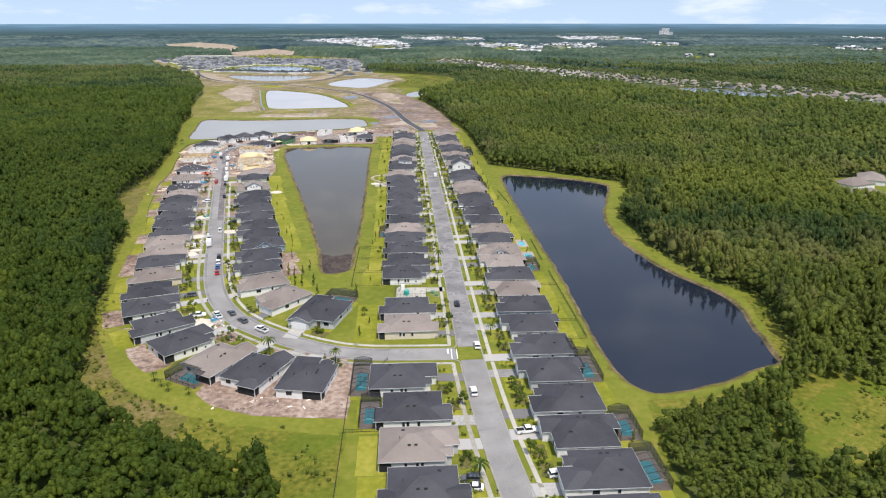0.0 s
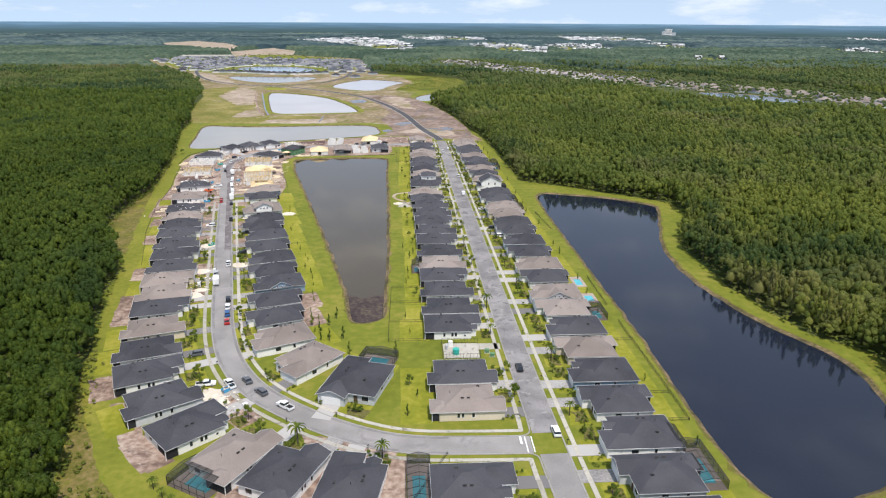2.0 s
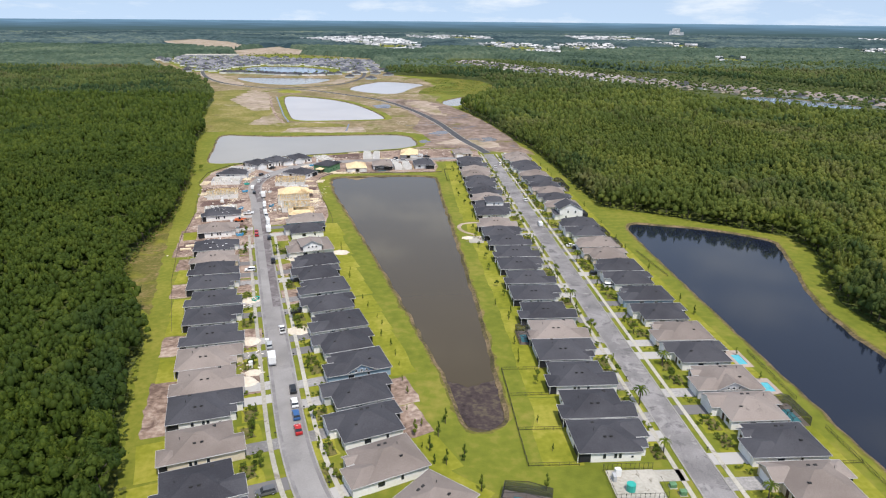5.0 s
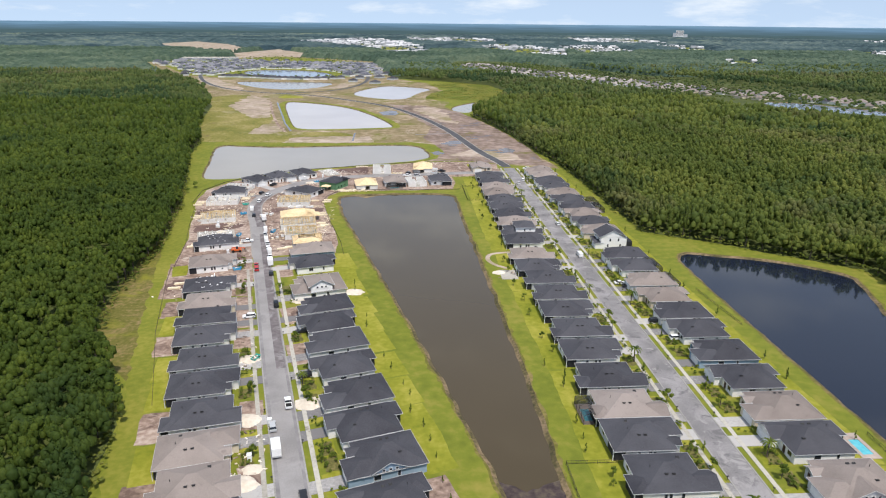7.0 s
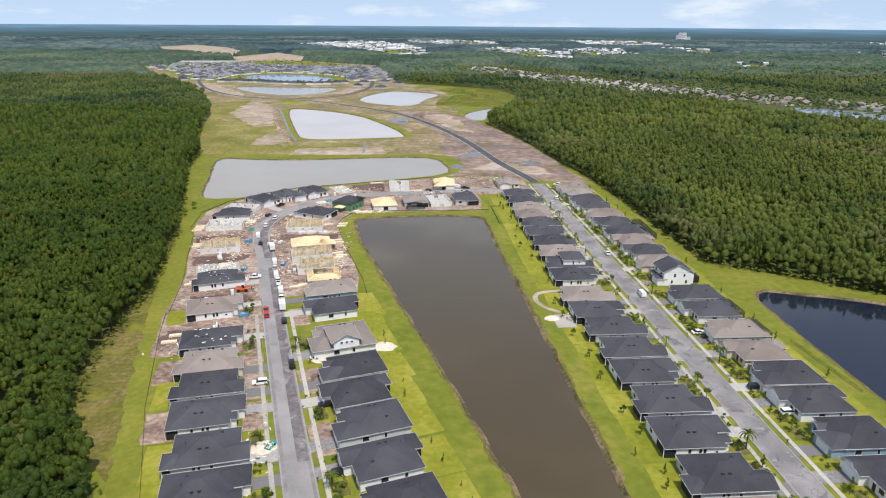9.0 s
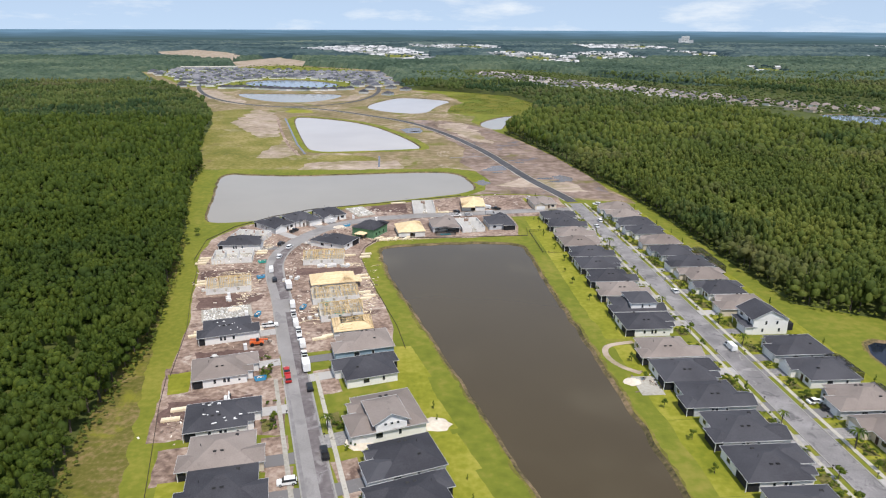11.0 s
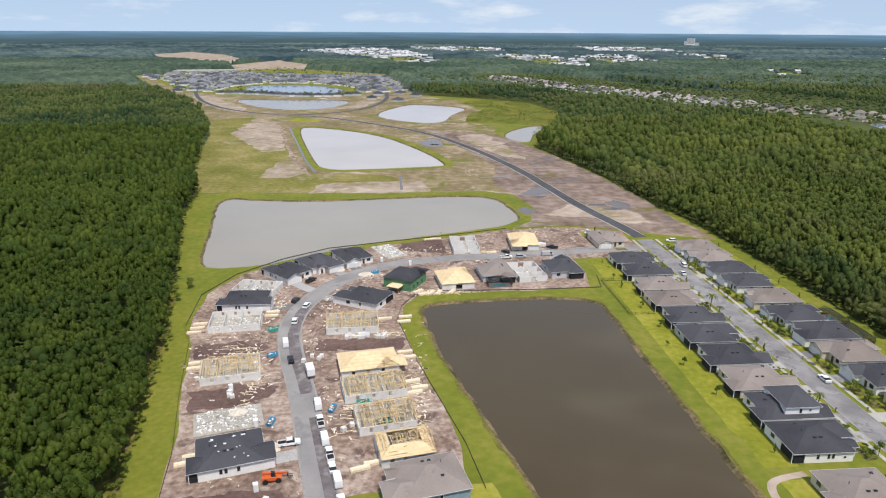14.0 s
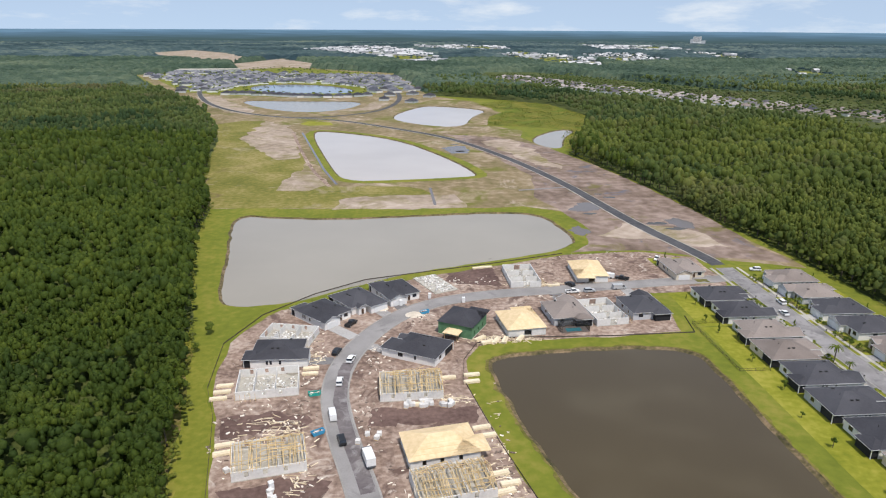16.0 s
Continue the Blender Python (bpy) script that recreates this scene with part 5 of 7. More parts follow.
# ---- pools under cages ----
def pool_cage(x, y, angle, w, d, covered=True, shift=0.0):
    """A deck with a pool, w along x and d along y, under a screen frame."""
    cage = thing("pool_cage" if covered else "pool_deck", "dark bronze screen cage over a turquoise pool on a pale deck" if covered else "open turquoise pool in a pale concrete deck", "pool")
    put("deck", *merge(box(-w / 2, -w * 0.28 + shift, -d / 2, d / 2, -0.1, 0.12), box(w * 0.28 + shift, w / 2, -d / 2, d / 2, -0.1, 0.12),
                       box(-w * 0.28 + shift, w * 0.28 + shift, -d / 2, -d * 0.34, -0.1, 0.12), box(-w * 0.28 + shift, w * 0.28 + shift, d * 0.24, d / 2, -0.1, 0.12)), DECK, cage)
    put("pool_water", *box(-w * 0.28 + shift + 0.01, w * 0.28 + shift - 0.01, -d * 0.34 + 0.01, d * 0.24 - 0.01, -0.1, 0.04), POOL, cage, "clear turquoise pool water")
    if covered:
        h, hm = 2.7, 3.5
        n = max(3, round(d / 2.6))
        xs = (-w / 2, w / 2)
        for i in range(n + 1):
            yy = -d / 2 + d * i / n
            for a in xs:
                put("post", *beam((a, yy, 0), (a, yy, h), 0.09), BRONZE, cage)
            put("rafter", *beam((-w / 2, yy, h), (0, yy, hm), 0.09), BRONZE, cage)
            put("rafter", *beam((0, yy, hm), (w / 2, yy, h), 0.09), BRONZE, cage)
        for a, z in ((-w / 2, h), (0, hm), (w / 2, h), (-w / 2, 1.0), (w / 2, 1.0)):
            put("rail", *beam((a, -d / 2, z), (a, d / 2, z), 0.08), BRONZE, cage)
        put("screen", [(-w / 2, -d / 2, h), (0, -d / 2, hm), (w / 2, -d / 2, h), (-w / 2, d / 2, h), (0, d / 2, hm), (w / 2, d / 2, h)], [(0, 1, 4, 3), (1, 2, 5, 4)], MESH, cage, "sheer dark roof screen")
        put("screen", [(-w / 2, -d / 2, 0), (w / 2, -d / 2, 0), (w / 2, -d / 2, h), (-w / 2, -d / 2, h), (-w / 2, d / 2, 0), (w / 2, d / 2, 0), (w / 2, d / 2, h), (-w / 2, d / 2, h)],
            [(0, 1, 2, 3), (4, 5, 6, 7), (0, 4, 7, 3), (1, 5, 6, 2)], MESH, cage, "sheer dark side screen")
    cage.matrix_basis = pose(x, y, 0, 0, 0, angle)
    return cage


for a in ((-15.2, 174.5, 1, 5.6, 17.5), (-11.6, 156, 1, 5.4, 13), (-66.4, 178.6, 60, 9, 12), (56.2, 129.5, 1, 5.6, 14.5), (55.6, 147.5, 1, 5.6, 12), (52.6, 178.6, 1, 7.2, 16),
          (49.8, 189.5, 1, 4.5, 8), (51.5, 268.5, 1, 5.2, 11), (43.6, 430, 1, 5.0, 12), (44.5, 412, 1, 5.0, 11), (45.2, 525, 1, 5.0, 12), (45.5, 539, 1, 5.0, 11), (-72, 580.5, 6, 10, 5), (-27.2, 236.2, -17, 11, 6)):
    pool_cage(*a)
for a in ((52.6, 283.5, 1, 5.6, 9, False), (52.3, 300.5, 1, 5.0, 11, False)):
    pool_cage(*a)
pool_cage(-14.4, 317.6, 1, 4.2, 10)


# ---- houses being built ----
def block_walls(home, w, d, h=2.6, mat=BLOCK):
    """Four block walls with door and window gaps; w along x, d along y."""
    t = 0.2
    for s in (-1, 1):
        y0, y1 = sorted((s * d / 2, s * (d / 2 - t)))
        gaps = [-w * 0.3, -w * 0.05, w * 0.22]
        pieces, x = [], -w / 2
        for g in gaps:
            pieces += [box(x, g - 0.5, y0, y1, 0, h), box(g - 0.5, g + 0.5, y0, y1, 0, 0.9), box(g - 0.5, g + 0.5, y0, y1, 2.3, h)]
            x = g + 0.5
        pieces.append(box(x, w / 2, y0, y1, 0, h))
        put("wall", *merge(*pieces), mat, home)
        x0, x1 = sorted((s * w / 2, s * (w / 2 - t)))
        a, b = -d / 2 + t, d / 2 - t
        put("wall", *merge(box(x0, x1, a, -1.6, 0, h), box(x0, x1, -1.6, 1.0, 2.3, h), box(x0, x1, 1.0, b, 0, h)), mat, home)
    put("slab", *box(-w / 2 - 0.15, w / 2 + 0.15, -d / 2 - 0.15, d / 2 + 0.15, -0.1, 0.12), CONCRETE, home)
    for x in (-w * 0.22, w * 0.12):
        put("inner_wall", *merge(box(x, x + 0.12, -d / 2 + t, -1.2, 0.12, h), box(x, x + 0.12, 0.2, d / 2 - t, 0.12, h)), mat, home)


def truss_mesh(d, rise, z):
    h = d / 2 + 0.4
    n = 4
    bars = [beam((0, -h, z), (0, h, z), 0.09), beam((0, -h, z), (0, 0, z + rise), 0.09), beam((0, h, z), (0, 0, z + rise), 0.09)]
    for k in range(1, n):
        y = h * k / n
        for s in (-1, 1):
            bars.append(beam((0, s * y, z), (0, s * y, z + rise * (1 - y / h)), 0.06))
            bars.append(beam((0, s * y, z), (0, s * (y - h / n), z + rise * (1 - (y - h / n) / h)), 0.06))
    return mesh_of("truss", *merge(*bars), LUMBER)


def loose(n, x0, x1, y0, y1, z, r, long=(0.3, 1.6), thin=(0.05, 0.25)):
    """Boards and chunks lying about, as one heap of boxes."""
    out = []
    for _ in range(n):
        l, w, t = r.uniform(*long), r.uniform(0.1, 0.5), r.uniform(*thin)
        v, f = box(-l / 2, l / 2, -w / 2, w / 2, 0, t)
        a, x, y = r.uniform(0, math.pi), r.uniform(x0, x1), r.uniform(y0, y1)
        out.append(([(x + p * math.cos(a) - q * math.sin(a), y + p * math.sin(a) + q * math.cos(a), z + h) for p, q, h in v], f))
    return merge(*out)


def frame_house(x, y, angle, w=17.5, d=12, stage="truss", seed=0):
    r = random.Random(seed)
    label = {"truss": "unfinished block house with bare roof trusses", "ply": "unfinished house with bare plywood roof decking", "edge": "unfinished house with trusses half decked in plywood",
             "block": "roofless pale concrete block house shell", "slab": "pale concrete house slab strewn with blocks", "green": "unfinished house in green sheathing with charcoal roof"}[stage]
    home = thing("unfinished_house" if stage != "slab" else "house_slab", label, "house", "houses being built")
    if stage == "slab":
        put("slab", *box(-w / 2, w / 2, -d / 2, d / 2, -0.1, 0.3), CONCRETE, home)
        heap = put("loose_block", *loose(190, -w / 2 + 1, w / 2 - 1, -d / 2 + 0.6, d / 2 - 0.6, 0.3, r, (0.4, 0.9), (0.2, 0.55)), RUBBLE, home)
        heap["kind"] = "stuff"
    else:
        block_walls(home, w, d, 4.5 if stage == "green" else 2.6, GREENSHEATH if stage == "green" else BLOCK)
    if stage == "block":
        heap = put("loose_block", *loose(110, -w * 0.4, w * 0.4, -d * 0.38, d * 0.38, 0.13, r, (0.4, 1.1), (0.2, 0.6)), RUBBLE, home)
        heap["kind"] = "stuff"
        for k in range(5):
            put("scaffold_post", *beam((-w / 2 + k * 1.4, -d / 2 - 1.2, 0), (-w / 2 + k * 1.4, -d / 2 - 1.2, 2.4), 0.1), LUMBER, home)
    if stage in ("truss", "edge"):
        me = truss_mesh(d, d * 0.21, 2.6)
        n = int(w / 0.85)
        for k in range(n + 1):
            share("truss", me, home, pose(-w / 2 + k * w / n + r.uniform(-0.12, 0.12), r.uniform(-0.25, 0.25), 0, 0, r.choice((0, 0, 0, 6, -7, 14)) * (0 < k < n), r.uniform(-1.5, 1.5)))
        tangle = []
        for _ in range(46):
            a, b = r.uniform(-w / 2, w / 2), r.uniform(-d / 2, d / 2)
            turn, length, z = r.gauss(0.1, 0.35), r.uniform(1.5, 6.5), 2.75 + (1 - abs(b) / (d / 2)) * d * 0.19
            c = max(-w / 2, min(w / 2, a + length * math.cos(turn)))
            tangle.append(beam((a, b, z), (c, b + length * math.sin(turn) * 0.4, z + r.uniform(-0.5, 0.5)), 0.11))
        put("loose_lumber", *merge(*tangle), LUMBER, home)["kind"] = "stuff"
        for yy in (-d * 0.3, d * 0.28):
            put("brace", *beam((-w / 2, yy, 3.65), (w / 2, yy + 0.5, 3.75), 0.1), LUMBER, home)
    if stage == "edge":
        v, f, e = hip(-w / 2, w / 2, -d / 2, d / 2, 2.75, 0.42)
        for sgn in (-1, 1):
            put("roof_deck", [(sgn * w / 2, -d / 2, 2.8), (sgn * w / 2, d / 2, 2.8), (sgn * w * 0.30, d * 0.22, 4.4), (sgn * w * 0.30, -d * 0.22, 4.4)], [(0, 1, 2, 3)], PLY, home)
            put("roof_deck", [(-w / 2, sgn * d / 2, 2.8), (w / 2, sgn * d / 2, 2.8), (w * 0.30, sgn * d * 0.24, 4.3), (-w * 0.30, sgn * d * 0.24, 4.3)], [(0, 1, 2, 3)], PLY, home)
        put("roof_deck", *box(-w / 2, w / 2, -d / 2 - 0.5, -d / 2 + 0.3, 2.62, 2.75), PLY, home)
    if stage in ("ply", "green"):
        for rect in ((-w / 2, w / 2, -d / 2, d / 2), (w * 0.1, w / 2 + 2.2, -d / 2, 0.3)):
            v, f, e = hip(*rect, 2.9 if stage == "ply" else 4.65)
            roof = put("roof", v, f, PLY if stage == "ply" else ROOF_DARK, home)
            if stage == "ply":
                put("roof_seam", *merge(*[beam(Vector(v[0]).lerp(Vector(v[4]), q) + Vector((0, 0, 0.02)), Vector(v[1]).lerp(Vector(v[5]), q) + Vector((0, 0, 0.02)), 0.05) for q in (0.2, 0.4, 0.6, 0.8)]), LUMBER, home)
        if stage == "green":
            put("porch_roof", *hip(-w / 2 - 3.5, -w / 2 + 0.5, -2.5, 2.5, 2.6)[:2], PLY, home)
            for s in (-2.3, 2.3):
                put("porch_post", *beam((-w / 2 - 3.4, s, 0), (-w / 2 - 3.4, s, 2.6), 0.14), LUMBER, home)
    home.matrix_basis = pose(x, y, 0, 0, 0, angle)
    return home


for i, a in enumerate(((-111.9, 467.6, 12, 13.5, 11.4, "edge"), (-117.1, 481.7, 12, 15.5, 12, "truss"), (-120.8, 497.8, 12, 18, 11.6, "truss"), (-123, 512, 11, 17.6, 12, "ply"), (-129.9, 542.8, 3, 18, 13, "truss"),
                       (-165, 510.2, 12, 17.4, 12.4, "truss"), (-171.8, 546.5, 7, 17.6, 13.5, "block"), (-159.4, 483.8, 16, 18, 11.5, "slab"), (-118.7, 626.3, 116, 20, 10.5, "slab"), (-82, 631.4, 92, 21, 12.6, "block"),
                       (-52.6, 634.6, 268, 19, 13, "ply"), (-111, 583.2, 62, 14, 12.5, "green"), (-90.4, 584, 98, 16, 13.4, "ply"), (-58.3, 592.7, 98, 19, 12.2, "block"), (-170.5, 578.5, -12, 17, 11, "block"))):
    frame_house(*a, seed=i)


# ---- building materials and clutter ----
PLANK = mesh_of("plank_layer", *merge(*[box(-2.4, 2.4, -0.75 + 0.38 * k, -0.41 + 0.38 * k, 0, 0.12) for k in range(4)]), PINE)


def lumber_stack(x, y, angle, layers=4):
    stack = thing("lumber_stack", "stack of pale raw lumber on bare ground", "lumber", "lumber stacks")
    for k in range(layers):
        share("plank_layer", PLANK, stack, pose(0.1 * (k % 2), 0.05 * k, 0.1 + 0.14 * k))
    for s in (-1.6, 1.6):
        put("bearer", *box(s - 0.1, s + 0.1, -0.95, 0.95, 0, 0.1), LUMBER, stack)
    stack.matrix_basis = pose(x, y, 0, 0, 0, angle)
    return stack


first_stack = lumber_stack(-184.6, 543, 8)
for x, y, a in ((-184.6, 546.6, 8), (-184.8, 539.4, 8), (-177, 513.4, 14), (-177.4, 516.8, 14), (-160.5, 552.7, 4), (-160.6, 556, 4), (-118.6, 548.2, 5), (-111.6, 545.5, 8), (-111.2, 549.6, 8), (-111.4, 521.3, 12), (-110.4, 517.6, 10),
                (-109.4, 502, 14), (-107.2, 498.3, 10), (-108.8, 495.4, 16), (-119.3, 462.6, 14), (-122.5, 460.5, 20), (-164.3, 467.6, 16), (-165.4, 464.6, 16), (-103.5, 571.5, 30), (-100.4, 572.6, 60), (-105.8, 574.4, 40), (-97.4, 572.8, 70),
                (-92, 573.6, 60), (-156, 417.5, 12), (-157, 412.5, 10), (-145.5, 406.5, 12), (-128.6, 533.6, 0), (-95, 645, 5), (-99, 644, 15), (-70, 622, 8)):
    copy_thing(first_stack, pose(x, y, 0, 0, 0, a))

PALLET_BLOCKS = mesh_of("block_layer", *merge(*[box(-0.6 + 0.42 * i, -0.2 + 0.42 * i, -0.6 + 0.42 * j, -0.2 + 0.42 * j, 0, 0.97) for i in range(3) for j in range(3)]), BLOCK)


def block_pallet(x, y, angle):
    pallet = thing("block_pallet", "pallet of pale grey concrete blocks", "concrete blocks", "pallets of blocks")
    put("pallet", *merge(*[box(-0.65, 0.65, -0.6 + 0.28 * k, -0.42 + 0.28 * k, 0.1, 0.13) for k in range(5)], box(-0.65, -0.5, -0.6, 0.7, 0, 0.1), box(0.5, 0.65, -0.6, 0.7, 0, 0.1)), LUMBER, pallet)
    share("block_stack", PALLET_BLOCKS, pallet, pose(0, 0, 0.13))["kind"] = "stuff"
    pallet.matrix_basis = pose(x, y, 0, 0, 0, angle)
    return pallet


first_pallet = block_pallet(-155, 446.5, 10)
rp = random.Random(11)
for cx, cy, n in ((-151, 447, 9), (-147, 448.5, 6), (-172, 505, 3), (-128, 534, 14), (-122, 533.5, 10), (-163, 497, 3), (-124, 478, 2), (-152, 472, 4), (-140, 518, 4)):
    for _ in range(n):
        copy_thing(first_pallet, pose(cx + rp.uniform(-4, 4), cy + rp.uniform(-1.6, 1.6), 0, 0, 0, rp.uniform(0, 90)))


def skip_bin(x, y, angle, paint):
    b = thing("skip_bin", f"{paint} steel waste skip on bare ground".replace("sky", "blue"), "skip")
    prof = [(-1.9, 0.15), (1.9, 0.15), (2.4, 1.5), (-2.4, 1.5)]
    t = 0.08
    for s in (-1, 1):
        y0, y1 = sorted((s * 1.0, s * (1.0 - t)))
        v = [(px, yy, pz) for yy in (y0, y1) for px, pz in prof]
        put("side", v, [(3, 2, 1, 0), (4, 5, 6, 7), (0, 1, 5, 4), (1, 2, 6, 5), (2, 3, 7, 6), (3, 0, 4, 7)], PAINTS[paint], b)
        put("end", *beam((s * 1.9, 0, 0.15), (s * 2.4, 0, 1.5), 1.84, 0.08), PAINTS[paint], b)
    put("floor_plate", *box(-1.9, 1.9, -0.92, 0.92, 0.1, 0.18), PAINTS[paint], b)
    put("rubbish", *loose(26, -1.6, 1.6, -0.7, 0.7, 0.9, rp, (0.4, 1.2), (0.1, 0.5)), CHIP, b)["kind"] = "stuff"
    b.matrix_basis = pose(x, y, 0, 0, 0, angle) @ Matrix.Diagonal((0.75, 0.75, 0.75, 1))


for a in ((-131.8, 487.4, 75, "sky"), (-147.6, 481.6, 80, "sky"), (-117.4, 480.6, 12, "teal"), (-123.4, 490.4, 12, "teal"), (-154.4, 521, 30, "sky"), (-157.6, 540.6, 10, "teal"), (-137, 433.6, 15, "sky"), (-112, 352.4, 70, "teal"), (-124, 597, 30, "sky"), (-70.6, 219.4, 50, "sky")):
    skip_bin(*a)


def toilet(x, y, angle, paint="white"):
    b = thing("portable_toilet", "white portable site toilet by the road", "portable toilet", "site toilets")
    put("cabin", *box(-0.55, 0.55, -0.55, 0.55, 0.05, 2.1), PAINTS[paint], b)
    put("roof", *hip(-0.55, 0.55, -0.55, 0.55, 2.1, 0.4, over=0.06)[:2], PAINTS["white"], b)
    put("door", *box(0.55, 0.58, -0.4, 0.4, 0.15, 1.95), PAINTS["silver"], b)
    b.matrix_basis = pose(x, y, 0, 0, 0, angle)
    return b


first_toilet = toilet(-170.6, 558.6, 20)
for x, y, a in ((-158.2, 513.6, 30), (-132.8, 605, 10), (-108.6, 606.6, 0), (-121.5, 611.5, 0), (-162.5, 499.5, 30), (-146, 454, 20), (-102.4, 300.4, 10), (-100.4, 315.6, 10), (-63, 209, 40), (-26, 183.4, 0), (-134.4, 409, 0), (-151.4, 480.6, 10)):
    copy_thing(first_toilet, pose(x, y, 0, 0, 0, a))


def pile(x, y, r_, h, mat, label, category="sand mound"):
    """A lumpy heap."""
    k = random.Random(int(x * 10 + y))
    v = [(x, y, h)]
    for ring in (0.35, 0.7, 1.0):
        for i in range(14):
            a = 2 * math.pi * i / 14
            q = r_ * ring * k.uniform(0.85, 1.15)
            v.append((x + q * math.cos(a) * 1.25, y + q * math.sin(a), max(-0.02, h * (1 - ring) ** 0.8 * k.uniform(0.8, 1.1)) if ring < 1 else -0.02))
    f = [(0, 1 + i, 1 + (i + 1) % 14) for i in range(14)]
    for ring in range(2):
        o = 1 + 14 * ring
        f += [(o + i, o + 14 + i, o + 14 + (i + 1) % 14, o + (i + 1) % 14) for i in range(14)]
    tagged(put("sand_mound", v, f, mat), label, category, "heaps on the lots")


for x, y, r_, h in ((-114.2, 352.4, 3.4, 0.9), (-91.2, 325.8, 3.6, 1.0), (-106.6, 318, 3.4, 0.9), (-102.6, 291.4, 3.4, 1.0), (-100.9, 297, 2.2, 0.7), (-105.2, 399.6, 3.2, 0.8), (-85, 407, 3.5, 0.8), (-24.5, 427, 2.4, 0.9),
                    (-127.6, 596, 3, 0.9), (-157.6, 487.4, 2.6, 1.2), (-146, 470.5, 2.6, 1.1), (-73, 213, 4, 0.6), (-75, 217.6, 3.4, 0.5), (-141, 602, 3, 0.6)):
    pile(x, y, r_, h, PILE, "heap of pale building sand on a lot")

clutter = []
rc = random.Random(5)
for cx, cy, rx, ry, n in ((-134, 480, 5, 26, 150), (-143, 522, 4, 18, 90), (-155, 480, 4, 26, 110), (-162, 525, 5, 20, 110), (-163, 565, 6, 18, 150), (-141, 566, 5, 16, 90), (-128, 594, 10, 6, 90), (-80, 611, 30, 2.5, 60), (-100, 628, 25, 5, 80),
                          (-107, 490, 3, 30, 90), (-175, 525, 6, 16, 70), (-150, 410, 6, 5, 60), (-70, 216, 5, 7, 60), (-104, 300, 5, 12, 70), (-116, 350, 5, 16, 60), (-60, 600, 24, 4, 60), (-40, 655, 30, 8, 60), (-44, 162, 20, 3, 25), (-17, 427, 5, 6, 40)):
    for _ in range(n):
        v, f = loose(1, 0, 0.01, 0, 0.01, 0.0, rc, (0.3, 1.4), (0.06, 0.3))
        x, y = rc.gauss(cx, rx * 0.6), rc.gauss(cy, ry * 0.6)
        if min(math.hypot(x - q, y - w) for q, w in ROAD_POINTS[::2]) > 5:
            clutter.append(([(p + x, q + y, h) for p, q, h in v], f))
tagged(put("site_debris", *merge(*clutter), CHIP), "scattered boards, blocks and wrapping on bare ground", "debris", kind="stuff")

boards = []
for cx, cy, rx, ry, n in ((-108, 490, 3.0, 22, 90), (-126, 488, 3.5, 18, 80), (-103, 574, 7, 3, 70), (-128, 546, 7, 4, 50), (-165, 524, 7, 5, 60), (-157, 505, 3, 8, 40), (-90, 574, 8, 2.0, 40), (-118, 536, 6, 3, 40), (-75, 624, 10, 2.5, 50), (-160, 565, 4, 8, 40)):
    for _ in range(n):
        v, f = loose(1, 0, 0.01, 0, 0.01, 0.02, rc, (1.2, 3.6), (0.05, 0.14))
        x, y = rc.gauss(cx, rx * 0.6), rc.gauss(cy, ry * 0.6)
        if min(math.hypot(x - q, y - w) for q, w in ROAD_POINTS[::2]) > 4.6:
            boards.append(([(x + p, y + q * 0.55, z) for p, q, z in v], f))
tagged(put("loose_boards", *merge(*boards), PINE), "loose sawn boards strewn round the unfinished houses", "boards", kind="stuff")

for line in (dense([(-165, 437), (-170, 470), (-177, 498), (-184, 531), (-189.5, 546), (-192, 575), (-183.5, 598), (-167, 617.5), (-147.6, 632.5), (-120.4, 641.4), (-91.4, 650.4), (-57, 662.5)], 3, False),
             dense([(-93, 452), (-96, 470), (-107.4, 515), (-114, 548), (-112.6, 560), (-107.4, 571), (-96, 575), (-60, 574.5), (-30, 576), (-28, 590)], 3, False), dense([(-135, 326), (-143.5, 352), (-150.5, 373), (-162.5, 420), (-166, 437)], 3, False)):
    strip("silt_fence", line, -0.03, 0.03, -0.05, 0.4, SILT, "low black silt fence round the site", "silt fence", kind="")


# ---- vehicles ----
def extruded(profile, half, inset=0.0):
    """A side profile (x, z) drawn across from -half to half, its top drawn in."""
    n = len(profile)
    zs = [z for _, z in profile]
    lo, hi = min(zs), max(zs)
    v = []
    for s in (-1, 1):
        v += [(x, s * (half - inset * (z - lo) / (hi - lo)), z) for x, z in profile]
    return v, [tuple(range(n - 1, -1, -1)), tuple(range(n, 2 * n))] + [(i, (i + 1) % n, n + (i + 1) % n, n + i) for i in range(n)]


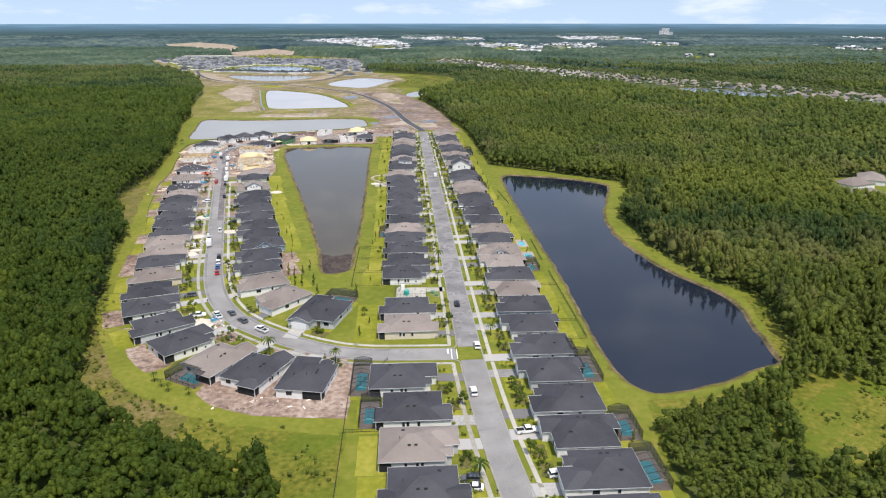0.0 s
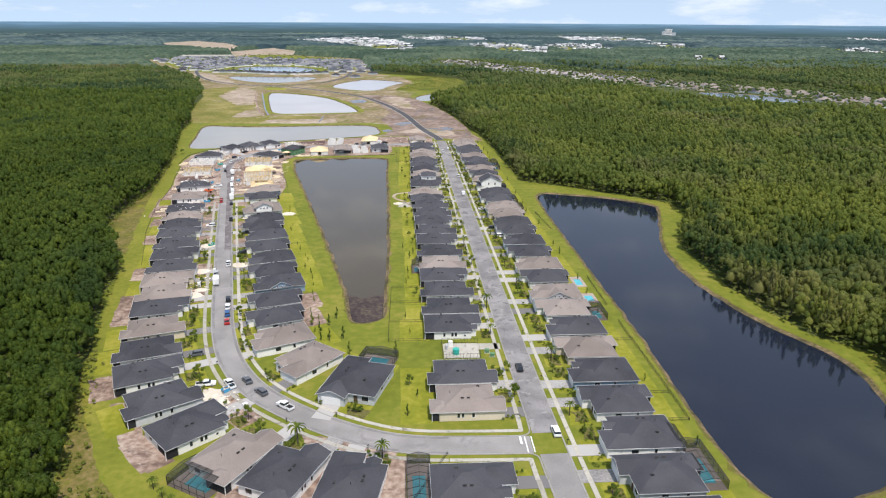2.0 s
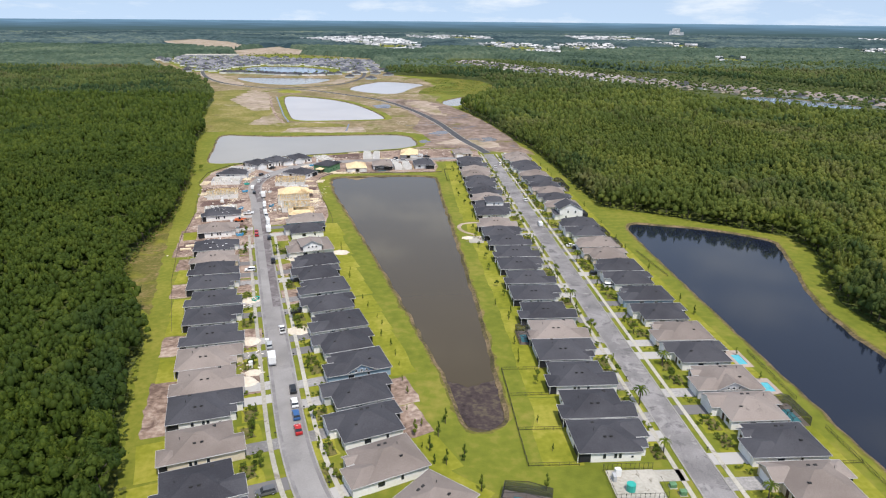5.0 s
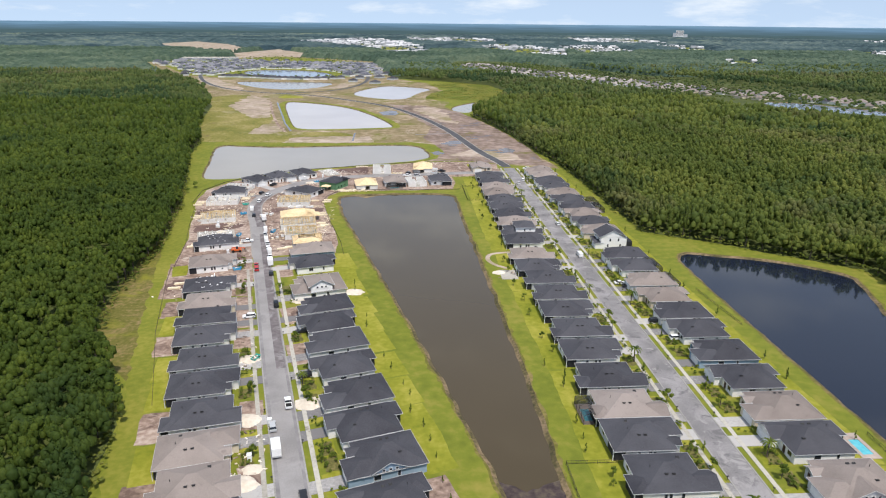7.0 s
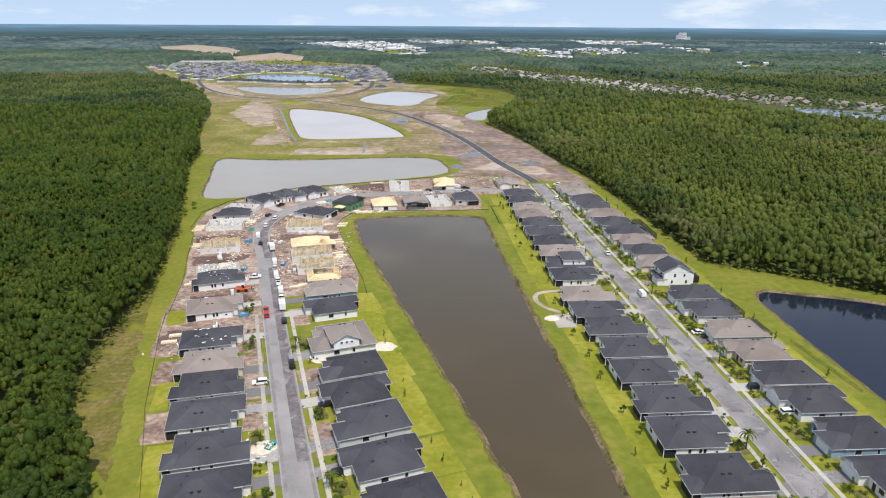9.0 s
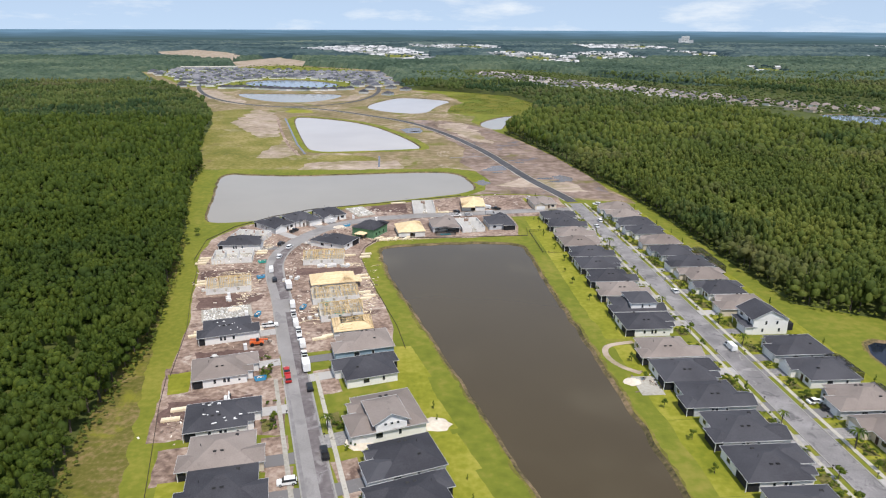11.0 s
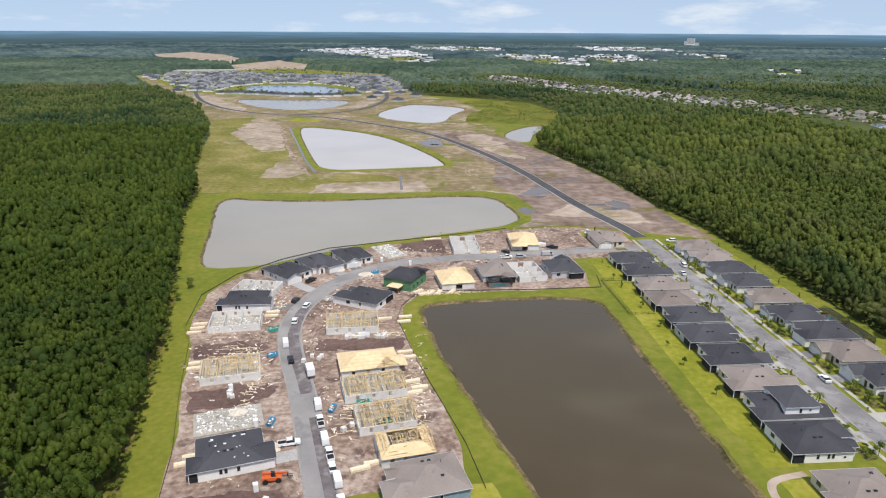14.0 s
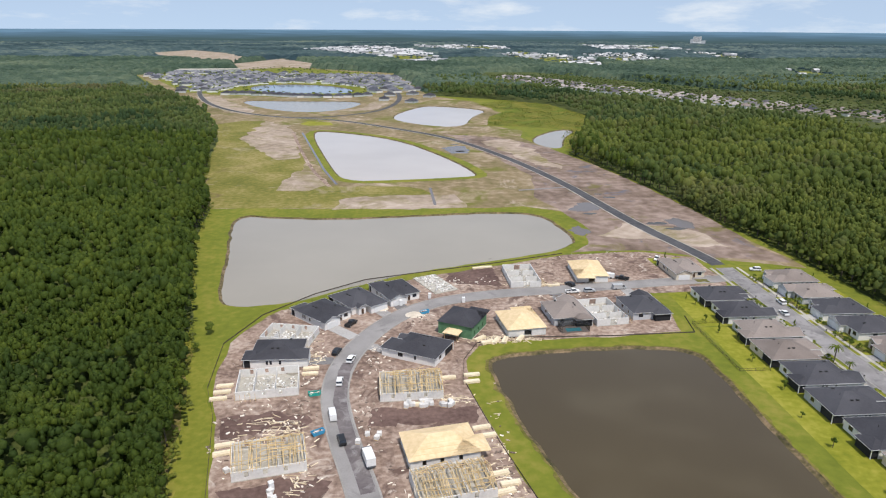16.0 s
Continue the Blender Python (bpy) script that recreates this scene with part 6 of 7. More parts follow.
CAR_SHAPES = {
    "suv": ([(-2.3, 0.35), (2.3, 0.35), (2.35, 0.75), (2.2, 0.95), (1.2, 1.05), (-2.25, 1.1), (-2.35, 0.7)], [(1.15, 1.04), (0.5, 1.62), (-1.9, 1.66), (-2.2, 1.08)]),
    "car": ([(-2.25, 0.32), (2.25, 0.32), (2.3, 0.65), (2.1, 0.82), (1.1, 0.92), (-1.7, 0.98), (-2.3, 0.92)], [(1.05, 0.91), (0.3, 1.42), (-1.0, 1.44), (-1.75, 0.97)]),
    "pickup": ([(-2.9, 0.45), (2.8, 0.45), (2.85, 0.95), (2.65, 1.1), (1.5, 1.18), (-0.7, 1.18), (-0.75, 0.98), (-2.85, 0.98), (-2.85, 1.15), (-2.92, 1.15)], [(1.45, 1.17), (0.85, 1.8), (-0.5, 1.82), (-0.68, 1.17)]),
    "van": ([(-2.9, 0.4), (2.8, 0.4), (2.9, 0.9), (2.3, 1.15), (1.7, 1.9), (1.3, 2.15), (-2.85, 2.2), (-2.95, 1.0)], [(2.28, 1.17), (1.74, 1.86), (1.0, 1.86), (1.0, 1.17)]),
    "truck": ([(-3.4, 0.6), (3.3, 0.6), (3.35, 1.2), (3.2, 2.2), (1.9, 2.3), (1.85, 1.0), (-3.4, 1.0)], [(3.3, 1.35), (3.22, 2.0), (2.2, 2.0), (2.2, 1.35)]),
}
TYRE = mesh_of("tyre", *(lambda p: ([(x, y, z) for y in (-0.12, 0.12) for x, z in p], [tuple(range(11, -1, -1)), tuple(range(12, 24))] + [(i, (i + 1) % 12, 12 + (i + 1) % 12, 12 + i) for i in range(12)]))(
    [(0.36 * math.cos(k * math.pi / 6), 0.36 * math.sin(k * math.pi / 6)) for k in range(12)]), RUBBER)
RIM = mesh_of("rim", *(lambda p: ([(x, y, z) for y in (-0.13, 0.13) for x, z in p], [tuple(range(7, -1, -1)), tuple(range(8, 16))]))([(0.2 * math.cos(k * math.pi / 4), 0.2 * math.sin(k * math.pi / 4)) for k in range(8)]), PAINTS["silver"])
CARS = {}


def vehicle(kind, paint):
    word = {"suv": "sport utility car", "car": "saloon car", "pickup": "pickup truck", "van": "panel van", "truck": "box truck"}[kind]
    car = thing({"suv": "car", "car": "car", "pickup": "pickup_truck", "van": "van", "truck": "box_truck"}[kind], f"{paint} {word} standing on the street", "car" if kind in ("suv", "car") else "truck" if kind != "van" else "van", "vehicles")
    body, cab = CAR_SHAPES[kind]
    put("body", *extruded(body, 0.95 if kind != "truck" else 1.1, 0.06), PAINTS[paint], car)
    put("glasshouse", *extruded(cab, 0.9 if kind != "van" else 0.965, 0.14 if kind != "van" else 0.0), GLASS, car, "dark tinted windows")
    if kind in ("suv", "car", "pickup"):
        x0, x1, z = min(cab[1][0], cab[2][0]), max(cab[1][0], cab[2][0]), max(cab[1][1], cab[2][1])
        put("roof", *box(x0 - 0.05, x1 + 0.05, -0.78, 0.78, z - 0.02, z + 0.04), PAINTS[paint], car)
    if kind == "pickup":
        put("bed_liner", *box(-2.8, -0.78, -0.8, 0.8, 0.98, 1.0), RUBBER, car)
        for s in (-1, 1):
            y0, y1 = sorted((s * 0.95, s * 0.83))
            put("bed_side", *box(-2.9, -0.72, y0, y1, 0.97, 1.22), PAINTS[paint], car)
    if kind == "truck":
        put("cargo_box", *box(-3.4, 1.6, -1.15, 1.15, 1.02, 3.1), PAINTS["white"], car)
    for s in (-1, 1):
        put("headlight", *box(body[1][0] - 0.02, body[1][0] + 0.07, s * 0.62 - 0.15, s * 0.62 + 0.15, 0.68, 0.82), TRIM, car)
    wx = 1.5 if kind in ("suv", "car") else 1.8 if kind != "truck" else 2.3
    for x in (-wx, wx):
        for s in (-0.86, 0.86):
            w = share("wheel", TYRE, car, pose(x, s, 0.36))
            share("rim", RIM, w)
    return car


def park(x, y, angle, kind, paint):
    m = pose(x, y, 0.06, 0, 0, angle)
    if (kind, paint) in CARS:
        return copy_thing(CARS[kind, paint], m)
    CARS[kind, paint] = vehicle(kind, paint)
    CARS[kind, paint].matrix_basis = m


def along(x, y):
    """The street's direction beside a place."""
    pts = ROAD_POINTS
    k = min(range(len(pts)), key=lambda i: math.hypot(pts[i][0] - x, pts[i][1] - y))
    a, b = pts[max(0, k - 1)], pts[min(len(pts) - 1, k + 1)]
    return math.degrees(math.atan2(b[1] - a[1], b[0] - a[0]))


for x, y, kind, paint in ((-130.4, 466.4, "pickup", "white"), (-132.4, 473, "van", "white"), (-134.4, 481.2, "pickup", "white"), (-136.1, 489.8, "van", "white"), (-140.7, 508.6, "truck", "grey"), (-147.9, 517.2, "suv", "black"),
                          (-151.4, 529, "van", "white"), (-151, 547, "suv", "white"), (-153.6, 566.5, "suv", "black"), (-124.2, 440.2, "truck", "white"), (-125.8, 448, "pickup", "white"), (-127.6, 456.2, "van", "white"),
                          (-129.2, 461, "car", "white"), (-128.6, 433, "suv", "red"), (-129.8, 438, "car", "red"), (-121.4, 427.6, "suv", "black"), (-113.4, 395, "pickup", "black"), (-97.2, 325.4, "pickup", "white"),
                          (-96.6, 303.8, "truck", "silver"), (-87.2, 286, "suv", "black"), (-85.6, 278.8, "suv", "white"), (-84.2, 272.6, "suv", "blue"), (-82.6, 265.8, "car", "red"), (-99.4, 314, "suv", "silver"),
                          (-70.6, 222.2, "pickup", "white"), (-66, 224.2, "car", "grey"), (-60.4, 217.4, "suv", "grey"), (-52.2, 209.6, "pickup", "white"), (21, 194.6, "suv", "white"), (16.6, 228.6, "suv", "black"),
                          (15.6, 447, "van", "white"), (16.2, 496.8, "car", "white"), (9.8, 589.6, "car", "white"), (14.4, 599.8, "suv", "white"), (-63.9, 614.2, "pickup", "white"), (-57, 614.8, "suv", "silver"), (-44, 617.4, "van", "silver"),
                          (17.4, 166, "suv", "white"), (-148.6, 561, "suv", "white")):
    park(x, y, along(x, y), kind, paint)
for x, y, a, kind, paint in ((29.6, 146.2, 8, "pickup", "white"), (34.0, 128.4, 10, "suv", "white"), (13.4, 127.6, 175, "suv", "grey"), (13.8, 124.6, 175, "car", "white"), (-121, 384.2, 190, "suv", "white"),
                             (-100, 371.4, 198, "suv", "black"), (-94.6, 340.6, 200, "suv", "black"), (25.6, 375.4, 2, "suv", "black"), (28, 361.8, 4, "suv", "white"), (26.6, 408.8, 4, "pickup", "black"), (24, 412.4, 4, "car", "white"),
                             (-86.2, 241.5, 200, "suv", "grey"), (-77.6, 222.4, 10, "pickup", "white"), (-141.2, 471.6, 12, "pickup", "white"), (-15.5, 652, 240, "pickup", "white"), (-63.2, 622, 120, "suv", "black"), (-39.4, 628, 150, "pickup", "black"),
                             (-45, 630.5, 150, "van", "white"), (22.8, 636, 170, "suv", "white"), (-150.5, 588, 60, "pickup", "black"), (-49, 243, 205, "suv", "black")):
    park(x, y, a, kind, paint)


def loader(x, y, angle):
    """A telescopic handler."""
    m = thing("telehandler", "orange telescopic handler on a bare lot", "loader")
    put("chassis", *extruded([(-2.2, 0.7), (2.2, 0.7), (2.3, 1.1), (1.0, 1.4), (-2.3, 1.5)], 0.9, 0.05), PAINTS["orange"], m)
    put("cab", *extruded([(-0.2, 1.3), (0.9, 1.3), (0.7, 2.5), (-0.2, 2.5)], 0.45, 0.05), GLASS, m)
    put("boom", *beam((-2.2, 0.6, 2.0), (3.6, 0.6, 1.5), 0.4), PAINTS["orange"], m)
    put("fork", *merge(beam((3.6, 0.2, 0.6), (4.8, 0.2, 0.6), 0.12), beam((3.6, 1.0, 0.6), (4.8, 1.0, 0.6), 0.12), beam((3.6, 0.6, 1.6), (3.6, 0.6, 0.5), 0.3)), RUBBER, m)
    for px in (-1.5, 1.5):
        for s in (-1.0, 1.0):
            share("wheel", TYRE, m, pose(px, s, 0.6) @ Matrix.Diagonal((1.7, 1.7, 1.7, 1)))
    m.matrix_basis = pose(x, y, 0, 0, 0, angle)


def digger(x, y, angle):
    m = thing("mini_excavator", "small white excavator on dark soil", "excavator")
    for s in (-0.8, 0.8):
        put("track", *extruded([(-1.2, 0.0), (1.2, 0.0), (1.5, 0.3), (1.2, 0.6), (-1.2, 0.6), (-1.5, 0.3)], 0.2), RUBBER, m).matrix_basis = pose(0, s, 0)
    put("body", *extruded([(-1.3, 0.65), (1.0, 0.65), (1.0, 1.3), (-1.4, 1.5)], 0.85, 0.1), PAINTS["white"], m)
    put("cab", *box(-0.3, 0.9, -0.1, 0.8, 1.3, 2.5), PAINTS["white"], m)
    put("cab_glass", *box(-0.2, 0.93, -0.13, 0.7, 1.6, 2.3), GLASS, m)
    put("boom", *merge(beam((1.0, -0.4, 1.0), (2.6, -0.4, 2.8), 0.28), beam((2.6, -0.4, 2.8), (3.6, -0.4, 1.2), 0.22)), PAINTS["white"], m)
    put("bucket", *extruded([(3.3, 0.6), (3.9, 0.5), (4.0, 1.2), (3.6, 1.3)], 0.4), VENT, m).matrix_basis = pose(0, -0.4, 0)
    m.matrix_basis = pose(x, y, 0, 0, 0, angle)


loader(-142.9, 457.4, 10)
digger(-143.5, 420, 100)

# ---- gardens ----
rg = np.random.default_rng(3)


def plant_meshes(kind, count, lobes, leaves, h, w, mat):
    out = []
    for _ in range(count):
        v, f = crown_shape(lobes, leaves, kind, rg)
        out.append(sheet("crown", v * (w * 2, w * 2, h), f, mat))
    return out


SHRUBS = plant_meshes("round", 4, 3, 60, 1.5, 0.9, SHRUB)
CONES = plant_meshes("spire", 3, 4, 90, 4.2, 1.0, SHRUB)
ROUNDS = plant_meshes("round", 3, 4, 110, 4.6, 1.5, SHRUB)
STEM = mesh_of("trunk", *merge(beam((0, 0, -0.05), (0.03, 0.02, 2.6), 0.14)), BARK)
PALM_STEM = mesh_of("trunk", *merge(beam((0, 0, -0.05), (0.1, 0.0, 2.0), 0.28), beam((0.1, 0, 2.0), (0.15, 0.05, 4.2), 0.24)), BARK)
fronds = []
for k in range(13):
    a, d = 2 * math.pi * k / 13, 0.2 * (k % 3)
    p = [Vector((math.cos(a) * r_, math.sin(a) * r_, 4.2 + z)) for r_, z in ((0, 0), (0.9, 0.55 + d), (1.7, 0.35 + d), (2.3, -0.4 + d))]
    s = Vector((-math.sin(a), math.cos(a), 0)) * 0.22
    v = [tuple(q + i * s * (1 if j in (1, 2) else 0.3)) for j, q in enumerate(p) for i in (-1, 1)]
    fronds.append((v, [(2 * j, 2 * j + 1, 2 * j + 3, 2 * j + 2) for j in range(3)]))
FRONDS = mesh_of("fronds", *merge(*fronds), SHRUB)


def plant(kind, x, y, scale, turn, variant=0):
    if kind == "shrub":
        ob = new("shrub", SHRUBS[variant % 4])
        tagged(ob, "low rounded green shrub in a garden bed", "shrub", "garden shrubs")
    elif kind == "palm":
        ob = thing("palm_tree", "young palm tree with arching green fronds", "tree", "garden palms")
        share("trunk", PALM_STEM, ob)
        share("fronds", FRONDS, ob)
    else:
        ob = thing("young_tree", "young upright dark green garden tree" if kind == "cone" else "young round-crowned green garden tree", "tree", "garden trees")
        share("trunk", STEM, ob)
        share("crown", (CONES if kind == "cone" else ROUNDS)[variant % 3], ob)
    ob.matrix_basis = pose(x, y, 0, 0, 0, turn) @ Matrix.Diagonal((scale, scale, scale, 1))


def near_road(x, y):
    return min(math.hypot(x - q, y - w) for q, w in ROAD_POINTS[::2]) < 4.6


for i, (x, y, a, look_) in enumerate(LOTS):
    r = random.Random(100 + i)
    c, s = math.cos(radians(a)), math.sin(radians(a))
    spot = lambda u, v: (x + c * u - s * v, y + s * u + c * v)
    raw = y > 452 and x < -20 or raw_front(i, x, y)
    if raw:
        continue
    free = 1 if look_[0] in "ac" else -1
    for k in range(3):
        u, v = r.uniform(10.2, 12.6), free * r.uniform(0.8, 6.8)
        p = spot(u, v)
        if not near_road(*p):
            plant("shrub", *p, r.uniform(0.6, 1.25), r.uniform(0, 360), r.randrange(4))
    p = spot(r.uniform(12, 14.5), free * r.uniform(2.5, 5.5))
    if not near_road(*p):
        plant(r.choice(("round", "palm", "cone", "round")), *p, r.uniform(0.7, 1.15), r.uniform(0, 360), r.randrange(3))
    if -20 < x < 20 and y > 200:
        for k in range(r.choice((1, 1, 2))):
            plant("cone" if r.random() < 0.45 else "round", *spot(r.uniform(-16.8, -11.5), -5 + 6 * k + r.uniform(0, 5) + r.uniform(-1.5, 1.5)), r.uniform(0.5, 0.9), r.uniform(0, 360), r.randrange(3))
    elif x > 20 and r.random() < 0.7:
        plant("cone", *spot(r.uniform(-15, -12.6), r.uniform(-5, 5)), r.uniform(0.6, 0.9), r.uniform(0, 360), r.randrange(3))
    elif -120 < x < -60 and a > 150:
        for k in range(2):
            plant("cone", *spot(r.uniform(-16, -12), -4 + 7 * k + r.uniform(-1, 1)), r.uniform(0.4, 0.68), r.uniform(0, 360), r.randrange(3))
beds = []
for i, (x, y, a, look_) in enumerate(LOTS):
    r = random.Random(700 + i)
    if y > 452 and x < -20 or raw_front(i, x, y):
        continue
    c, s = math.cos(radians(a)), math.sin(radians(a))
    free = 1 if look_[0] in "ac" else -1
    for k in range(16):
        u, v = (r.uniform(9.6, 13.4), free * r.uniform(0.2, 7.2)) if k < 11 else (r.uniform(9.3, 14), -free * r.uniform(5.9, 7.6))
        p = (x + c * u - s * v, y + s * u + c * v)
        if not near_road(*p):
            beds.append(p)
beds = np.array(beds)
scatter("shrubs", beds, rg.uniform(0.5, 1.5, len(beds)), rg.uniform(0.35, 0.8, len(beds)), "round", 1, 16, SHRUB, "small shrubs and tufts crowding the garden beds", 8)
for x, y, sc in ((-73.5, 173.4, 0.5), (-70.6, 170.6, 0.55), (-64, 168.4, 0.5), (-76.5, 176.4, 0.6)):
    plant("palm", x, y, sc, x * 40)
for x, y, sc in ((-198.7, 583.7, 3.0), (-199.1, 570.1, 2.2)):
    plant("shrub", x, y, sc, x * 20, int(-x))
for x, y in ((-43.8, 268), (-46, 262), (-52, 263), (-48.4, 256), (-40, 252), (-44.5, 250.4), (-37, 240.4), (-22, 240)):
    plant("cone", x, y, 1.1, x * 30, int(y))

# bushes on the rough ground
bush = []
for zone in (MEADOWS[0], MEADOWS[2], MEADOWS[3], MEADOWS[4], MEADOWS[6]):
    xs, ys = [q[0] for q in zone], [q[1] for q in zone]
    area = (max(xs) - min(xs)) * (max(ys) - min(ys))
    p = np.stack((rg.uniform(min(xs), max(xs), int(area / 5)), rg.uniform(min(ys), max(ys), int(area / 5))), -1)
    bush.append(p[inside(p[:, 0], p[:, 1], zone)])
bush = np.concatenate(bush)
bush = bush[rg.random(len(bush)) < 0.5 + 0.5 * np.sign(lumps(bush, 0.06, 2.0))]
scatter("undergrowth", bush, rg.uniform(0.2, 1.0, len(bush)) ** 3 * 2.4 + 0.15, rg.uniform(0.25, 0.8, len(bush)), "round", 1, 8, LEAF_C, "low wild bushes and tufts on the rough meadow", 6)
fringe = np.array([q for line, out in ((EDGE_WEST[1:24], -1), (EDGE_EAST[1:24], 1)) for d in (-0.6, 1.4) for q in side(dense(line, 2.4, False), out * d)])
fringe = fringe + rg.uniform(-1.3, 1.3, fringe.shape)
scatter("undergrowth", fringe, rg.uniform(1.0, 3.6, len(fringe)), rg.uniform(0.8, 1.7, len(fringe)), "round", 2, 16, LEAF_C, "light green bushes fringing the woods", 6)


# ---- trees along the woods' edges ----
def big_tree(kind, mat, h, w, seed):
    r = np.random.default_rng(seed)
    tree = thing("tree", "tall green tree with bare lower trunk at the wood's edge" if kind == "spire" else "broad green tree at the wood's edge", "tree", "trees along the woods")
    put("trunk", *merge(beam((0, 0, -0.1), (0.2, 0.1, h * 0.45), 0.4), beam((0.2, 0.1, h * 0.45), (0.1, 0.2, h * 0.8), 0.22), *[beam((0.18, 0.1, h * q), (math.cos(q * 40) * w * 0.6, math.sin(q * 40) * w * 0.6, h * (q + 0.16)), 0.13) for q in (0.38, 0.46, 0.53, 0.6)]), BARK, tree)
    v, f = crown_shape(7, 260, kind, r)
    ob = new("crown", sheet("crown", v * (w * 2, w * 2, h), f, mat))
    ob.parent = tree
    return tree


edge_trees = {"w": [big_tree("round", LEAF_L, h, w, k) for k, (h, w) in enumerate(((13, 3.6), (11, 3.2), (14.5, 3.4), (9.5, 3.0)))],
              "e": [big_tree(kd, LEAF_R, h, w, 20 + k) for k, (kd, h, w) in enumerate((("spire", 15, 2.8), ("round", 11.5, 3.2), ("spire", 13, 2.4), ("round", 9, 3.0)))]}
used = {}
re_ = random.Random(8)
for side_, line in (("w", EDGE_WEST[1:24]), ("e", EDGE_EAST[1:24])):
    outward = -1 if side_ == "w" else 1
    for q in side(dense(line, 6.4, False), outward * 3.2):
        x, y = q[0] + re_.uniform(-1.6, 1.6), q[1] + re_.uniform(-1.6, 1.6)
        if inside([x], [y], clear_zone)[0] or inside([x], [y], meadow_zones[3])[0]:
            continue
        t = re_.choice(edge_trees[side_])
        m = pose(x, y, 0, 0, 0, re_.uniform(0, 360)) @ Matrix.Diagonal((*[re_.uniform(0.75, 1.15) * (0.5 if side_ == "e" and y < 190 else 1)] * 3, 1))
        if t not in used:
            used[t] = True
            t.matrix_basis = m
        else:
            copy_thing(t, m @ Matrix.Diagonal((*[1 / k for k in t.scale], 1)))


# ---- the estate's small works ----
pad = thing("pump_station", "fenced concrete pump station pad with tank and cabinets", "pump station")
put("pad", *box(-6.4, 5.2, 236.4, 246.6, -0.05, 0.14), CONCRETE, pad)
put("apron", *box(5.2, 12.6, 242.2, 246.4, -0.05, 0.10), CONCRETE, pad)
put("tank", *prism([(-2.4 + 1.1 * math.cos(k * math.pi / 6), 239.4 + 1.1 * math.sin(k * math.pi / 6)) for k in range(12)], 0.1, 1.9), PAINTS["teal"], pad)
put("cabinet", *box(-4.6, -3.2, 244.2, 245.4, 0.1, 2.0), PAINTS["white"], pad)
put("cabinet", *box(-5.6, -4.9, 242.2, 244.0, 0.1, 1.6), PAINTS["silver"], pad)
for k in range(12):
    for yy in (236.1, 246.9):
        put("fence_post", *beam((-6.8 + 1.1 * k, yy, 0), (-6.8 + 1.1 * k, yy, 1.9), 0.07), BRONZE, pad)
for a, b in (((-6.8, 236.1), (5.4, 236.1)), ((-6.8, 246.9), (5.4, 246.9)), ((-6.8, 236.1), (-6.8, 246.9)), ((5.4, 236.1), (5.4, 242))):
    for z in (0.3, 1.8):
        put("fence_rail", *beam((*a, z), (*b, z), 0.06), BRONZE, pad)
for x, y in ((7.8, 240.2), (9.2, 237.6)):
    b = thing("utility_box", "green steel utility box on the verge", "utility box")
    put("case", *box(-0.7, 0.7, -0.6, 0.6, 0.1, 1.1), GREENSHEATH, b)
    put("lid", *hip(-0.7, 0.7, -0.6, 0.6, 1.1, 0.2, over=0.06)[:2], GREENSHEATH, b)
    put("plinth", *box(-0.9, 0.9, -0.8, 0.8, 0, 0.1), CONCRETE, b)
    b.matrix_basis = pose(x, y, 0)


def fence(points_, h=1.1):
    f = thing("garden_fence", "black metal garden fence round a lawn", "fence", "garden fences")
    for a, b in zip(points_, points_[1:]):
        n = max(1, round(math.dist(a, b) / 2.4))
        for k in range(n + 1):
            q = Vector(a).lerp(Vector(b), k / n)
            put("post", *beam((q.x, q.y, 0), (q.x, q.y, h), 0.08), BRONZE, f)
        for z in (0.25, h - 0.08):
            put("rail", *beam((*a, z), (*b, z), 0.06), BRONZE, f)
        put("infill", *merge(*[beam((*Vector(a).lerp(Vector(b), k / (n * 6)), 0.25), (*Vector(a).lerp(Vector(b), k / (n * 6)), h - 0.08), 0.03) for k in range(n * 6)]), BRONZE, f)["kind"] = "stuff"


for line in ([(-12, 249), (-24.6, 249), (-24.8, 264), (-13, 264)], [(-13, 281), (-24.8, 281), (-24.9, 296), (-12, 296)], [(-24.8, 264), (-24.8, 281)], [(50, 213), (58.6, 213), (58.4, 230), (57.8, 262)], [(48, 247), (58.2, 247)], [(49, 199), (58.6, 199), (58.6, 213)],
             [(57.6, 276), (57.4, 305)], [(-17.8, 548), (-27.6, 548), (-28, 583), (-18, 583)], [(-17.6, 104), (-18.4, 166), (-8, 186.6)], [(-18, 148), (-9, 148)], [(56, 372), (53, 405)]):
    fence(line)

for r_, pts in ((1.0, [(-15.4, 453.5), (-24.5, 451.6), (-27, 448), (-27.4, 442), (-24.6, 436), (-20, 432)]),):
    strip("path", rounded(pts, 2, False), -1.0, 1.0, -0.05, 0.03, BARE_SOIL, "pale sandy footpath behind the houses", "footpath")
tagged(put("slab", *box(-24, -17, 419, 430, -0.05, 0.05), CONCRETE), "pale concrete patio being laid", "patio", kind="structure")
for line, w in (([(-231, 1044), (-212, 960), (-190, 862), (-176, 812)], 2.5), ([(-113.6, 800), (-112.4, 755)], 2.2)):
    strip("ditch", line, -w * 0.4, w * 0.4, -0.05, 0.02, WATER_WET, "narrow drainage ditch with standing water", "ditch")
strip("track", rounded([(-240, 1045), (-222, 960), (-199, 862), (-180, 806)], 1, False), -1.4, 1.4, -0.05, 0.02, DIRT, "pale sandy track beside the ditch", "track")

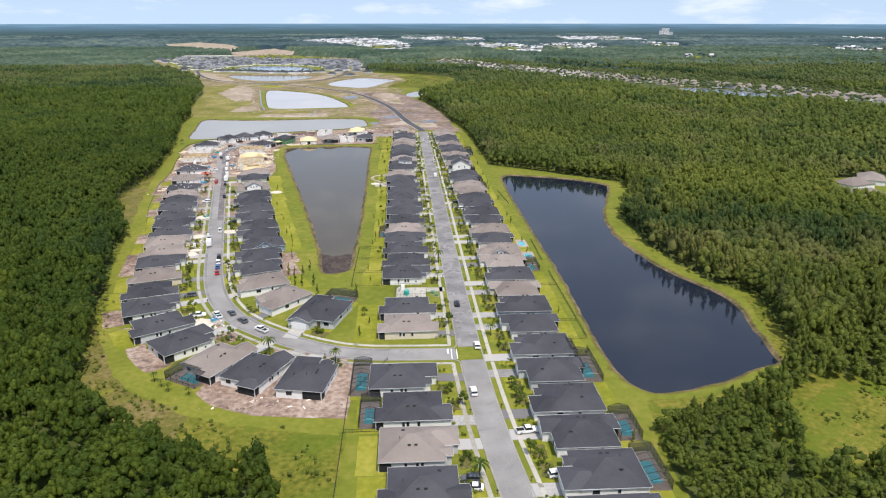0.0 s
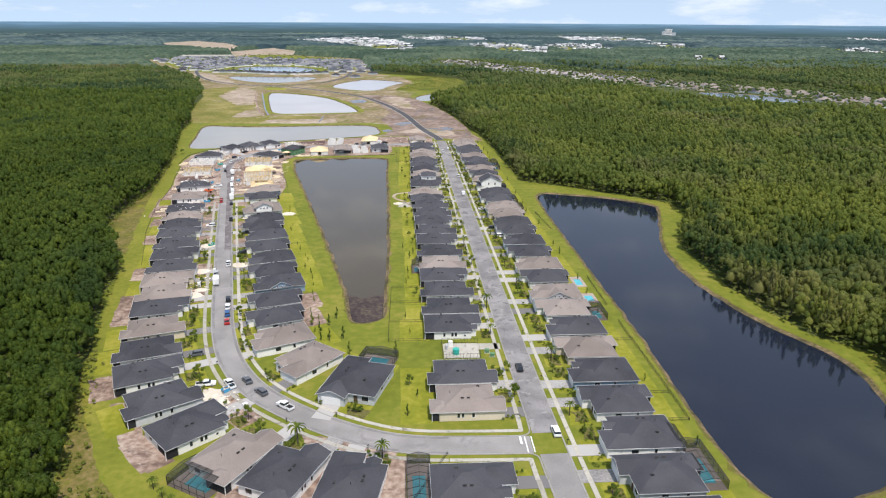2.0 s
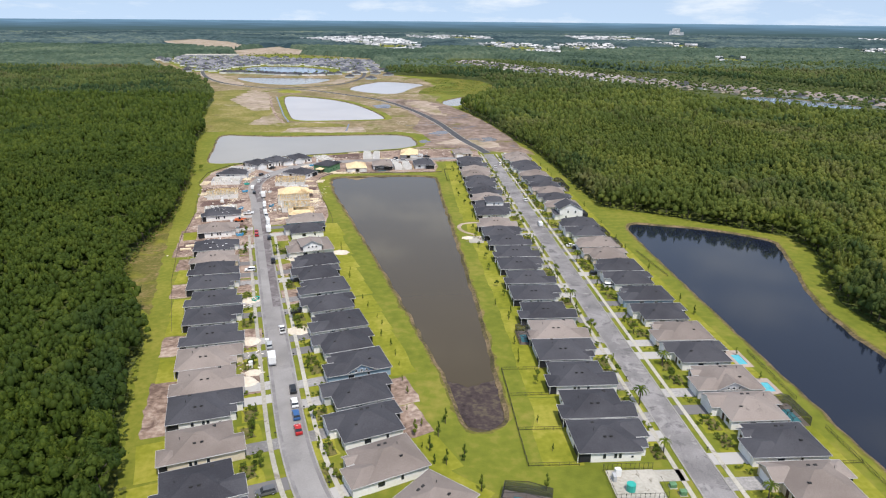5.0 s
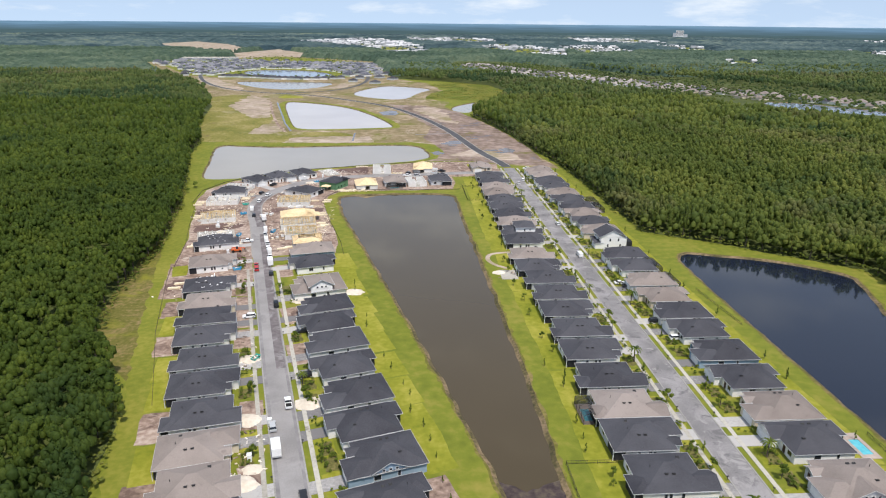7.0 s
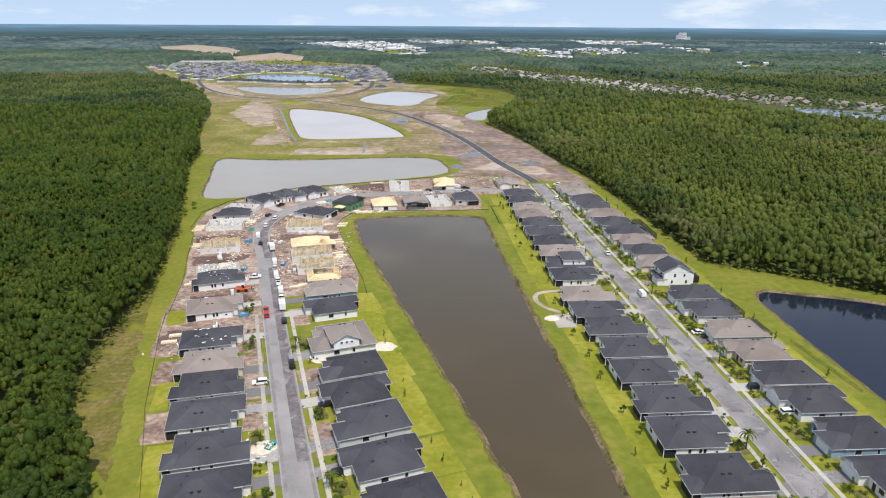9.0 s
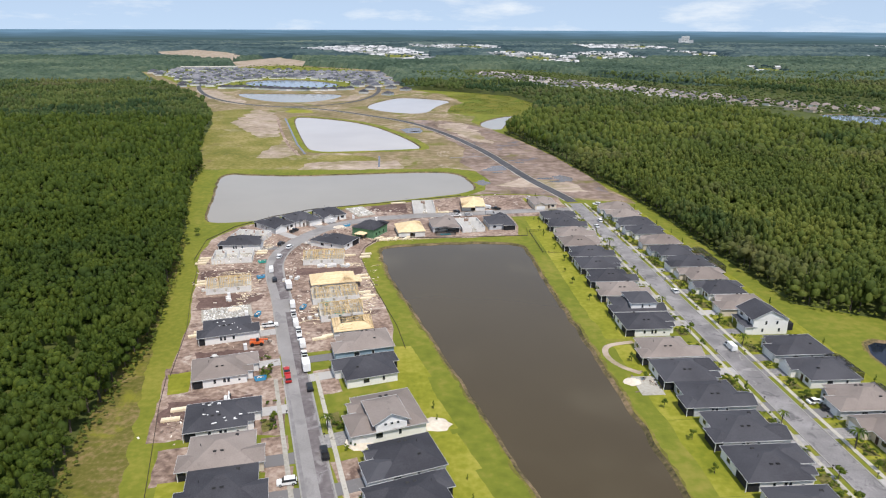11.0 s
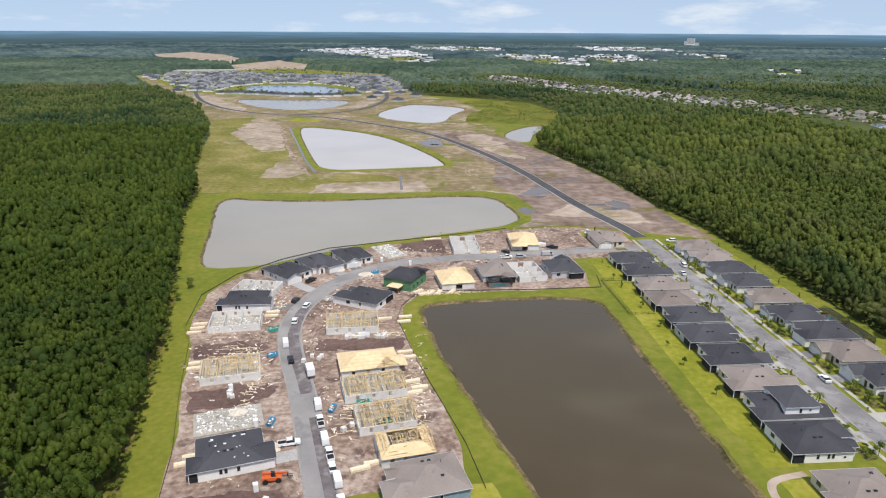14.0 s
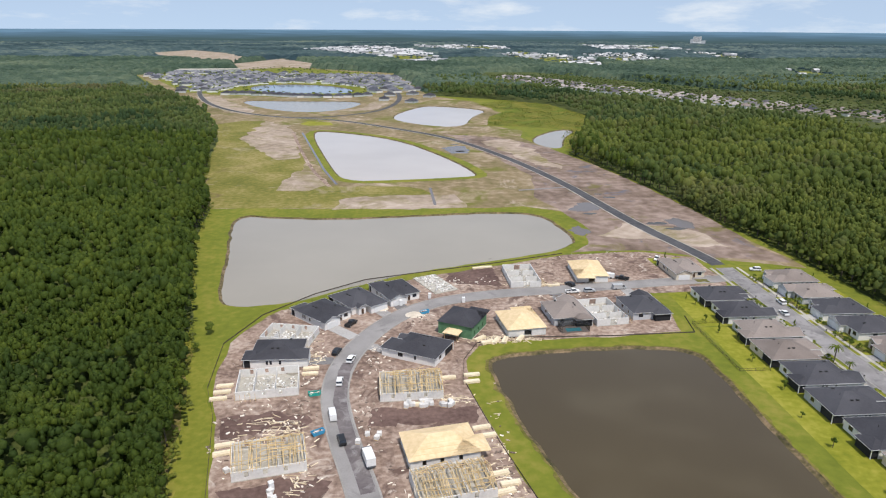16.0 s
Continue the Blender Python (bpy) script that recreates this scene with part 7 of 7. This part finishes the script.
strip("road", [(-56, 790.6), (-40, 794), (-17, 800)], -1.3, 1.3, -0.05, 0.03, DAMP, "dark culvert apron beside the fresh road", "culvert")
for pts in ([(-36, 740), (-30, 748), (-23, 758), (-14, 757), (-10, 750), (-17, 741), (-26, 736)], [(-98, 951), (-88, 960), (-77, 962), (-74, 940), (-76, 924), (-90, 924)], [(13, 716), (20, 722), (27, 712), (22, 700), (15, 704)], [(-46, 700), (-38, 708), (-33, 698), (-40, 690)]):
    q = ragged(pts, 2.0, 2.6, 0.25)
    tagged(put("puddle", [(*p, 0.012) for p in q], [tuple(range(len(q)))], WATER_WET), "shallow rain water on churned ground", "puddle", kind="structure")

# mailboxes along the streets
for i, (x, y, a, look_) in enumerate(LOTS):
    if i % 2 or y > 452 and x < -20:
        continue
    d = road_gap(x, y, a, 0) - 0.6
    c, s = math.cos(radians(a)), math.sin(radians(a))
    box_ = thing("mailbox", "black mailbox on a post beside the kerb", "mailbox", "mailboxes")
    put("post", *beam((0, 0, 0), (0, 0, 1.1), 0.1), BRONZE, box_)
    put("case", *box(-0.25, 0.25, -0.1, 0.1, 1.1, 1.35), VENT, box_)
    box_.matrix_basis = pose(x + c * d, y + s * d, 0.0, 0, 0, a)


# ---- far settlements ----
def far_house(wall, roof, w, d, word):
    h = thing("house", f"distant pale house with {word} hip roof", "house", "distant houses")
    put("wall", *box(-w / 2, w / 2, -d / 2, d / 2, 0, 3.2), wall, h)
    v, f, e = hip(-w / 2, w / 2, -d / 2, d / 2, 3.2, 0.45)
    put("roof", v, f, roof, h)
    return h


rf = random.Random(21)
FAR = [far_house(WALL_WHITE, ROOF_DARK, 18, 13, "charcoal"), far_house(WALL_GREY, ROOF_DARK, 16, 14, "charcoal"), far_house(WALL_BEIGE, ROOF_TAN, 18, 14, "taupe"), far_house(WALL_WHITE, ROOF_TAN, 20, 15, "taupe")]
far_used = set()


FAR_JOINED = {"slate": {"wall": [], "roof": []}, "mixed": {"wall": [], "roof": []}}


def set_far(k, x, y, a, joined=""):
    m = pose(x, y, 0, 0, 0, a)
    if joined:
        for c in FAR[k].children:
            me = c.data
            FAR_JOINED[joined][c.name.split(".")[0]].append(([tuple(m @ v.co) for v in me.vertices], [tuple(q.vertices) for q in me.polygons]))
        return
    if k not in far_used:
        far_used.add(k)
        FAR[k].matrix_basis = m
    else:
        copy_thing(FAR[k], m)


FRONT_ROW = [(-400, 1436), (-366, 1434), (-329, 1417), (-292, 1400), (-258, 1391), (-225, 1391), (-184, 1414)]
for x, y in dense(FRONT_ROW, 13.5, False):
    set_far(rf.choice((0, 1)), x, y + rf.uniform(-2, 2), rf.uniform(70, 100))
POND_ARC = [(-432, 1478), (-426, 1560), (-398, 1634), (-340, 1662), (-282, 1652), (-222, 1606), (-184, 1540), (-176, 1470)]
for off in (0, -34, -62, -98, -128, -164, -194):
    for x, y in dense(side(POND_ARC, off), 17, False):
        x, y = x + rf.uniform(-3, 3), y + rf.uniform(-4, 4)
        left_edge = -450 - (y - 1420) * 0.5
        if left_edge + 16 < x < -96 - (y - 1400) * 0.1 and y > 1440 and rf.random() < 0.9:
            set_far(rf.choice((0, 0, 1, 1, 2)), x, y, rf.uniform(0, 180), "slate")
for y0 in (1700, 1740, 1786, 1828, 1880, 1925):
    for k in range(24):
        x = -690 + 20 * k + rf.uniform(-4, 4)
        y = y0 + 14 * math.sin(x * 0.02) + rf.uniform(-5, 5)
        if -440 - (y - 1340) * 0.46 < x < -440 + (y - 1700) * 0.4 and rf.random() < 0.85:
            set_far(rf.choice((0, 1, 1, 2)), x, y, rf.uniform(-15, 15), "slate")
for x, y in ((-161, 1507), (-150, 1412), (-157, 1347), (-115, 1430), (-118, 1317), (-104, 1507), (-90, 1395), (-480, 1470), (-452, 1500), (-492, 1520), (-470, 1552)):
    set_far(1, x, y, rf.uniform(0, 90))
BAND = [(95, 1790), (160, 1640), (250, 1470), (330, 1330), (395, 1230), (450, 1140), (500, 1080), (560, 1000), (600, 920), (640, 850)]
for line_off, step in ((-14, 21), (18, 21), (48, 24)):
    for x, y in dense(side(BAND, line_off), step, False):
        x, y = x + rf.uniform(-3, 3), y + rf.uniform(-4, 4)
        if not inside([x], [y], offset(shores[8], 10))[0] and rf.random() < 0.9:
            set_far(rf.choice((2, 3, 3, 2, 1)), x, y, rf.uniform(20, 60), "mixed" if y > 1250 else "")
for x, y, a in ((282, 404, 20), (272, 376, 10), (303, 418, 60)):
    set_far(3, x, y, a)
p = np.array([(x + rf.uniform(-105, 130), y + rf.uniform(-70, 90)) for x, y in dense(BAND, 0.42, False)])
scatter("wood", p, rng.uniform(3.5, 8, len(p)), rng.uniform(2.0, 4.0, len(p)), "round", 1, 6, LEAF_D, "garden trees among the eastern houses", 4)
for set_, part_, mat in (("slate", "wall", WALL_WHITE), ("slate", "roof", ROOF_SLATE), ("mixed", "wall", WALL_WHITE), ("mixed", "roof", ROOF_FAR)):
    tagged(put("houses", *merge(*FAR_JOINED[set_][part_]), mat), "crowded far houses with slate grey roofs" if set_ == "slate" else "crowded far houses with tan and grey roofs", "houses", kind="stuff")
p = np.array([(rf.uniform(-600, 2800), rf.uniform(1700, 4300)) for _ in range(9000)])
p = p[np.any([inside(p[:, 0], p[:, 1], q) for q in TOWN_NORTH], 0)][::2]
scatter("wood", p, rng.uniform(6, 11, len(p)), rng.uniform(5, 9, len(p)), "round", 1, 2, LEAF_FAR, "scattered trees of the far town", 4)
p = np.array([(rf.uniform(-680, -110), rf.uniform(1370, 2120)) for _ in range(900)])
p = p[inside(p[:, 0], p[:, 1], TOWN_FAR) & ~inside(p[:, 0], p[:, 1], offset(shores[7], 5))]
scatter("wood", p, rng.uniform(3, 6, len(p)), rng.uniform(1.5, 3, len(p)), "round", 1, 2, LEAF_R, "small trees among the far houses", 4)
puddles = random.Random(4)
for _ in range(8):
    k = puddles.choice(range(8, 30))
    q = NEWROAD[min(k, len(NEWROAD) - 1)]
    if q[1] > 980:
        continue
    x, y, r_ = q[0] + puddles.choice((-1, 1)) * puddles.uniform(9, 24), q[1] + puddles.uniform(-12, 12), puddles.uniform(1.0, 3.2)
    n = 18
    tagged(put("puddle", [(x + r_ * 2.2 * math.cos(2 * math.pi * j / n) * puddles.uniform(0.7, 1.2), y + r_ * math.sin(2 * math.pi * j / n) * puddles.uniform(0.7, 1.2), 0.012) for j in range(n)], [tuple(range(n))], WATER_BROWN),
           "shallow muddy puddle on churned ground", "puddle", kind="structure")
shed = thing("warehouse", "long low white-roofed building far off", "warehouse")
put("wall", *box(-90, 90, -14, 14, 0, 6), WALL_GREY, shed)
put("roof", *hip(-90, 90, -14, 14, 6, 0.12, (True, True))[:2], CONCRETE, shed)
shed.matrix_basis = pose(-590, 1960, 0, 0, 0, 8)
town = []
for k, q in enumerate(TOWN_NORTH):
    xs, ys = [c[0] for c in q], [c[1] for c in q]
    rows = 34 if k in (0, 4) else 44
    y = min(ys) + 110
    while y < max(ys):
        x = min(xs)
        while x < max(xs):
            w, d, h = rf.uniform(6, 12), rf.uniform(5, 8), rf.uniform(6, 11)
            if k in (0, 4) and rf.random() < 0.35:
                w *= 1.9
            gx, gy = x + rf.uniform(-5, 5), y + rf.uniform(-10, 10)
            if inside([gx], [gy], q)[0] and rf.random() < (0.8 if k in (0, 1, 4) else 0.55) and noise.noise((gx * 0.006, gy * 0.003, 2.0)) > -0.18:
                v, f = hip(gx - w, gx + w, gy - d, gy + d, h * 0.6, 0.5, (True, True))[:2]
                town.append(prism([(gx - w, gy - d), (gx + w, gy - d), (gx + w, gy + d), (gx - w, gy + d)], 0, h * 0.6))
                town.append((v, f))
            x += w * 2 + rf.uniform(4, 14)
        y += rows
tagged(put("roofs", *merge(*town), FARWHITE), "pale roofs of a far town in haze", "town", kind="stuff")
tower = thing("hospital", "pale multi-storey block standing above far woods", "building")
put("tower", *box(-36, 36, -20, 20, 0, 63), WALL_WHITE, tower)
put("wing", *box(-62, -36, -18, 18, 0, 46), WALL_GREY, tower)
put("wing", *box(36, 74, -18, 18, 0, 36), WALL_GREY, tower)
for k in range(5):
    put("window_band", *box(-35, 35, -20.3, -20.02, 28 + 7 * k, 30 + 7 * k), GLASS, tower)
tower.matrix_basis = pose(1610, 4390, 0, 0, 0, -20) @ Matrix.Diagonal((0.62, 0.62, 0.8, 1))
